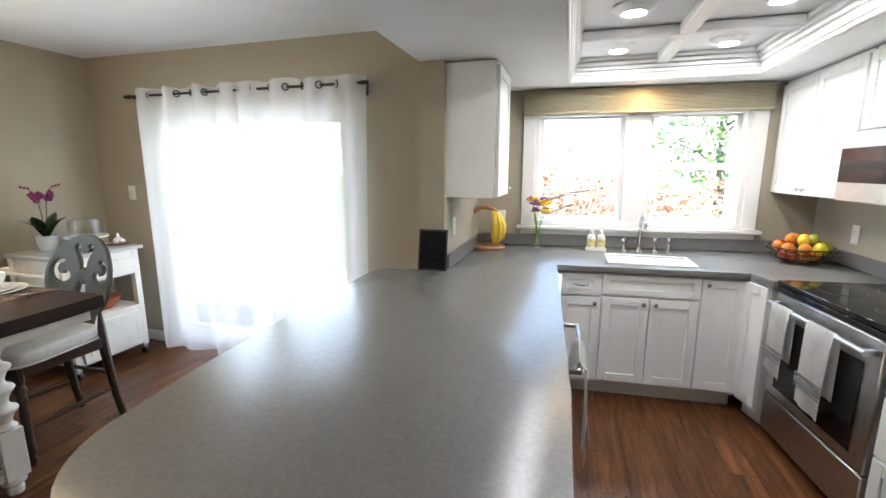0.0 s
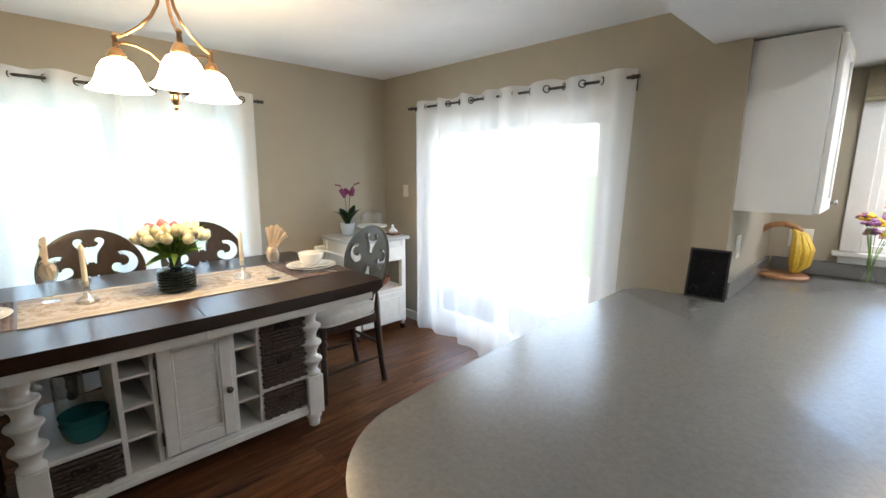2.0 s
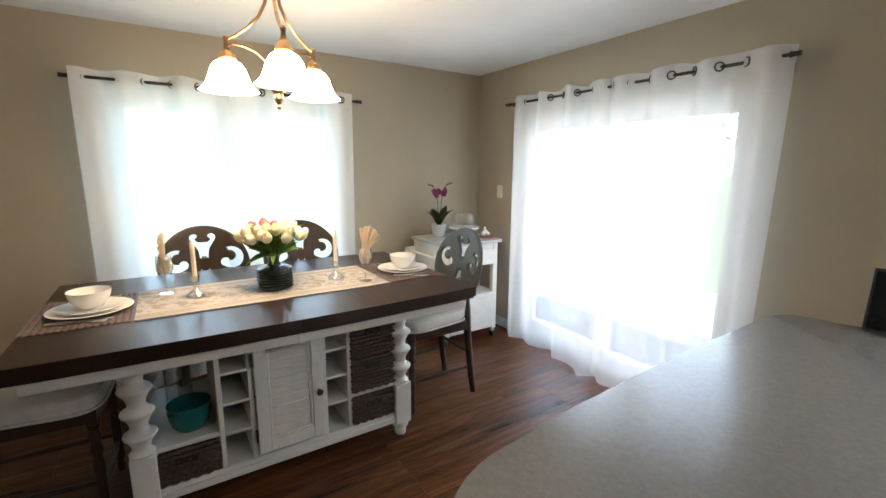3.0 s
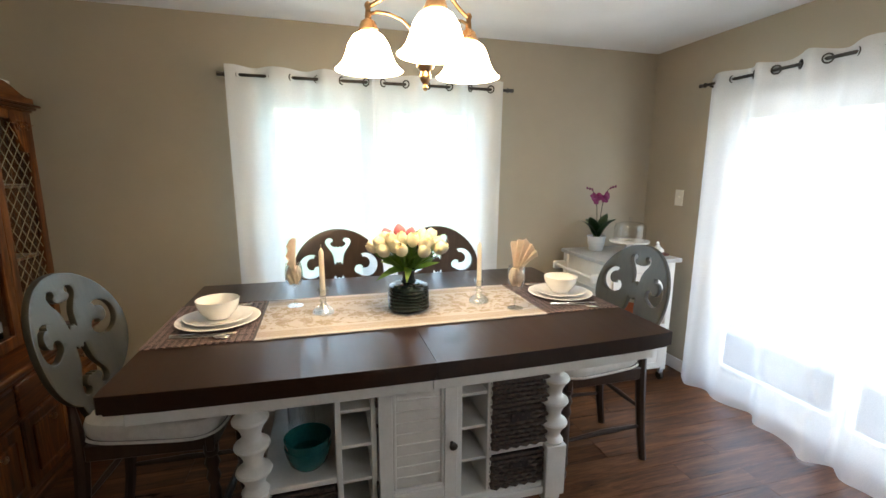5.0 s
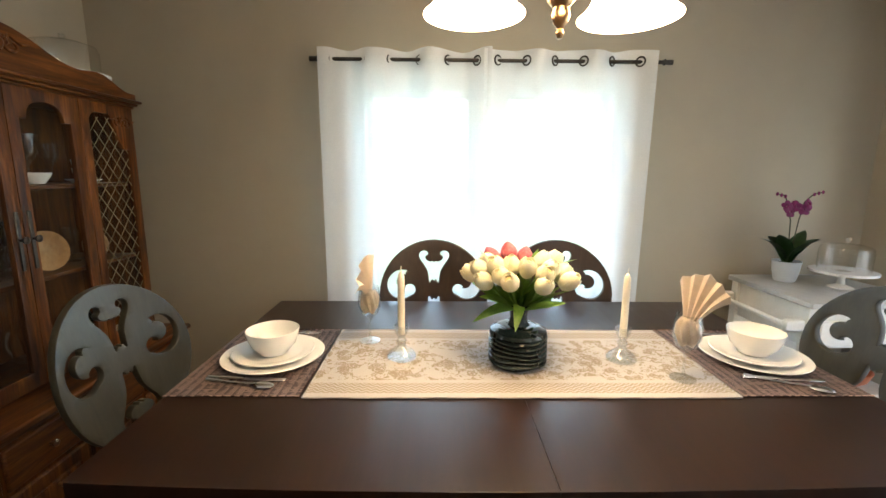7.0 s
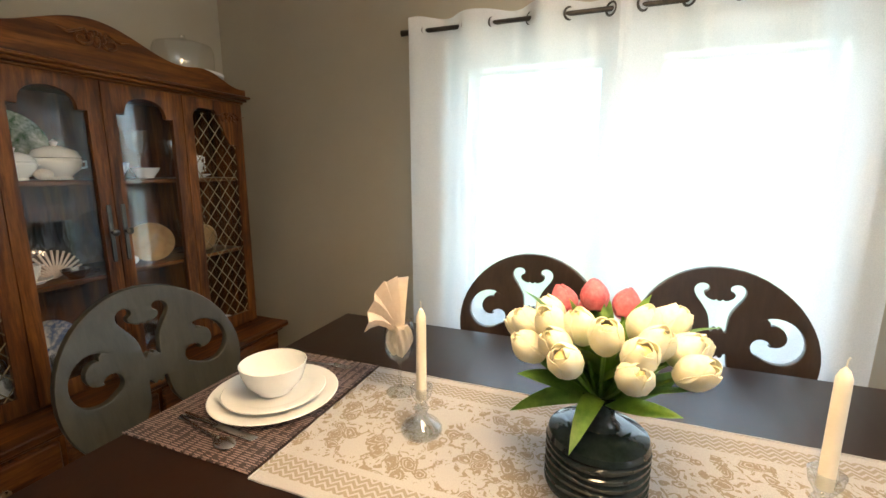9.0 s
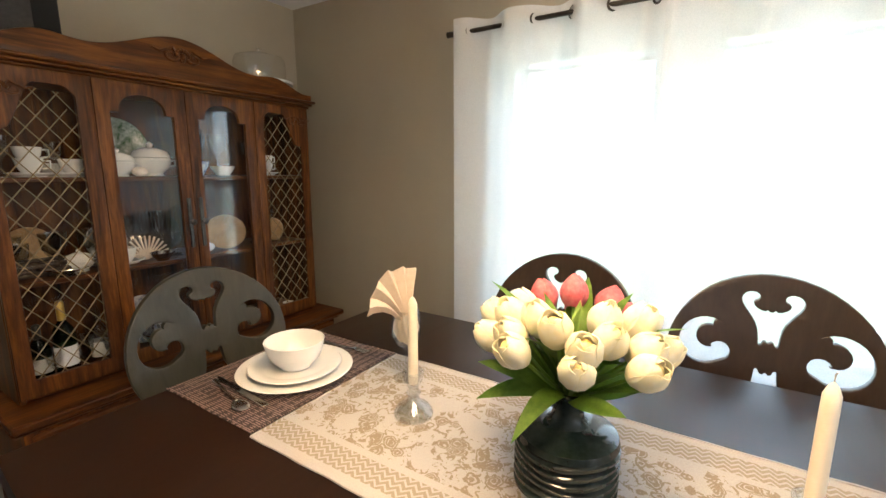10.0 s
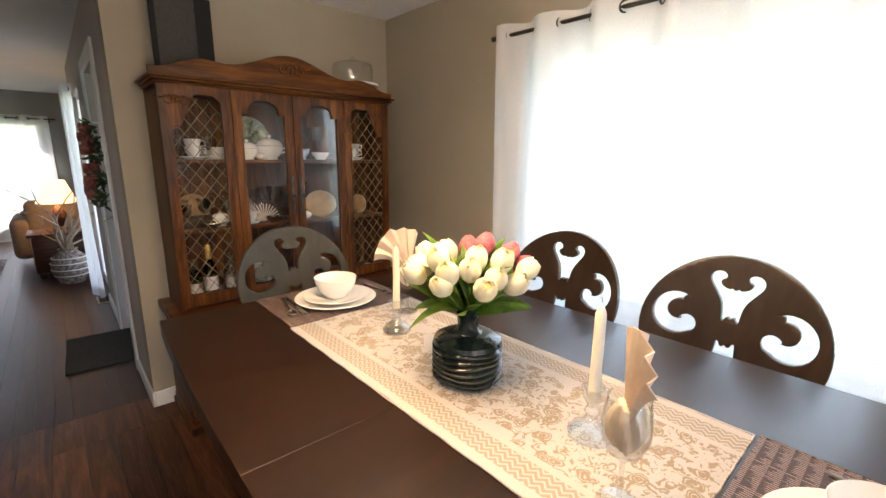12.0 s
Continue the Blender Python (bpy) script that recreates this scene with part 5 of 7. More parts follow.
for k, (my, py) in enumerate(((-0.112, -0.088), (1.428, 1.452))):
    pl = thing("placemat", "dark striped woven placemat on the table", "placemat", -2.897, my, TZ_, 0, "place settings")
    part("weave", cloth_sheet(0.492, 0.355, 0.0015, 0.0003, 4 + k), M_MAT, pl)
    for s in (-1, 1):
        part("edge_binding", tube([(s * (0.246 + 0.0008 * (q % 2)), -0.178 + 0.356 * q / 24, 0.002) for q in range(25)], 0.002, 6), M_MAT, pl)
    pm = TZ_ + 0.0025
    solid("dinner_plate", plate(0.156, 0.014, 0.02), M_CHINA, "large round white china dinner plate", "plate", -2.895, py, pm, 0, "place settings")
    solid("salad_plate", plate(0.125, 0.012, 0.02), M_CHINA, "smaller white china plate in a dinner plate", "plate", -2.895, py, pm + 0.011, 0, "place settings")
    solid("bowl", lathe([(0.0, 0.003), (0.036, 0.003), (0.038, 0.0), (0.043, 0.0), (0.046, 0.006), (0.067, 0.028), (0.076, 0.052), (0.081, 0.075), (0.0795, 0.076), (0.074, 0.052), (0.064, 0.028), (0.04, 0.010), (0.0, 0.008)], 48), M_CHINA, "white china bowl stacked on two plates", "bowl", -2.895, py, pm + 0.019, 0, "place settings")
    s = -1 if k == 0 else 1
    solid("spoon", spoon_mesh(), M_SILVER, "polished steel spoon on a placemat", "spoon", -2.715, my - 0.01, pm, 78 if k == 0 else 60, "place settings")
    solid("knife", knife_mesh(), M_SILVER, "polished steel knife on a placemat", "knife", -2.742, my - 0.0, pm, 86 if k == 0 else 84, "place settings")
    solid("fork", fork_mesh(), M_SILVER, "polished steel fork on a placemat", "fork", -3.085, my + 0.02, pm, 95 if k == 0 else 80, "place settings")
rt = TZ_ + 0.0035
for gx, gy, ln, rz, sp, lean, sd in ((-3.03, 0.197, 0.165, 82, 1.55, -0.42, 5), (-2.748, 1.142, 0.165, -52, 1.10, 0.26, 7)):
    solid("wine_glass", wine_glass(), M_CLEAR, "clear stemmed wine glass holding a napkin", "glass", gx, gy, rt, 0, "wine glasses")
    nk = thing("napkin", "peach napkin folded into a fan in a glass", "napkin", gx, gy, rt + 0.10, rz, "napkins")
    part("fan", fan_napkin(5, sp, lean, ln, sd), M_NAPKIN, nk).location.z = 0.055
    part("tucked_end", tucked_cloth(sd), M_NAPKIN, nk, smooth=60)
for gx, gy in ((-2.895, 0.318), (-2.878, 1.017)):
    solid("candlestick", lathe([(0.0, 0.0), (0.045, 0.0), (0.046, 0.008), (0.036, 0.022), (0.018, 0.034), (0.011, 0.045), (0.017, 0.055), (0.011, 0.066), (0.015, 0.075), (0.022, 0.088), (0.025, 0.106), (0.021, 0.108), (0.0125, 0.09), (0.012, 0.078), (0, 0.077)], 24), M_CRYSTAL, "clear crystal candlestick on the runner", "candlestick", gx, gy, rt, 0, "candlesticks")
    cd = thing("candle", "tall ivory taper candle, unlit, in a crystal candlestick", "candle", gx, gy, rt + 0.078, 0, "candles")
    part("wax", lathe([(0.0, 0.0), (0.0112, 0.0), (0.0108, 0.17), (0.0105, 0.186), (0.006, 0.198), (0.0, 0.205)], 18), M_WAX, cd)
    part("wick", tube([(0, 0, 0.204), (0.001, 0, 0.214), (0.004, 0.001, 0.22)], 0.0012, 6), M_WAX, cd)

# vase of tulips
VX, VY = -2.855, 0.680
vase = [(0.0, 0.0), (0.07, 0.0), (0.08, 0.006)]
for k in range(6):
    z = 0.01 + k * 0.0145
    vase += [(0.083, z), (0.0895, z + 0.005), (0.0895, z + 0.010), (0.084, z + 0.0142)]
vase += [(0.088, 0.100), (0.085, 0.111), (0.064, 0.121), (0.036, 0.127), (0.0, 0.127)]
vb = lathe(vase, 48)
for v in vb.verts:
    if v.co.z < 0.1:
        v.co.z += 0.003 * math.sin(3 * math.atan2(v.co.y, v.co.x) + v.co.z * 60)
vs_ = thing("flower_vase", "dark green glazed ribbed vase on the runner", "vase", VX, VY, rt)
part("body", vb, M_VASE, vs_)
part("neck", lathe([(0.037, 0.1265), (0.029, 0.134), (0.0255, 0.150), (0.029, 0.170), (0.042, 0.193), (0.0395, 0.193), (0.026, 0.170), (0.022, 0.15), (0.0, 0.14)], 32), M_VASE, vs_, "slim flared neck")


def petal(open_, rs, shut):
    """One cupped petal, its middle towards +x."""
    bm = bmesh.new()
    grid = []
    for i in range(7):
        s = i / 6
        r = rs * 0.0275 * (max(0.12, math.sin(math.pi * (0.15 + (shut - 0.2 * open_) * s))) ** 0.85)
        row = []
        for j in range(5):
            w = j / 4 - 0.5
            width = 1.2 * (math.sin(math.pi * (0.25 + 0.56 * s)) ** 0.7)
            a = w * 2.0 * width
            rr = r * (1 - 0.1 * abs(w))
            row.append(bm.verts.new((rr * math.cos(a), rr * math.sin(a), 0.058 * s + 0.004 * (1 - 4 * w * w) * s)))
        grid.append(row)
    for a, b in zip(grid, grid[1:]):
        for j in range(4):
            bm.faces.new((a[j], a[j + 1], b[j + 1], b[j]))
    bmesh.ops.recalc_face_normals(bm, faces=bm.faces)
    bmesh.ops.solidify(bm, geom=bm.faces[:], thickness=0.0012)
    return bm


def blade(length, width, droop, twist):
    """A long pointed leaf that bends over."""
    bm = bmesh.new()
    rows = []
    for i in range(9):
        s = i / 8
        w = width * math.sin(math.pi * min(1, 0.12 + 0.88 * s)) ** 0.8 * (1 if s < 1 else 0.02)
        x, z = length * s * (0.35 + droop * s * 0.6), length * s * (0.95 - droop * s * 0.75)
        rows.append([bm.verts.new((x + 0.12 * abs(q) * w, q * w + twist * s * s, z + 0.25 * abs(q) * w)) for q in (-0.5, 0, 0.5)])
    for a, b in zip(rows, rows[1:]):
        for k in range(2):
            bm.faces.new((a[k], a[k + 1], b[k + 1], b[k]))
    bmesh.ops.solidify(bm, geom=bm.faces[:], thickness=0.001)
    return bm


M_PETAL = thin_petal("cream_petal", (0.90, 0.84, 0.58), (0.94, 0.92, 0.80))
M_PINK = thin_petal("pink_petal", (0.62, 0.10, 0.13), (0.80, 0.27, 0.30))
M_HEART = surf("tulip_heart", (0.80, 0.62, 0.22), (0.88, 0.76, 0.40), 30, 0.6, bump=0.1)
M_STEM = surf("tulip_green", (0.085, 0.19, 0.016), (0.22, 0.37, 0.05), 20, 0.45, bump=0.15)


def tulip(material, label, length, leafed, open_):
    ob = thing("tulip", label, "flower", 0, 0, 0, 0, "tulips in the vase")
    part("stem", tube([(0, 0, -0.03), (0.002, 0.001, length * 0.5), (0, 0, length)], 0.0032, 6), M_STEM, ob)
    inner, outer = finish("petal", petal(open_, 0.90, 0.87), material, 60), finish("petal", petal(open_, 1.0, 0.79), material, 60)
    for k in range(6):
        pt = new("petal", outer if k % 2 else inner)
        pt.parent = ob
        pt.matrix_basis = pose(0, 0, length - 0.002, 0, 0, k * 60)
    part("heart", ball(0, 0, length + 0.027, 0.017, 0.017, 0.026, 10, 6), material if material == M_PINK else M_HEART, ob)
    if leafed:
        part("leaf", blade(0.17, 0.034, leafed, 0.02), M_STEM, ob, smooth=60).rotation_euler.z = 0.7
    return ob


kinds = [tulip(M_PETAL, "cream white tulip in the dark vase", 0.132, 0.2, 0.35), tulip(M_PETAL, "cream white tulip in the dark vase", 0.142, 0.8, 0.6), tulip(M_PINK, "pink tulip in the dark vase", 0.146, 0.0, 0.05)]
N0 = Vector((VX, VY, rt + 0.178))
spots = [(0, 50, 18), (1, 53, 58), (0, 51, 96), (1, 50, 138), (0, 51, 222), (1, 53, 262), (0, 51, 300), (1, 49, 338),
         (1, 31, 0), (0, 33, 46), (1, 31, 92), (0, 31, 262), (1, 33, 308), (0, 24, 330), (1, 41, 22), (0, 43, 74), (1, 43, 282), (0, 41, 322), (0, 19, 60),
         (2, 24, 196), (2, 36, 162), (2, 34, 226), (2, 48, 192), (2, 52, 158)]
used = set()
for k, (kind, tilt, azim) in enumerate(spots):
    m = Matrix.Translation(N0 + Vector((0.012 * math.cos(radians(azim)), 0.012 * math.sin(radians(azim)), 0))) @ pose(0, 0, 0, 0, 0, azim) @ pose(0, 0, 0, 0, tilt) @ pose(0, 0, 0, 0, 0, 37 * k)
    if kind in used:
        copy_thing(kinds[kind], m)
    else:
        kinds[kind].matrix_basis = m
        used.add(kind)
fol = thing("tulip_leaves", "long green tulip leaves in the dark vase", "leaves", N0.x, N0.y, N0.z)
for k in range(11):
    lf = part("leaf", blade(0.20 + 0.03 * (k % 3), 0.036, 0.30 + 0.09 * (k % 4), 0.03 * ((k % 3) - 1)), M_STEM, fol, smooth=60)
    lf.matrix_basis = pose(0, 0, 0, 0, 0, k * 360 / 11 + 11)

for k in range(9):
    lf = part("leaf", blade(0.150 + 0.020 * (k % 3), 0.03, 0.06 + 0.07 * (k % 3), 0.02 * ((k % 3) - 1)), M_STEM, fol, smooth=60)
    lf.matrix_basis = pose(0, 0, 0, 0, -6, k * 40 + 25)

# ---- in and under the table base ----
M_WICKER = surf("dark_wicker", (0.010, 0.007, 0.005), (0.105, 0.070, 0.048), 60, 0.6, bump=0.4)


def basket(label, x, y, z, w, d, h):
    """A woven basket; w runs along y, d along x."""
    ob = thing("basket", label, "basket", x, y, z, 0, "wicker baskets")
    part("lining", boxes([(-d / 2 + 0.012, d / 2 - 0.012, -w / 2 + 0.012, w / 2 - 0.012, 0.002, h * 0.8)]), M_WICKER, ob)
    rows = int(h / 0.021)
    bm = bmesh.new()
    for r in range(rows):
        zz = 0.011 + r * (h - 0.016) / rows
        pts = []
        per = [(d / 2, -w / 2, d / 2, w / 2), (d / 2, w / 2, -d / 2, w / 2), (-d / 2, w / 2, -d / 2, -w / 2), (-d / 2, -w / 2, d / 2, -w / 2)]
        i = 0
        for x0, y0, x1, y1 in per:
            for q in range(11):
                f = q / 11
                off = 0.0065 * (1 if (i + r) % 2 else -1)
                nx, ny = (1 if x0 == x1 and x0 > 0 else -1 if x0 == x1 else 0), (1 if y0 == y1 and y0 > 0 else -1 if y0 == y1 else 0)
                pts.append((x0 + (x1 - x0) * f + nx * off, y0 + (y1 - y0) * f + ny * off, zz))
                i += 1
        tube(pts + [pts[0]], 0.0098, 6, bm)
    part("weave", bm, M_WICKER, ob, smooth=80)
    part("rim", tube([(d / 2, -w / 2, h), (d / 2, w / 2, h), (-d / 2, w / 2, h), (-d / 2, -w / 2, h), (d / 2, -w / 2, h)], 0.009, 8), M_WICKER, ob)
    # No opening is cut: a dark slab paints the shade inside the handle hole.
    part("handle_dark_slab", box(d / 2 + 0.006, d / 2 + 0.012, -0.045, 0.045, h * 0.62, h * 0.82, 0.003), M_SUB, ob, "dark slab painted as the shade of a handle hole")
    return ob


basket("dark woven basket on the table's shelf", -2.77, 1.105, 0.344, 0.245, 0.36, 0.205)
basket("dark woven basket stacked on another", -2.77, 1.105, 0.558, 0.245, 0.36, 0.185)
basket("dark woven basket on the table's base", -2.77, 1.105, 0.157, 0.245, 0.36, 0.15)
basket("dark woven basket on the table's base", -2.77, 0.205, 0.157, 0.245, 0.36, 0.15)
M_TEAL = surf("teal_glaze", (0.012, 0.11, 0.115), (0.022, 0.16, 0.155), 12, 0.15, bump=0.02)
for z in (0.344, 0.378):
    solid("mixing_bowl", lathe([(0.0, 0.004), (0.05, 0.004), (0.052, 0.0), (0.058, 0.0), (0.075, 0.02), (0.088, 0.06), (0.092, 0.088), (0.089, 0.09), (0.084, 0.06), (0.07, 0.022), (0.0, 0.009)], 40), M_TEAL, "teal glazed bowl in a stack of two", "bowl", -2.72, 0.235, z, 0, "teal bowls")
jar = thing("glass_canister", "glass canister with a dark lid on the shelf", "canister", -2.95, 0.20, 0.344)
part("jar", lathe([(0.0, 0.0), (0.055, 0.0), (0.06, 0.01), (0.06, 0.22), (0.05, 0.24), (0.048, 0.24), (0.057, 0.22), (0.057, 0.012), (0, 0.008)], 24), M_CLEAR, jar)
part("lid", lathe([(0.0, 0.24), (0.055, 0.24), (0.055, 0.275), (0.02, 0.285), (0.0, 0.285)], 24), M_ROD, jar, "dark lid")

# ---- on the sideboard cart ----
CT = SH + 0.001
op = thing("orchid_pot", "pale blue-white ceramic orchid pot on the cart", "flower pot", -3.885, 2.345, CT)
part("pot", lathe([(0.0, 0.0), (0.044, 0.0), (0.051, 0.008), (0.062, 0.06), (0.066, 0.100), (0.068, 0.103), (0.068, 0.113), (0.063, 0.113), (0.06, 0.095), (0.0, 0.09)], 32), surf("pale_blue_ceramic", (0.55, 0.60, 0.66), (0.62, 0.66, 0.72), 6, 0.3), op)
part("bark", lathe([(0.0, 0.091), (0.058, 0.091), (0.05, 0.101), (0.02, 0.105), (0, 0.106)], 16), surf("orchid_bark", (0.03, 0.018, 0.01), (0.08, 0.05, 0.03), 60, 0.9, bump=0.8), op)
orc = thing("orchid", "magenta orchid with two stems and broad green leaves", "plant", -3.885, 2.345, CT + 0.095)
M_ORCHL = surf("orchid_leaf", (0.02, 0.055, 0.012), (0.05, 0.11, 0.03), 14, 0.35)
for k, (az, dr_) in enumerate(((80, 0.75), (262, 0.8), (110, 0.4), (300, 0.5), (20, 0.7), (180, 0.85))):
    part("leaf", blade(0.24, 0.085, dr_ * 0.62, 0.0), M_ORCHL, orc, smooth=60).matrix_basis = pose(0, 0, 0, 0, 0, az)
M_ORCH = surf("magenta_petal", (0.115, 0.001, 0.050), (0.20, 0.003, 0.095), 25, 0.5)
M_SPIKE = surf("orchid_spike", (0.025, 0.022, 0.010), (0.05, 0.05, 0.02), 20, 0.5)
rngo = random.Random(3)
for s, top in ((-1, (0.02, -0.06, 0.33)), (1, (0.0, 0.05, 0.34))):
    st = part("stem", tube([(0, 0, 0), (0.01, 0.012 * s, 0.12), (0.012, 0.022 * s, 0.24), top, (top[0] + 0.02, top[1] + s * 0.03, top[2] + 0.045), (top[0] + 0.02, top[1] + s * 0.075, top[2] + 0.05)], 0.0028, 6), M_SPIKE, orc)
    for q in range(3):
        part("bud", ball(top[0] + 0.02, top[1] + s * (0.03 + 0.022 * q), top[2] + 0.04 + 0.006 * q, 0.007, 0.007, 0.010, 8, 6), M_ORCH, st)
    n = 3 if s < 0 else 2
    for q in range(n):
        bm = bmesh.new()
        for p in range(5):
            a = 2 * math.pi * p / 5 + 0.3
            ball(0.004 * (p % 2), 0.018 * math.cos(a), 0.018 * math.sin(a), 0.003, 0.016, 0.013, 10, 6, bm)
        ball(0.008, 0, 0, 0.006, 0.006, 0.008, 8, 6, bm)
        fl = part("flower", bm, M_ORCH, orc, "magenta orchid flower")
        fl.matrix_basis = pose(top[0] + 0.015, top[1] - s * 0.02 * q + 0.01 * s, top[2] - 0.012 - 0.03 * (q % 2), 0, rngo.uniform(-20, 10), rngo.uniform(-30, 30))


M_DOME = glass("dome_glass", (0.985, 0.99, 0.99), gloss=0.09)


def cake_stand(x, y, z, r, stemmed, label):
    ob = thing("cake_stand", label, "cake stand", x, y, z)
    if stemmed:
        part("stand", lathe([(0.0, 0.0), (0.055, 0.0), (0.056, 0.006), (0.02, 0.02), (0.014, 0.045), (0.02, 0.07), (0.05, 0.078), (r, 0.080), (r + 0.002, 0.092), (r - 0.006, 0.092), (0.0, 0.088)], 40), M_CHINA, ob)
        h = 0.089
    else:
        part("stand", lathe([(0.0, 0.0), (0.08, 0.0), (r, 0.012), (r + 0.004, 0.022), (r - 0.004, 0.022), (0.0, 0.01)], 40), M_CHINA, ob)
        h = 0.02
    dm = part("dome", lathe([(r * 0.78, h), (r * 0.79, h + 0.10), (r * 0.74, h + 0.125), (r * 0.5, h + 0.138), (0.02, h + 0.142), (0.0, h + 0.142)], 40), M_DOME, ob, "clear glass dome")
    part("dome_knob", lathe([(0.0, h + 0.142), (0.007, h + 0.143), (0.006, h + 0.15), (0.014, h + 0.16), (0.012, h + 0.172), (0, h + 0.176)], 16), M_CLEAR, dm)
    return ob


cake_stand(-3.745, 2.53, CT, 0.14, True, "white cake stand under a clear glass dome")
fg = thing("ceramic_ornament", "small white ceramic figurine on a wooden tray", "ornament", -3.615, 2.675, CT)
part("tray", box(-0.06, 0.06, -0.055, 0.055, 0.0, 0.016, 0.005), wood("reddish_tray", (0.1, 0.03, 0.012), (0.2, 0.06, 0.025), (0.28, 0.1, 0.04), "y"), fg)
bm = bmesh.new()
for dx, dy, dz, r in ((0, -0.02, 0.036, 0.022), (0, 0.022, 0.034, 0.02), (0, 0.0, 0.058, 0.018), (0, -0.004, 0.085, 0.012), (0.01, 0.035, 0.03, 0.012)):
    ball(dx, dy, dz, r, r, r * 1.1, 12, 8, bm)
part("figure", bm, M_CHINA, fg)
solid("shelf_bowl", lathe([(0.0, 0.004), (0.05, 0.0), (0.06, 0.004), (0.11, 0.05), (0.125, 0.095), (0.12, 0.096), (0.104, 0.05), (0.055, 0.01), (0, 0.01)], 32), surf("terracotta_glaze", (0.30, 0.07, 0.02), (0.42, 0.12, 0.04), 10, 0.35), "orange terracotta bowl on the cart's shelf", "bowl", -3.64, 2.50, 0.441)

# ---- switch plates and outlets ----
M_PLATE = surf("ivory_plastic", (0.68, 0.65, 0.56), (0.74, 0.71, 0.62), 5, 0.35, bump=0.0)


def wall_plate(name, label, x, y, z, rz, w=0.075, kind="switch"):
    ob = thing(name, label, "switch" if kind == "switch" else "outlet", x, y, z, rz)
    part("plate", box(-w / 2, w / 2, -0.007, -0.001, -0.06, 0.06, 0.003, 2), M_PLATE, ob)
    for cx in ((0,) if w < 0.1 else (-0.023, 0.023)):
        if kind == "switch":
            part("toggle", box(cx - 0.005, cx + 0.005, -0.018, -0.0075, -0.004, 0.016, 0.002), M_PLATE, ob)
        else:
            for cz_ in (-0.02, 0.02):
                part("socket", box(cx - 0.014, cx + 0.014, -0.009, -0.0075, cz_ - 0.014, cz_ + 0.014, 0.003), M_TRIM, ob)
    return ob


wall_plate("light_switch", "ivory light switch beside the patio door", -3.745, YP, 1.33, 0)
askew(wall_plate("double_outlet", "white double switch plate beside the window", -0.69, YK, 1.135, 0, 0.118, "outlet"))
wall_plate("outlet", "white outlet on the stub wall", -0.85, 2.80, 1.16, 90, 0.075, "outlet")
wall_plate("outlet", "white outlet over the counter", XR, 3.40, 1.12, -90, 0.075, "outlet")

# ---- on the china cabinet ----
cake_stand(-3.70, YH + 0.19, 1.844, 0.165, True, "white plate under a clear dome on the cabinet")
bx = thing("shadow_box", "black-framed grey box standing on the china cabinet", "box", -2.72, YH + 0.17, 1.844, -8)
part("box", box(-0.135, 0.135, -0.05, 0.05, 0.0, 0.40, 0.003), surf("black_lacquer", (0.004, 0.004, 0.004), (0.008, 0.008, 0.008), 8, 0.85), bx)
part("front", box(-0.06, 0.112, 0.0505, 0.054, 0.018, 0.385, 0.002), surf("grey_cloth", (0.040, 0.036, 0.035), (0.060, 0.054, 0.052), 60, 0.95, bump=0.3), bx, "grey cloth front")

# ---- inside the china cabinet ----
HX, HY = -3.2, YH + 0.165
S0, S1, S2 = 0.679, 1.079, 1.444
M_AMBER = surf("amber_stoneware", (0.28, 0.16, 0.06), (0.42, 0.26, 0.11), 20, 0.4)
M_BLUE = surf("blue_white_china", (0.12, 0.18, 0.36), (0.7, 0.72, 0.76), 30, 0.2, spread=0.08, bump=0.0)
# Green blotches put the garden's reflection into the platter's colour.
M_GREEN_REFL = surf("green_reflection_china", (0.025, 0.075, 0.02), (0.40, 0.44, 0.36), 26, 0.2, spread=0.13, bump=0.0)
M_BOTTLE = glass("dark_bottle_glass", (0.08, 0.16, 0.05))
M_GOLD = surf("gold_foil", (0.5, 0.32, 0.06), (0.65, 0.45, 0.12), 30, 0.35, metal=0.8)
M_SHELL = surf("coral_shell", (0.62, 0.50, 0.40), (0.76, 0.68, 0.58), 40, 0.6, bump=0.5)


def at_cabinet(x, d, z):
    return HX + x, HY + d, z


def tureen(label, x, d, z, s):
    ob = thing("tureen", label, "tureen", *at_cabinet(x, d, z))
    part("body", lathe([(0.0, 0.0), (0.05 * s, 0.0), (0.045 * s, 0.012 * s), (0.075 * s, 0.04 * s), (0.085 * s, 0.075 * s), (0.08 * s, 0.085 * s), (0, 0.086 * s)], 28), M_CHINA, ob)
    lid = part("lid", lathe([(0.085 * s, 0.087 * s), (0.07 * s, 0.115 * s), (0.03 * s, 0.132 * s), (0.0, 0.134 * s)], 28), M_CHINA, ob)
    part("knob", lathe([(0.008 * s, 0.133 * s), (0.016 * s, 0.15 * s), (0.0, 0.162 * s)], 12), M_CHINA, lid)
    for sx in (-1, 1):
        part("handle", tube([(sx * 0.08 * s, 0, 0.07 * s), (sx * 0.108 * s, 0, 0.075 * s), (sx * 0.108 * s, 0, 0.05 * s), (sx * 0.08 * s, 0, 0.045 * s)], 0.005 * s, 8), M_CHINA, ob)
    return ob


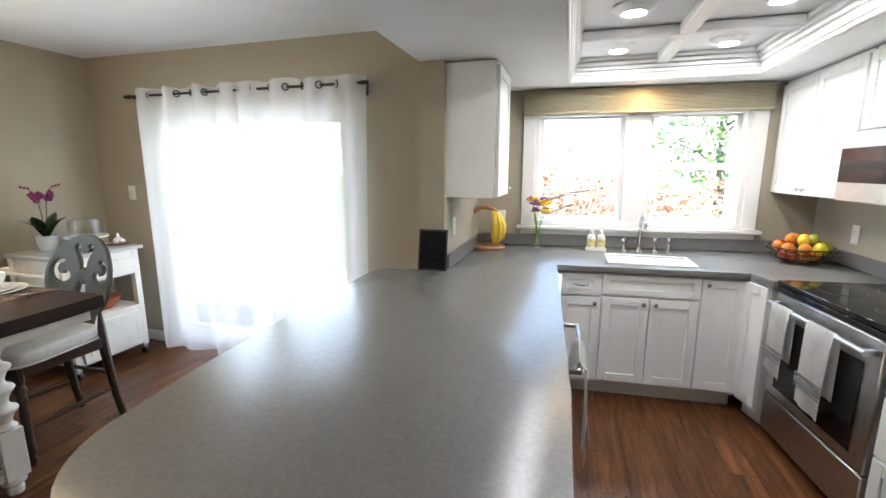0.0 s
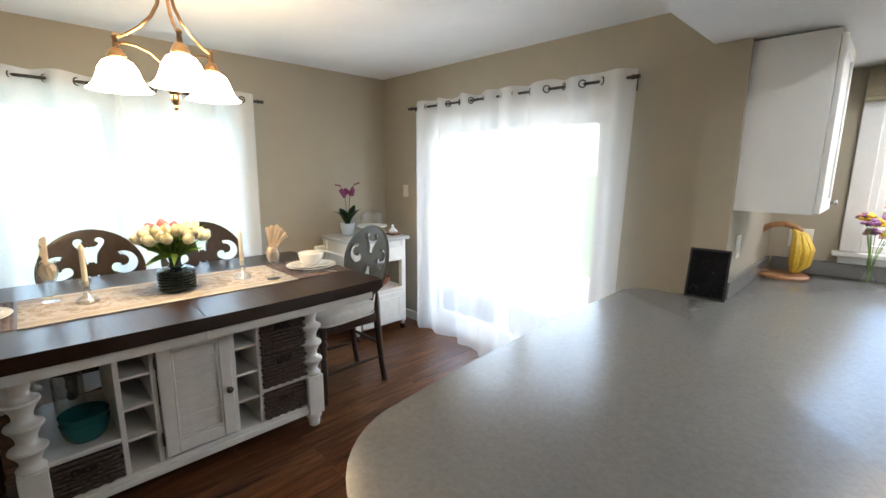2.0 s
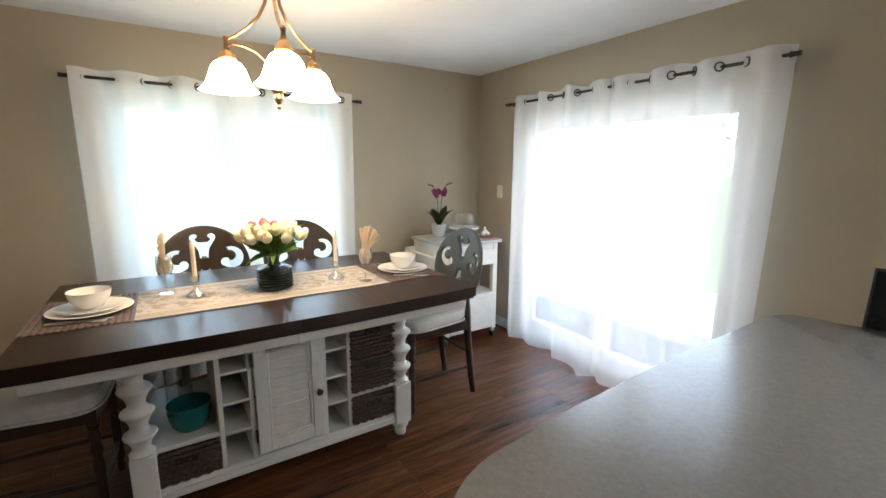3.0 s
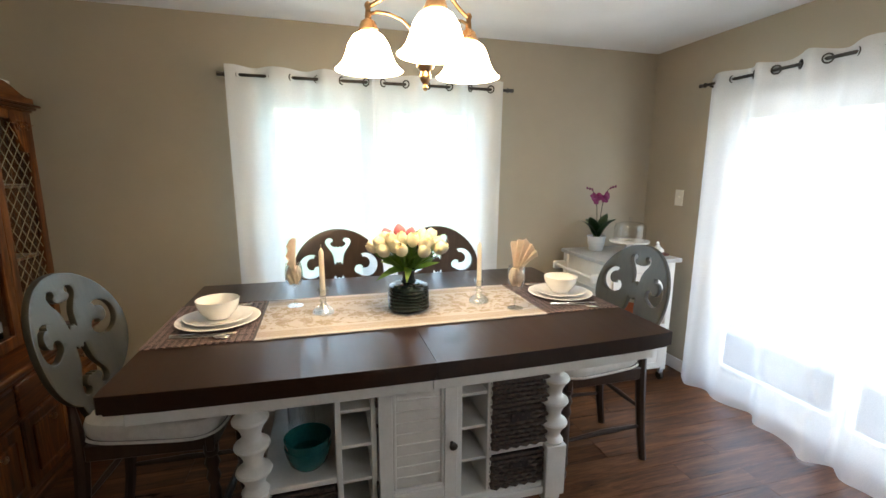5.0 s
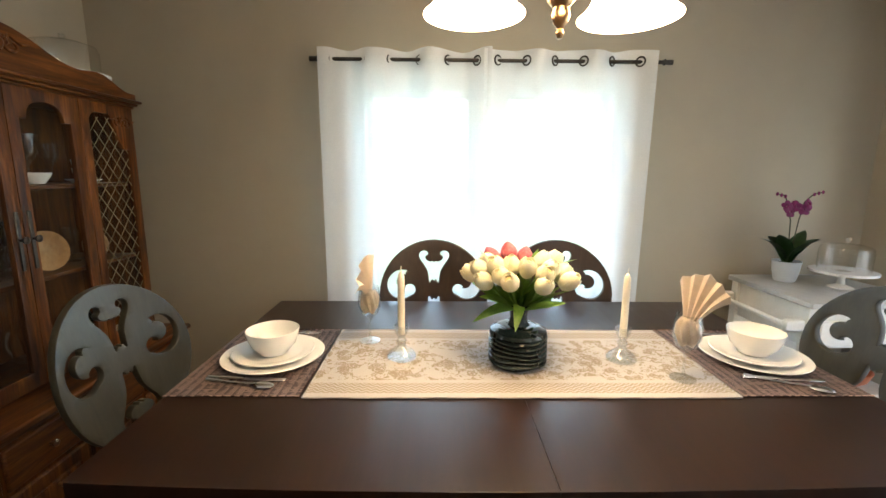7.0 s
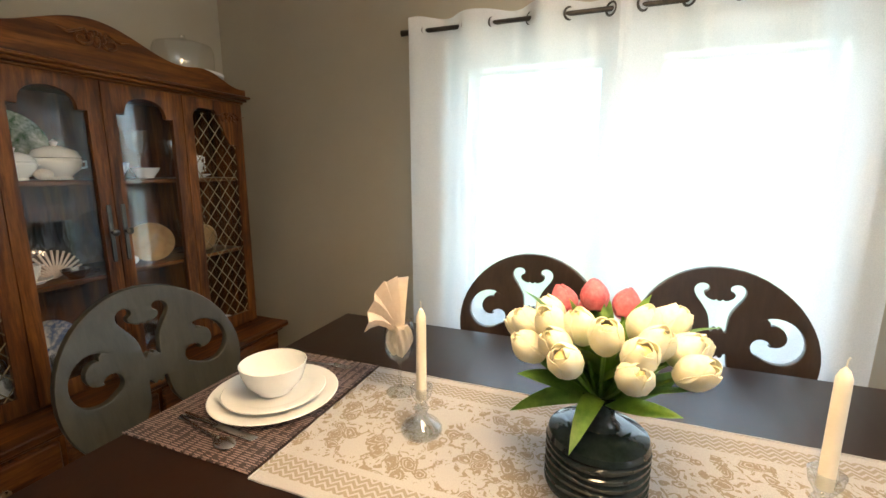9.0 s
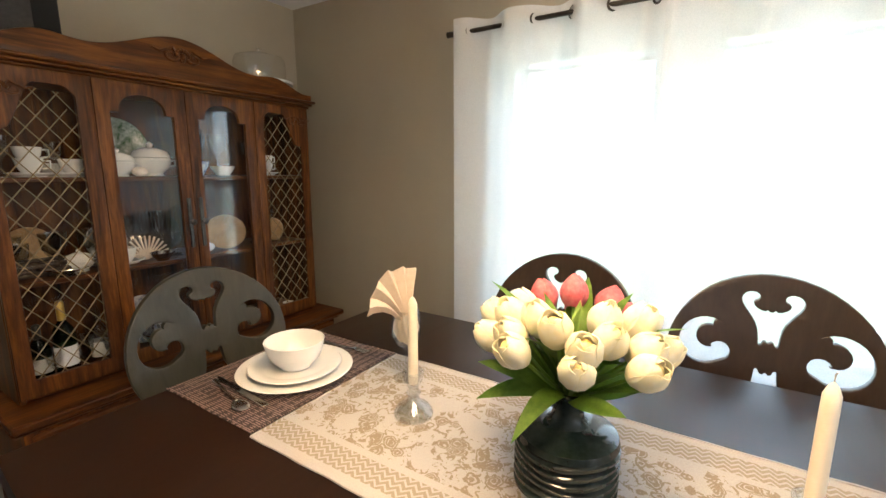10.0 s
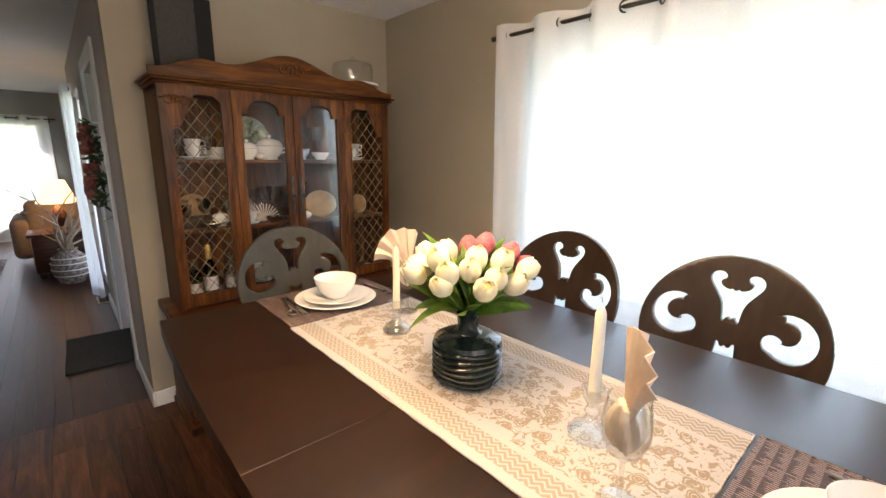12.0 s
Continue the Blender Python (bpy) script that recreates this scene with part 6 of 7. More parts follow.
def teacup(label, x, d, z, saucer):
    ob = thing("teacup", label, "cup", *at_cabinet(x, d, z))
    z0 = 0.0
    if saucer:
        part("saucer", plate(0.07, 0.012, 0.01), M_CHINA, ob)
        z0 = 0.008
    part("cup", lathe([(0.0, z0), (0.022, z0), (0.024, z0 + 0.006), (0.036, z0 + 0.03), (0.042, z0 + 0.058), (0.040, z0 + 0.058), (0.033, z0 + 0.03), (0, z0 + 0.01)], 24), M_CHINA, ob)
    part("handle", tube([(-0.038, 0, z0 + 0.05), (-0.060, 0, z0 + 0.05), (-0.060, 0, z0 + 0.025), (-0.034, 0, z0 + 0.02)], 0.004, 8), M_CHINA, ob)
    return ob


def goblet(label, x, d, z, s=1.0):
    return solid("goblet", lathe([(0.0, 0.0), (0.03 * s, 0.0), (0.03 * s, 0.003), (0.005 * s, 0.01), (0.005 * s, 0.06 * s), (0.012 * s, 0.07 * s), (0.03 * s, 0.10 * s), (0.036 * s, 0.16 * s), (0.0345 * s, 0.16 * s), (0.028 * s, 0.10 * s), (0, 0.075 * s)], 20), M_CLEAR, label, "glass", *at_cabinet(x, d, z), 0, "crystal in the cabinet")


def standing_plate(label, x, d, z, r, material, squash=1.0, tilt=12):
    bm = plate(r, 0.014, 0.01)
    for v in bm.verts:
        v.co.x *= squash
    ob = new("display_plate", finish("display_plate", bm, material))
    px, py_, pz = at_cabinet(x, d, z)
    ob.matrix_basis = pose(px, py_, pz + r * math.cos(radians(tilt)) + 0.002, -90 + tilt)
    return tagged(ob, label, "plate")


def bottle(label, x, d, z, h, r, material, neck):
    ob = thing("bottle", label, "bottle", *at_cabinet(x, d, z))
    part("body", lathe([(0.0, 0.0), (r, 0.0), (r, h * 0.55), (r * 0.85, h * 0.64), (r * 0.36, h * 0.74), (r * 0.34, h * 0.9), (0, h * 0.9)], 18), material, ob)
    part("neck_foil", lathe([(r * 0.37, h * 0.75), (r * 0.37, h * 0.98), (r * 0.3, h), (0, h)], 14), neck, ob)
    part("paper_label", lathe([(r + 0.0008, h * 0.16), (r + 0.0008, h * 0.42)], 18), M_CHINA, ob)
    return ob


# the bay beside the hall
teacup("stack of white teacups on a saucer", 0.50, 0.06, S2, True)
teacup("white teacup stacked on another", 0.50, 0.06, S2 + 0.048, False)
goblet("cut crystal goblet in the china cabinet", 0.425, 0.05, S2, 0.8)
teacup("low white cup in the china cabinet", 0.38, 0.07, S2, True)
goblet("cut crystal goblet in the china cabinet", 0.56, 0.0, S2, 0.9)
standing_plate("amber stoneware plate standing in the cabinet", 0.50, -0.09, S1, 0.085, M_AMBER)
goblet("cut crystal goblet in the china cabinet", 0.48, 0.08, S1, 1.0)
goblet("cut crystal goblet in the china cabinet", 0.565, 0.06, S1, 0.8)
bkt = basket("low tan basket in the china cabinet", HX + 0.50, HY + 0.02, S1, 0.12, 0.2, 0.045)
tureen("small white sugar pot in the cabinet", 0.40, 0.07, S1, 0.55)
bottle("wine bottle with gold foil in the cabinet", 0.485, 0.08, S0, 0.30, 0.036, M_BOTTLE, M_GOLD)
bottle("dark bottle in the china cabinet", 0.555, 0.05, S0, 0.22, 0.034, M_BOTTLE, M_ROD)
bottle("clear decanter bottle in the cabinet", 0.37, 0.06, S0, 0.24, 0.032, M_CLEAR, M_CLEAR)
goblet("cut crystal goblet in the china cabinet", 0.43, 0.10, S0, 0.75)
goblet("cut crystal goblet in the china cabinet", 0.35, 0.11, S0, 0.75)
for gx, gd, gs in ((0.53, 0.10, 0.75), (0.565, 0.06, 0.7), (0.40, 0.02, 0.9), (0.46, -0.02, 0.8)):
    goblet("cut crystal goblet in the china cabinet", gx, gd, S0, gs)
for gx, gd, gs in ((0.35, 0.02, 1.0), (0.43, -0.03, 0.95), (0.565, -0.03, 0.9)):
    goblet("cut crystal goblet in the china cabinet", gx, gd, S1, gs)
solid("silver_dish", lathe([(0, 0), (0.03, 0), (0.02, 0.008), (0.06, 0.024), (0.075, 0.03), (0.074, 0.033), (0.05, 0.022), (0, 0.014)], 28), M_SILVER, "tarnished silver dish on the middle shelf", "dish", *at_cabinet(0.455, 0.115, S1))
solid("milk_bowl", lathe([(0, 0), (0.03, 0), (0.032, 0.005), (0.055, 0.03), (0.066, 0.05), (0.063, 0.05), (0.05, 0.03), (0, 0.008)], 28), M_CHINA, "low white china bowl on the upper shelf", "bowl", *at_cabinet(0.40, -0.03, S2))
for gx, gd, gs in ((0.20, 0.08, 0.75), (0.14, 0.09, 0.7), (0.09, 0.06, 0.8), (-0.10, 0.08, 0.8), (-0.17, 0.07, 0.75)):
    goblet("cut crystal goblet in the china cabinet", gx, gd, S0, gs)
# left glazed door
standing_plate("large platter with a green reflection painted into its colour", 0.165, -0.09, S2, 0.125, M_GREEN_REFL, 1.0, 10)
tureen("white lidded tureen on the upper shelf", 0.225, 0.06, S2, 0.72)
tureen("larger white lidded tureen on the upper shelf", 0.085, 0.03, S2, 0.92)
solid("shell", ball(0, 0, 0.02, 0.03, 0.02, 0.02), M_SHELL, "pink seashell on the upper shelf", "shell", *at_cabinet(0.165, 0.10, S2))
standing_plate("clear glass plate standing in the cabinet", 0.225, -0.06, S1, 0.10, M_CLEAR)
standing_plate("white plate standing in the cabinet", 0.25, -0.09, S1, 0.08, M_CHINA)
teacup("white teacup on the middle shelf", 0.235, 0.05, S1, True)
fan = bmesh.new()
for k in range(13):
    a = radians(-75 + 12.5 * k)
    tube([(0, 0, 0.004), (0.05 * math.sin(a), 0.004, 0.05 * math.cos(a) + 0.01), (0.095 * math.sin(a), 0.0, 0.095 * math.cos(a) + 0.012)], 0.004, 6, fan)
solid("shell_fan", fan, M_SHELL, "ribbed pale shell fan on the shelf", "shell", *at_cabinet(0.155, 0.05, S1))
goblet("tall crystal glass on the middle shelf", 0.07, 0.02, S1, 1.3)
goblet("tall crystal glass on the middle shelf", 0.115, -0.03, S1, 1.3)
standing_plate("dark stained wooden plate standing in the cabinet", 0.045, -0.09, S1, 0.10, M_CHAIR)
solid("small_dish", lathe([(0, 0), (0.02, 0), (0.04, 0.02), (0.038, 0.021), (0, 0.005)], 20), M_CLEAR, "small glass dish on the shelf", "dish", *at_cabinet(0.075, 0.10, S1))
for gx, gd, gs in ((0.265, -0.02, 1.05), (0.19, -0.045, 1.2), (0.03, 0.06, 0.7)):
    goblet("cut crystal goblet in the china cabinet", gx, gd, S1, gs)
solid("napkin_ring_bowl", lathe([(0, 0), (0.024, 0), (0.026, 0.006), (0.045, 0.03), (0.048, 0.036), (0.045, 0.036), (0.03, 0.012), (0, 0.008)], 24), M_SILVER, "small silver bowl on the middle shelf", "bowl", *at_cabinet(0.12, 0.115, S1))
standing_plate("clear glass plate standing in the cabinet", -0.10, -0.09, S1, 0.115, M_CLEAR)
# right glazed door
goblet("cut crystal goblet in the china cabinet", -0.10, 0.03, S2, 1.35)
goblet("cut crystal goblet in the china cabinet", -0.21, 0.05, S2, 1.25)
goblet("cut crystal goblet in the china cabinet", -0.16, -0.05, S2, 1.25)
solid("patterned_bowl", lathe([(0, 0), (0.03, 0), (0.032, 0.005), (0.055, 0.045), (0.06, 0.065), (0.057, 0.065), (0.05, 0.045), (0, 0.008)], 28), M_BLUE, "blue and white patterned china bowl", "bowl", *at_cabinet(-0.085, 0.07, S2))
solid("cream_bowl", lathe([(0, 0), (0.03, 0), (0.032, 0.005), (0.05, 0.03), (0.056, 0.045), (0.053, 0.045), (0.046, 0.03), (0, 0.008)], 28), M_CHINA, "small cream china bowl", "bowl", *at_cabinet(-0.225, 0.06, S2))
standing_plate("oval tan embossed plaque standing in the cabinet", -0.195, 0.075, S1, 0.085, M_AMBER, 1.28)
goblet("tall crystal glass on the middle shelf", -0.10, 0.0, S1, 1.4)
goblet("tall crystal glass on the middle shelf", -0.145, -0.06, S1, 1.4)
solid("shell", ball(0, 0, 0.025, 0.045, 0.03, 0.025), M_CHINA, "white seashell on the middle shelf", "shell", *at_cabinet(-0.085, 0.09, S1))
standing_plate("glass plate standing on the bottom shelf", -0.15, -0.03, S0, 0.10, M_CLEAR)
standing_plate("white plate standing on the bottom shelf", 0.16, -0.05, S0, 0.11, M_BLUE)
# the bay beside the window wall
teacup("white teacup on a saucer in the cabinet", -0.46, 0.07, S2, True)
teacup("white teacup stacked on another", -0.46, 0.07, S2 + 0.046, False)
goblet("cut crystal goblet in the china cabinet", -0.42, -0.04, S2, 1.1)
dcn = thing("decanter", "round cut-glass jar with a stopper", "decanter", *at_cabinet(-0.49, 0.06, S1))
part("jar", ball(0, 0, 0.065, 0.058, 0.05, 0.065, 20, 12), M_AMBER, dcn)
part("stopper", lathe([(0.012, 0.128), (0.014, 0.145), (0.024, 0.16), (0.02, 0.178), (0, 0.184)], 14), M_CLEAR, dcn)
goblet("cut crystal goblet in the china cabinet", -0.40, 0.02, S1, 1.0)
goblet("small crystal glass on the bottom shelf", -0.46, 0.09, S0, 0.6)
bottle("slim green glass bottle on the bottom shelf", -0.43, 0.03, S0, 0.2, 0.022, M_BOTTLE, M_BOTTLE)
solid("small_dish", lathe([(0, 0), (0.02, 0), (0.034, 0.03), (0.032, 0.031), (0, 0.005)], 20), M_CHINA, "small white dish on the bottom shelf", "dish", *at_cabinet(-0.54, 0.09, S0))

# ---- on the kitchen counter ----
KT = CZ + 0.001
sk = thing("sink", "white undermount kitchen sink", "sink", (SX0 + SX1) / 2, (SY0 + SY1) / 2, CZ)
hw, hd_ = (SX1 - SX0) / 2, (SY1 - SY0) / 2
part("basin", boxes([(-hw, -hw + 0.014, -hd_, hd_, -0.2, -0.004), (hw - 0.014, hw, -hd_, hd_, -0.2, -0.004), (-hw + 0.014, hw - 0.014, -hd_, -hd_ + 0.014, -0.2, -0.004), (-hw + 0.014, hw - 0.014, hd_ - 0.014, hd_, -0.2, -0.004), (-hw, hw, -hd_, hd_, -0.215, -0.2)], 0.002), M_CHINA, sk)
part("rim", boxes([(-hw - 0.012, -hw + 0.012, -hd_ - 0.012, hd_ + 0.012, 0.001, 0.008), (hw - 0.012, hw + 0.012, -hd_ - 0.012, hd_ + 0.012, 0.001, 0.008), (-hw + 0.012, hw - 0.012, -hd_ - 0.012, -hd_ + 0.012, 0.001, 0.008), (-hw + 0.012, hw - 0.012, hd_ - 0.012, hd_ + 0.012, 0.001, 0.008)], 0.003), M_CHINA, sk)
part("drain", lathe([(0, -0.198), (0.04, -0.198), (0.042, -0.195), (0.03, -0.196), (0, -0.197)], 20, (0, 0.03, 0)), M_STEEL, sk)
FY = 3.56
fc = thing("faucet", "brushed nickel gooseneck faucet with a side lever", "faucet", 0.39, FY, KT)
part("base", lathe([(0, 0), (0.027, 0), (0.025, 0.012), (0.016, 0.03), (0.014, 0.06), (0, 0.06)], 20), M_PULL, fc)
part("spout", tube([(0, 0, 0.05), (0, 0, 0.22), (0.003, -0.02, 0.265), (0.006, -0.06, 0.285), (0.008, -0.10, 0.27), (0.01, -0.125, 0.22)], 0.011, 12), M_PULL, fc)
part("spray_head", tube([(0.01, -0.122, 0.228), (0.011, -0.13, 0.19)], 0.015, 12), M_PULL, fc)
for nm, lb, x, hh in (("soap_pump", "nickel counter soap pump beside the faucet", 0.285, 0.10), ("side_spray", "nickel side handle beside the faucet", 0.50, 0.115), ("filter_tap", "small nickel filtered-water tap", 0.592, 0.12)):
    o = thing(nm, lb, "tap", x, FY, KT)
    part("base", lathe([(0, 0), (0.024, 0), (0.022, 0.012), (0.013, 0.026), (0.013, hh * 0.7), (0.018, hh * 0.75), (0.017, hh), (0, hh)], 16), M_PULL, o)
    part("spout", tube([(0, 0, hh * 0.92), (-0.01, -0.03, hh), (-0.015, -0.06, hh * 0.9)], 0.009, 8), M_PULL, o)
tray = thing("soap_tray", "white tray beside the sink", "tray", 0.085, 3.565, KT)
part("tray", boxes([(-0.075, 0.075, -0.04, 0.04, 0, 0.006), (-0.075, 0.075, -0.04, -0.036, 0.006, 0.018), (-0.075, 0.075, 0.036, 0.04, 0.006, 0.018), (-0.075, -0.071, -0.036, 0.036, 0.006, 0.018), (0.071, 0.075, -0.036, 0.036, 0.006, 0.018)], 0.001), M_CHINA, tray)
M_YEL = surf("yellow_print", (0.5, 0.36, 0.03), (0.72, 0.66, 0.40), 40, 0.5, spread=0.1)
for x in (-0.035, 0.035):
    so = thing("soap_bottle", "white soap bottle with a yellow printed label", "bottle", 0.085 + x, 3.565, KT + 0.007, 0, "soap bottles")
    part("body", lathe([(0, 0), (0.03, 0), (0.032, 0.006), (0.032, 0.09), (0.026, 0.108), (0.012, 0.115), (0.012, 0.125), (0, 0.125)], 20), M_CHINA, so)
    part("paper_label", lathe([(0.0325, 0.025), (0.0325, 0.08)], 20), M_YEL, so, "yellow printed label")
    part("cap", lathe([(0, 0.126), (0.013, 0.126), (0.013, 0.145), (0, 0.15)], 14), M_CHINA, so)
fv = solid("bud_vase", lathe([(0, 0), (0.03, 0), (0.038, 0.02), (0.036, 0.045), (0.016, 0.08), (0.014, 0.12), (0.02, 0.145), (0.018, 0.145), (0.0125, 0.12), (0.0145, 0.08), (0.033, 0.045), (0.034, 0.02), (0, 0.006)], 24), M_CLEAR, "clear glass bud vase on the counter", "vase", -0.355, 3.49, KT)
bq = thing("bouquet", "yellow and lilac flowers in a glass vase", "flowers", -0.355, 3.49, KT + 0.02)
rngf = random.Random(11)
M_FY, M_FP = surf("yellow_bloom", (0.62, 0.36, 0.005), (0.78, 0.52, 0.01), 30, 0.6), surf("lilac_bloom", (0.20, 0.06, 0.20), (0.42, 0.18, 0.36), 30, 0.6)
for k in range(8):
    a, t_ = rngf.uniform(0, 6.28), rngf.uniform(0.02, 0.07)
    h = rngf.uniform(0.27, 0.37)
    e = (t_ * math.cos(a), t_ * math.sin(a), h)
    part("stem", tube([(0, 0, 0.0), (e[0] * 0.3, e[1] * 0.3, h * 0.5), e], 0.002, 5), M_STEM, bq)
    bm = bmesh.new()
    for q in range(14):
        u, v_ = rngf.uniform(0, 6.28), rngf.uniform(-0.4, 1.2)
        ball(e[0] + 0.030 * math.cos(u) * math.cos(v_), e[1] + 0.030 * math.sin(u) * math.cos(v_), e[2] + 0.024 * math.sin(v_), 0.015, 0.015, 0.010, 7, 5, bm)
    part("flower", bm, M_FY if k % 2 == 0 else M_FP, bq)
M_HOLD = wood("bent_wood", (0.20, 0.09, 0.035), (0.32, 0.15, 0.06), (0.42, 0.22, 0.10), "z")
bh = thing("banana_holder", "bent wooden ring holder on a round base", "fruit stand", -0.735, 3.45, KT)
bh.matrix_basis = pose(-0.735, 3.45, KT) @ Matrix.Scale(1.28, 4)
part("base", lathe([(0, 0), (0.105, 0), (0.108, 0.008), (0.10, 0.016), (0, 0.016)], 32), M_HOLD, bh)
arcp = [(-0.02 + 0.125 * math.cos(radians(a)) * 0.9, 0.0, 0.125 + 0.125 * math.sin(radians(a))) for a in range(258, 38, -14)]
part("ring", tube(arcp, 0.014, 10), M_HOLD, bh)
M_BAN = surf("banana_skin", (0.50, 0.30, 0.02), (0.68, 0.47, 0.04), 14, 0.5, bump=0.1)
bn = thing("bananas", "bunch of yellow bananas on a wooden holder", "bananas", -0.735, 3.44, KT + 0.017)
bn.matrix_basis = pose(-0.705, 3.45, KT + 0.0215) @ Matrix.Scale(1.28, 4)
for k in range(6):
    a = radians(-75 + 30 * k)
    part("banana", tube([(0.0, 0.0, 0.215), (0.03 * math.cos(a) + 0.012, 0.03 * math.sin(a), 0.185), (0.055 * math.cos(a) + 0.012, 0.055 * math.sin(a), 0.12), (0.05 * math.cos(a) + 0.012, 0.05 * math.sin(a), 0.055), (0.022 * math.cos(a) + 0.012, 0.022 * math.sin(a), 0.012)], 0.018, 8, radii=[0.007, 0.018, 0.024, 0.021, 0.007]), M_BAN, bn)
tb_ = thing("tablet", "black tablet leaning on a clear stand", "tablet", -0.905, 2.535, KT, 6)
part("stand", boxes([(-0.06, 0.06, -0.05, 0.09, 0.0, 0.006), (-0.06, 0.06, -0.055, -0.047, 0.006, 0.02)], 0.002), M_CLEAR, tb_, "clear acrylic stand")
sl = part("slate", box(-0.088, 0.088, -0.004, 0.004, 0.0, 0.25, 0.003), surf("tablet_shell", (0.01, 0.01, 0.012), (0.02, 0.02, 0.022), 6, 0.3), tb_)
sl.matrix_basis = pose(0, -0.04, 0.012, -14)
part("screen", box(-0.078, 0.078, -0.0055, -0.0045, 0.012, 0.238), M_BLACKGLASS, sl)
fb = thing("fruit_basket", "round black wire basket on the counter", "basket", 1.37, 3.48, KT)
rngb = random.Random(2)
for z, r in ((0.006, 0.10), (0.035, 0.145), (0.07, 0.175), (0.105, 0.19)):
    part("wire_ring", tube([(r * math.cos(2 * math.pi * k / 32), r * math.sin(2 * math.pi * k / 32), z) for k in range(33)], 0.004, 6), M_ROD, fb)
for k in range(24):
    a = 2 * math.pi * k / 24
    part("wire", tube([(r * math.cos(a), r * math.sin(a), z) for z, r in ((0.006, 0.02), (0.006, 0.10), (0.035, 0.145), (0.07, 0.175), (0.105, 0.19))], 0.0025, 5), M_ROD, fb)
fruits = [("orange", surf("orange_peel", (0.55, 0.15, 0.008), (0.68, 0.23, 0.015), 60, 0.45, bump=0.2)), ("apple", surf("red_apple_skin", (0.32, 0.02, 0.012), (0.50, 0.10, 0.03), 10, 0.25)), ("lemon", surf("lemon_peel", (0.70, 0.48, 0.02), (0.80, 0.60, 0.05), 60, 0.4, bump=0.2)), ("pear", surf("green_pear_skin", (0.22, 0.26, 0.02), (0.34, 0.36, 0.04), 14, 0.4))]
for k in range(22):
    lay = 0 if k < 8 else 1 if k < 17 else 2
    n0, nn = ((0, 8), (8, 9), (17, 5))[lay]
    a = 2 * math.pi * (k - n0) / nn + lay
    r = (0.085, 0.125, 0.06)[lay]
    nm, mt = fruits[(0, 1, 0, 2, 1, 0, 3, 1)[(k * 3 + lay) % 8]]
    s = 0.036 + rngb.uniform(-0.003, 0.003)
    solid(nm, ball(0, 0, 0, s, s, s * (1.2 if nm in ("pear", "lemon") else 0.95), 16, 10), mt, {"orange": "bright orange piled in a wire basket", "apple": "red apple piled in a wire basket", "lemon": "yellow lemon piled in a wire basket", "pear": "green pear piled in a wire basket"}[nm], "fruit", 1.37 + r * math.cos(a), 3.48 + r * math.sin(a), KT + (0.048, 0.105, 0.155)[lay], 0, "fruit in the basket")


def hung_towel(label, x, y, z, rz, w, drop, seed, out_=0.016):
    """A folded cloth over a bar along local x; it hangs on the -y side with soft folds."""
    rng = random.Random(seed)
    ph = rng.uniform(0, 6)
    M = M_TOWEL
    ob = thing("dish_towel", label, "towel", x, y, z, rz, "dish towels")
    bm = bmesh.new()
    n, prof = 10, [(out_, -drop * 0.75), (out_, -0.05), (out_ * 0.8, 0.006), (0, out_ + 0.003), (-out_ * 0.8, 0.006), (-out_ - 0.002, -0.05), (-out_ - 0.004, -drop * 0.3), (-out_ - 0.006, -drop * 0.6), (-out_ - 0.006, -drop * 0.8), (-out_ - 0.006, -drop)]
    grid = [[bm.verts.new((w * (i / n - 0.5) * (1 - 0.06 * k / 9), yy + (0.006 * math.sin(9 * i / n + ph) * k / 9 if k > 4 else 0), zz + 0.006 * math.sin(4 * i / n + ph) * (k == 9))) for i in range(n + 1)] for k, (yy, zz) in enumerate(prof)]
    for a, b in zip(grid, grid[1:]):
        for i in range(n):
            bm.faces.new((a[i], a[i + 1], b[i + 1], b[i]))
    bmesh.ops.solidify(bm, geom=bm.faces[:], thickness=0.004)
    part("cloth", bm, M, ob, smooth=80)
    for z0, z1 in ((0.60, 0.64), (0.66, 0.74), (0.76, 0.775)):
        part("stripe", boxes([(-w * 0.475, w * 0.475, -out_ - 0.0145, -out_ - 0.013, -drop * z1, -drop * z0)]), M_STRIPE, ob, "dark grey woven stripe")
    return ob


M_TOWEL = surf("white_cotton", (0.66, 0.65, 0.63), (0.78, 0.77, 0.75), 40, 0.95, bump=0.5, fine=500)
M_STRIPE = surf("grey_stripe", (0.14, 0.14, 0.15), (0.22, 0.22, 0.23), 60, 0.95, bump=0.3)
RANGE = pose(XC + 0.022, 2.848, 0, 0, 0, -84.5)
for along, wide, drop in ((0.165, 0.17, 0.36), (0.475, 0.20, 0.40)):
    at_bar = RANGE @ Vector((along, -0.058, 0.80))
    hung_towel("white dish towel with grey stripes on the oven handle", at_bar.x, at_bar.y, at_bar.z, -84.5, wide, drop, int(along * 10))
hung_towel("white dish towel hung on the dishwasher handle", -0.065, 1.79, 0.79, 90, 0.26, 0.42, 3, 0.032)

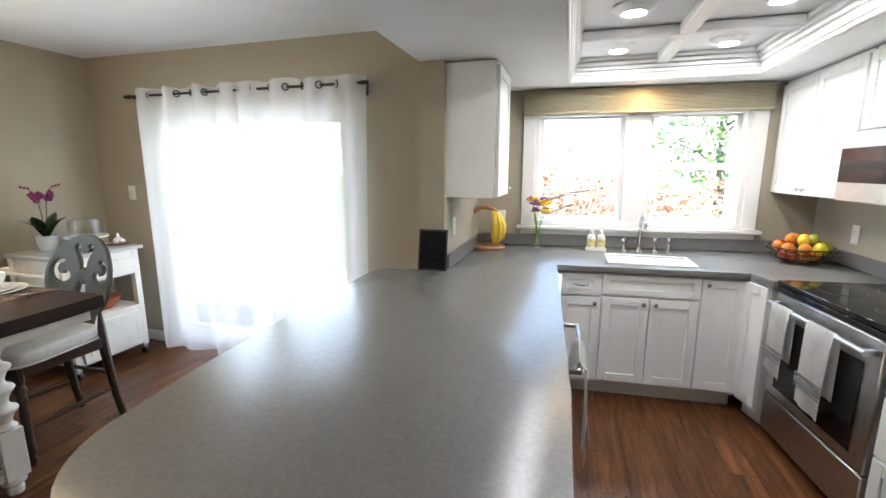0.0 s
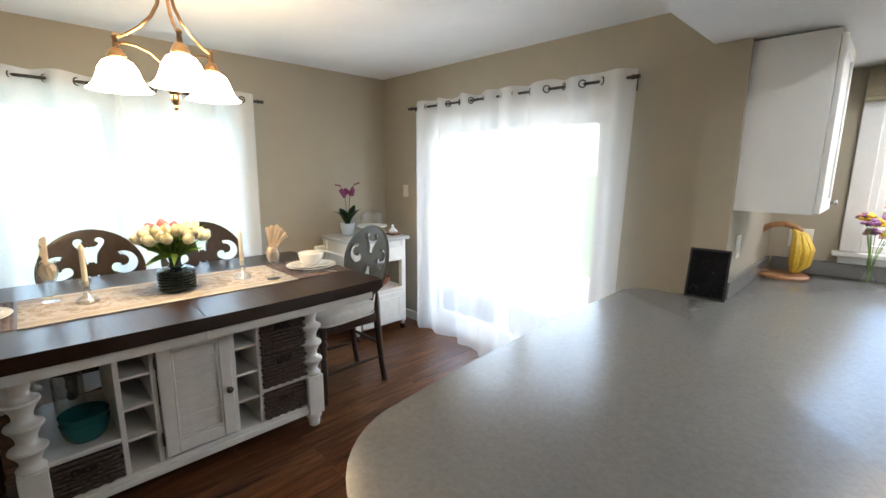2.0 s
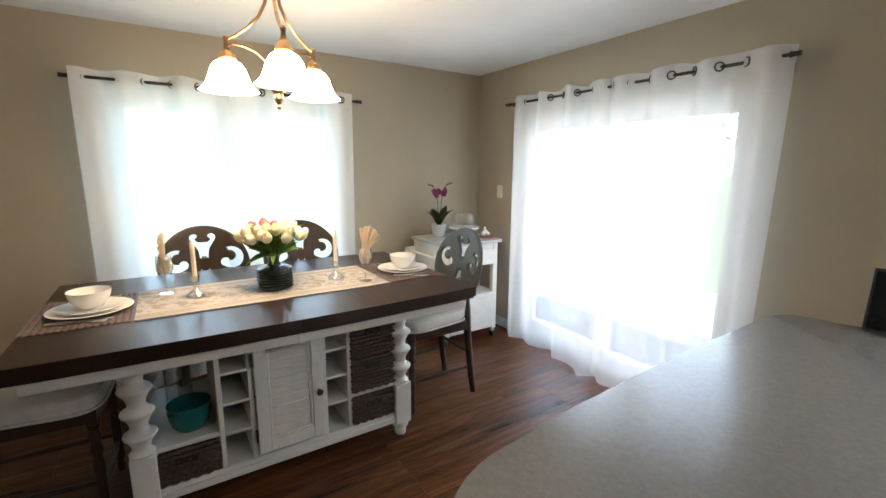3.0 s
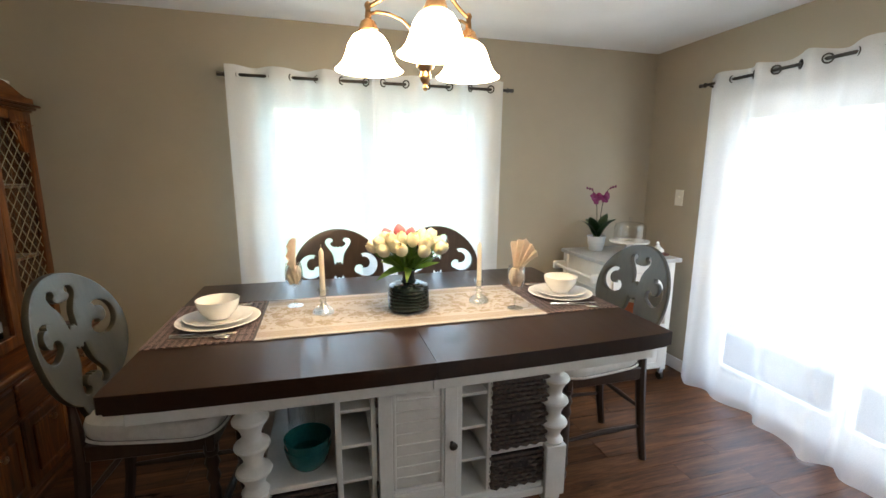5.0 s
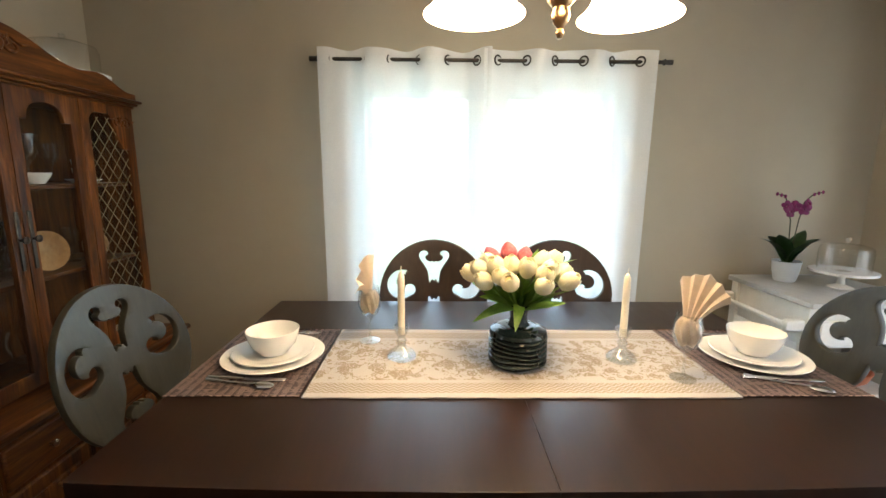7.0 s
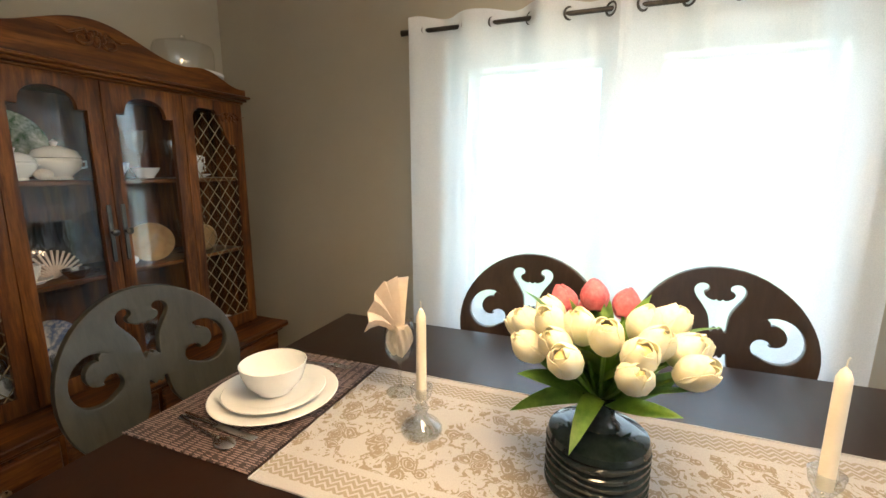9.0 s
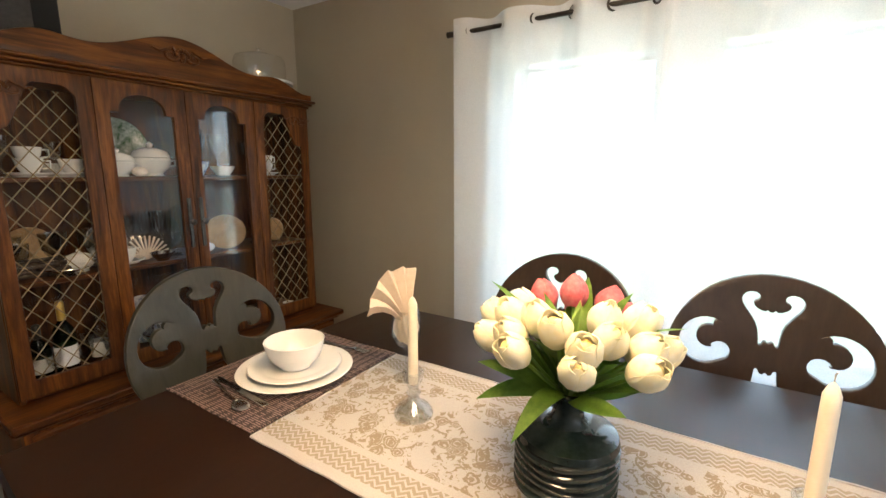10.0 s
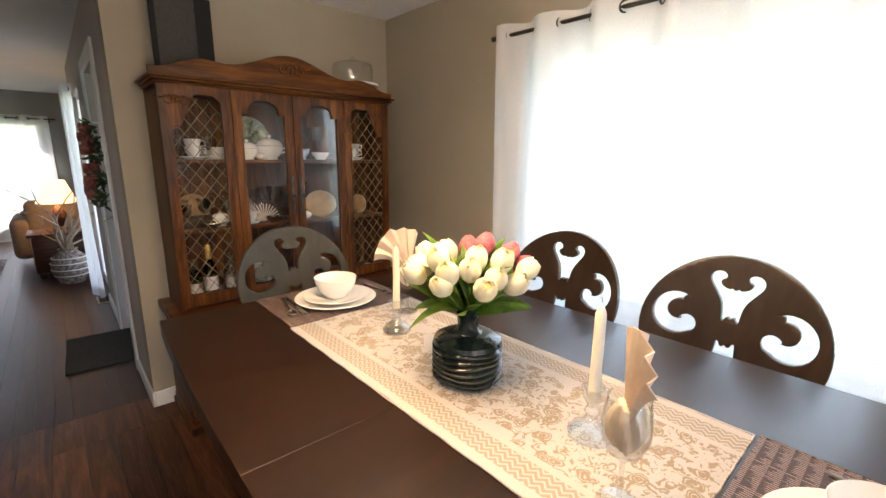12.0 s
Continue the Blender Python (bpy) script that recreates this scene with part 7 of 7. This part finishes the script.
# ---- hall and living room ----
fd = tagged(new("door_front"), "white panelled front door, closed", "door", "", "structure")
part("door_leaf", boxes([(XH - 0.09, XH - 0.05, -2.97, -2.13, 0.01, 2.04)], 0.003), M_TRIM, fd)
for z0, z1 in ((0.15, 0.75), (0.95, 1.85)):
    for y0, y1 in ((-2.88, -2.60), (-2.50, -2.22)):
        part("door_panel", box(XH - 0.052, XH - 0.044, y0, y1, z0, z1, 0.006), M_TRIM, fd)
part("door_casing", boxes([(XH + 0.001, XH + 0.018, -2.12, -2.03, 0, 2.14), (XH + 0.001, XH + 0.018, -3.07, -2.98, 0, 2.14), (XH + 0.001, XH + 0.018, -2.98, -2.12, 2.05, 2.14)], 0.004), M_TRIM, fd)
part("lever", tube([(XH - 0.05, -2.90, 0.97), (XH + 0.01, -2.90, 0.97), (XH + 0.012, -2.80, 0.965)], 0.009, 8), M_PULL, fd, "nickel door lever")
part("rosette", lathe([(0, 0), (0.03, 0), (0.028, 0.008), (0, 0.01)], 16), M_PULL, fd).matrix_basis = pose(XH - 0.049, -2.90, 0.97, 0, 90)
sw_ = tagged(new("window_sidelight"), "tall glazed sidelight beside the front door", "window", "", "structure")
part("window_frame", boxes([(XH - 0.1, XH - 0.03, -4.99, -4.93, 0, 2.06), (XH - 0.1, XH - 0.03, -4.07, -4.01, 0, 2.06), (XH - 0.1, XH - 0.03, -4.93, -4.07, 2.0, 2.06), (XH - 0.1, XH - 0.03, -4.93, -4.07, 0, 0.12)]), M_TRIM, sw_)
part("pane", box(XH - 0.07, XH - 0.065, -4.93, -4.07, 0.12, 2.0), M_GLASS, sw_).visible_shadow = False
window_light("sidelight_daylight", (XH - 0.25, -4.5, 1.1), (0, -4.5, 1.1), 0.9, 1.9, 1.2, (0.95, 0.98, 1.0))
curtain("curtain", "white sheer curtain over the sidelight", "y", XH + 0.07, -4.95, -4.05, 0.02, 2.106, 6, 8)
wr = thing("wreath", "wreath of pink flowers and green leaves on the door", "wreath", XH + 0.012, -2.72, 1.38)
part("hanger", boxes([(-0.05, -0.035, -0.02, 0.02, 0.0, 0.68), (-0.05, 0.04, -0.02, 0.02, 0.30, 0.31)], 0.002), M_TRIM, wr, "white metal wreath hanger")
rw = random.Random(6)
M_WL, M_WF = surf("wreath_green", (0.03, 0.06, 0.02), (0.09, 0.13, 0.05), 20, 0.6), surf("dusty_pink", (0.26, 0.07, 0.06), (0.42, 0.16, 0.13), 20, 0.7)
green = bmesh.new()
for k in range(150):
    a, r = rw.uniform(0, 6.28), rw.uniform(0.14, 0.33)
    c = Vector((rw.uniform(-0.01, 0.06), r * math.cos(a), r * math.sin(a)))
    d = Vector((rw.uniform(-1, 1), rw.uniform(-1, 1), rw.uniform(-1, 1))).normalized() * 0.045
    s = d.orthogonal().normalized() * 0.016
    vs = [green.verts.new(c + q) for q in (-d, s, d, -s)]
    green.faces.new(vs)
for k in range(30):
    a, r = rw.uniform(0, 6.28), rw.uniform(0.16, 0.27)
    rr = rw.uniform(0.024, 0.042)
    pink = ball(0, 0, 0, rr, None, None, 8, 6)
    for q in range(6):
        ball(rr * 0.5, rr * 0.6 * math.cos(q * 1.05), rr * 0.6 * math.sin(q * 1.05), rr * 0.5, None, None, 6, 5, pink)
    part("flower", pink, M_WF, wr).location = (rw.uniform(0.03, 0.075), r * math.cos(a), r * math.sin(a))
part("leaves", green, M_WL, wr)
solid("door_mat", cloth_sheet(0.42, 0.72, 0.008, 0.001, 9), surf("dark_mat", (0.02, 0.02, 0.018), (0.045, 0.045, 0.04), 60, 0.95, bump=0.6), "dark grey doormat on the hall floor", "rug", -2.235, -2.62, 0.001, -2)
vt = thing("floor_vent", "small brass floor vent in the hall", "vent", -2.36, -4.05, 0.001)
part("frame", box(-0.06, 0.06, -0.14, 0.14, 0, 0.005, 0.002), M_BRASS, vt)
for k in range(7):
    part("slat", box(-0.045, 0.045, -0.115 + k * 0.034, -0.095 + k * 0.034, 0.0055, 0.0075), M_SUB, vt)
uv = thing("floor_urn", "white-patterned clay urn on the living room floor", "vase", -2.15, -5.05, 0.001)
part("body", lathe([(0, 0), (0.11, 0), (0.12, 0.02), (0.165, 0.13), (0.175, 0.22), (0.15, 0.31), (0.09, 0.36), (0.085, 0.385), (0.095, 0.40), (0.08, 0.40), (0.07, 0.37), (0, 0.36)], 32), surf("patterned_clay", (0.10, 0.07, 0.055), (0.34, 0.29, 0.25), 34, 0.8, spread=0.05, bump=0.4), uv)
for z, r in ((0.10, 0.152), (0.17, 0.172), (0.24, 0.1735), (0.30, 0.156)):
    part("band", tube([(r * math.cos(2 * math.pi * k / 28), r * math.sin(2 * math.pi * k / 28), z) for k in range(29)], 0.006, 6), M_TRIM, uv)
tw = thing("twigs", "pale driftwood branches in a floor urn", "branches", -2.15, -5.05, 0.30)
M_DRIFT = wood("driftwood", (0.20, 0.15, 0.11), (0.32, 0.25, 0.19), (0.44, 0.36, 0.29), "z")
for k in range(16):
    a, sp, h = rw.uniform(0, 6.28), rw.uniform(0.25, 0.75), rw.uniform(0.3, 0.85)
    pts = [(0, 0, 0)]
    for q in range(1, 6):
        f = q / 5
        pts.append((sp * f * f * math.cos(a + 0.5 * math.sin(q + k)) + rw.uniform(-0.03, 0.03), sp * f * f * math.sin(a + 0.5 * math.sin(q + k)) + rw.uniform(-0.03, 0.03), h * f))
    part("branch", tube(pts, 0.01, 6, radii=[0.014, 0.014, 0.012, 0.010, 0.007, 0.003]), M_DRIFT, tw)
M_SOFA = surf("beige_upholstery", (0.27, 0.215, 0.17), (0.35, 0.285, 0.23), 20, 0.9, bump=0.3, fine=300)
sf = thing("sofa", "beige upholstered sofa with rolled arms", "sofa", -2.55, -6.6, 0, 0)
part("base", box(-0.95, 0.75, -0.45, 0.45, 0.12, 0.42, 0.03, 2), M_SOFA, sf)
part("back", box(-0.95, 0.75, 0.22, 0.47, 0.42, 0.86, 0.07, 3), M_SOFA, sf)
for x in (-1.04, 0.80):
    part("arm", box(x - 0.11, x + 0.11, -0.47, 0.46, 0.12, 0.64, 0.08, 3), M_SOFA, sf)
for x in (-0.5, 0.3):
    part("cushion", box(x - 0.39, x + 0.39, -0.46, 0.20, 0.43, 0.56, 0.05, 3), M_SOFA, sf)
for x in (-0.9, 0.7):
    for y in (-0.38, 0.38):
        part("leg", lathe([(0, 0), (0.025, 0), (0.035, 0.12), (0, 0.12)], 12, (x, y, 0)), M_CHAIR, sf)
solid("throw_pillow", prism([(0.2 * math.copysign(abs(math.cos(t)) ** 0.5, math.cos(t)), 0.2 * math.copysign(abs(math.sin(t)) ** 0.5, math.sin(t))) for t in [2 * math.pi * k / 32 for k in range(32)]], 0, 0.13, 0.05), surf("dark_brown_cloth", (0.05, 0.03, 0.02), (0.10, 0.065, 0.045), 20, 0.9, bump=0.3), "dark brown throw pillow on the sofa", "pillow", -1.95, -6.62, 0.57, 12)
M_MAHO = wood("mahogany", (0.03, 0.010, 0.006), (0.07, 0.025, 0.014), (0.12, 0.045, 0.025), "x", 2.6, 0.3)
et = thing("side_table", "dark carved wooden chest as a side table", "side table", -2.18, -5.62, 0)
part("body", box(-0.34, 0.34, -0.22, 0.22, 0.06, 0.50, 0.03, 2), M_MAHO, et)
part("top", box(-0.37, 0.37, -0.25, 0.25, 0.501, 0.535, 0.01, 2), M_MAHO, et)
for x in (-0.28, 0.28):
    for y in (-0.17, 0.17):
        part("foot", lathe([(0, 0), (0.03, 0), (0.045, 0.03), (0.03, 0.06), (0, 0.06)], 12, (x, y, 0)), M_MAHO, et)
lp = thing("table_lamp", "lit table lamp with a tapered cream shade", "lamp", -2.13, -5.70, 0.536)
part("base", lathe([(0, 0), (0.08, 0), (0.07, 0.02), (0.03, 0.05), (0.07, 0.12), (0.075, 0.20), (0.03, 0.28), (0.012, 0.31), (0.012, 0.42), (0, 0.42)], 24), M_MAHO, lp)
part("shade", lathe([(0.20, 0.33), (0.105, 0.60), (0.102, 0.60), (0.197, 0.33)], 32), glow("lit_lamp_shade", (1.0, 0.55, 0.22), 0.40), lp, "glowing cream lamp shade")
part("bulb", ball(0, 0, 0.46, 0.03), glow("warm_bulb", (1.0, 0.68, 0.35), 22.0), lp)
curtain("curtain", "white sheer curtain at the living room window", "x", -8.58, -2.15, -0.75, 0.05, 2.05, 11, 12, cloth=M_DRAPE)
curtain("curtain", "white sheer curtain at the living room window", "x", -8.58, -0.2, 0.45, 0.05, 2.05, 4, 13, cloth=M_DRAPE)
curtain_rod("x", -8.58, -8.7, -2.25, 0.55, 2.0, "dark curtain rod over the living room window")
solid("area_rug", cloth_sheet(1.6, 2.2, 0.01, 0.001, 19), surf("patterned_rug", (0.06, 0.05, 0.05), (0.28, 0.24, 0.20), 12, 0.95, spread=0.06, bump=0.5), "dark patterned rug on the living room floor", "rug", -0.7, -5.9, 0.001)

# ---- outside ----
def leafy_tree(name, label, x, y, h, spread, n, c1, c2, seed, size):
    rng = random.Random(seed)
    ob = thing(name, label, "tree", x, y, -0.25)
    bark = bpy.data.materials.get("bark") or wood("bark", (0.05, 0.035, 0.025), (0.09, 0.065, 0.05), (0.14, 0.11, 0.09), "z")
    part("trunk", tube([(0, 0, 0), (0.03, 0.02, h * 0.3), (-0.04, 0.03, h * 0.6), (0.02, 0, h * 0.85)], 0.1, 8, radii=[0.05 * h ** 0.5, 0.04 * h ** 0.5, 0.028 * h ** 0.5, 0.01]), bark, ob)
    tips = []
    for k in range(14):
        a, z0 = rng.uniform(0, 6.28), h * rng.uniform(0.25, 0.7)
        e = (spread * rng.uniform(0.5, 0.95) * math.cos(a), spread * rng.uniform(0.5, 0.95) * math.sin(a), z0 + h * rng.uniform(0.05, 0.35))
        part("limb", tube([(0, 0, z0), (e[0] * 0.5, e[1] * 0.5, z0 + (e[2] - z0) * 0.65), e], 0.02, 6, radii=[0.03, 0.02, 0.006]), bark, ob)
        tips.append(Vector(e))
    crown = bmesh.new()
    for k in range(n):
        c = rng.choice(tips) + Vector((rng.gauss(0, 0.3), rng.gauss(0, 0.3), rng.gauss(0, 0.2))) * spread * 0.75
        d = Vector((rng.uniform(-1, 1), rng.uniform(-1, 1), rng.uniform(-0.6, 0.6))).normalized() * size * rng.uniform(0.6, 1.2)
        s = d.orthogonal().normalized() * size * 0.5
        crown.faces.new([crown.verts.new(c + q) for q in (-d, s, d, -s)])
    part("crown", crown, surf(name + "_leaf", c1, c2, 2, 0.6, bump=0.0, spread=0.2), ob, smooth=0)
    return ob


leafy_tree("maple", "red Japanese maple outside the kitchen window", -0.55, 6.6, 2.1, 1.1, 2600, (0.27, 0.09, 0.065), (0.47, 0.22, 0.16), 4, 0.055)
leafy_tree("maple", "red Japanese maple outside the kitchen window", 1.15, 7.0, 1.7, 0.9, 1800, (0.29, 0.10, 0.06), (0.49, 0.23, 0.15), 5, 0.055)
leafy_tree("shrub_tree", "green leafy tree behind the red maples", 2.6, 9.5, 4.6, 1.7, 1300, (0.08, 0.16, 0.045), (0.20, 0.30, 0.11), 6, 0.09)
leafy_tree("shrub_tree", "green leafy tree behind the red maples", -3.6, 12.5, 5.2, 2.0, 1500, (0.08, 0.16, 0.045), (0.20, 0.30, 0.11), 7, 0.10)
leafy_tree("shrub_tree", "green leafy tree behind the red maples", 6.2, 14.0, 5.6, 2.2, 1500, (0.08, 0.16, 0.045), (0.20, 0.30, 0.11), 9, 0.10)

# ---- floor planks ----
def plank_mesh(name, w, l, material):
    return finish(name, box(-w / 2 + 0.0005, w / 2 - 0.0005, -l / 2 + 0.0004, l / 2 - 0.0004, -0.012, 0.0, 0.0008), material, 0)


floor_ob = bpy.data.objects["floor"]
PW, PL = 0.127, 1.22
plank = plank_mesh("plank", PW, PL, M_FLOOR)
rng = random.Random(8)
rest = bmesh.new()
x = XW + PW / 2
Y0 = YH - T
while x < XR + 0.05:
    y, end = Y0 - rng.choice((0.0, 0.3, 0.6, 0.9)), (YP + 0.05 if x < -0.98 else YK)
    while y < end:
        a, b = max(y, Y0), min(y + PL, end)
        if b - a > PL - 0.001 and (x < -0.9 or y > 1.4):
            ob = new("plank", plank)
            ob.parent = floor_ob
            ob.location = (x, y + PL / 2, 0)
        elif b - a > 0.01:
            bm_box(rest, x - PW / 2 + 0.0007, x + PW / 2 - 0.0007, a + 0.0005, b - 0.0005, -0.012, 0.0)
        y += PL
    x += PW
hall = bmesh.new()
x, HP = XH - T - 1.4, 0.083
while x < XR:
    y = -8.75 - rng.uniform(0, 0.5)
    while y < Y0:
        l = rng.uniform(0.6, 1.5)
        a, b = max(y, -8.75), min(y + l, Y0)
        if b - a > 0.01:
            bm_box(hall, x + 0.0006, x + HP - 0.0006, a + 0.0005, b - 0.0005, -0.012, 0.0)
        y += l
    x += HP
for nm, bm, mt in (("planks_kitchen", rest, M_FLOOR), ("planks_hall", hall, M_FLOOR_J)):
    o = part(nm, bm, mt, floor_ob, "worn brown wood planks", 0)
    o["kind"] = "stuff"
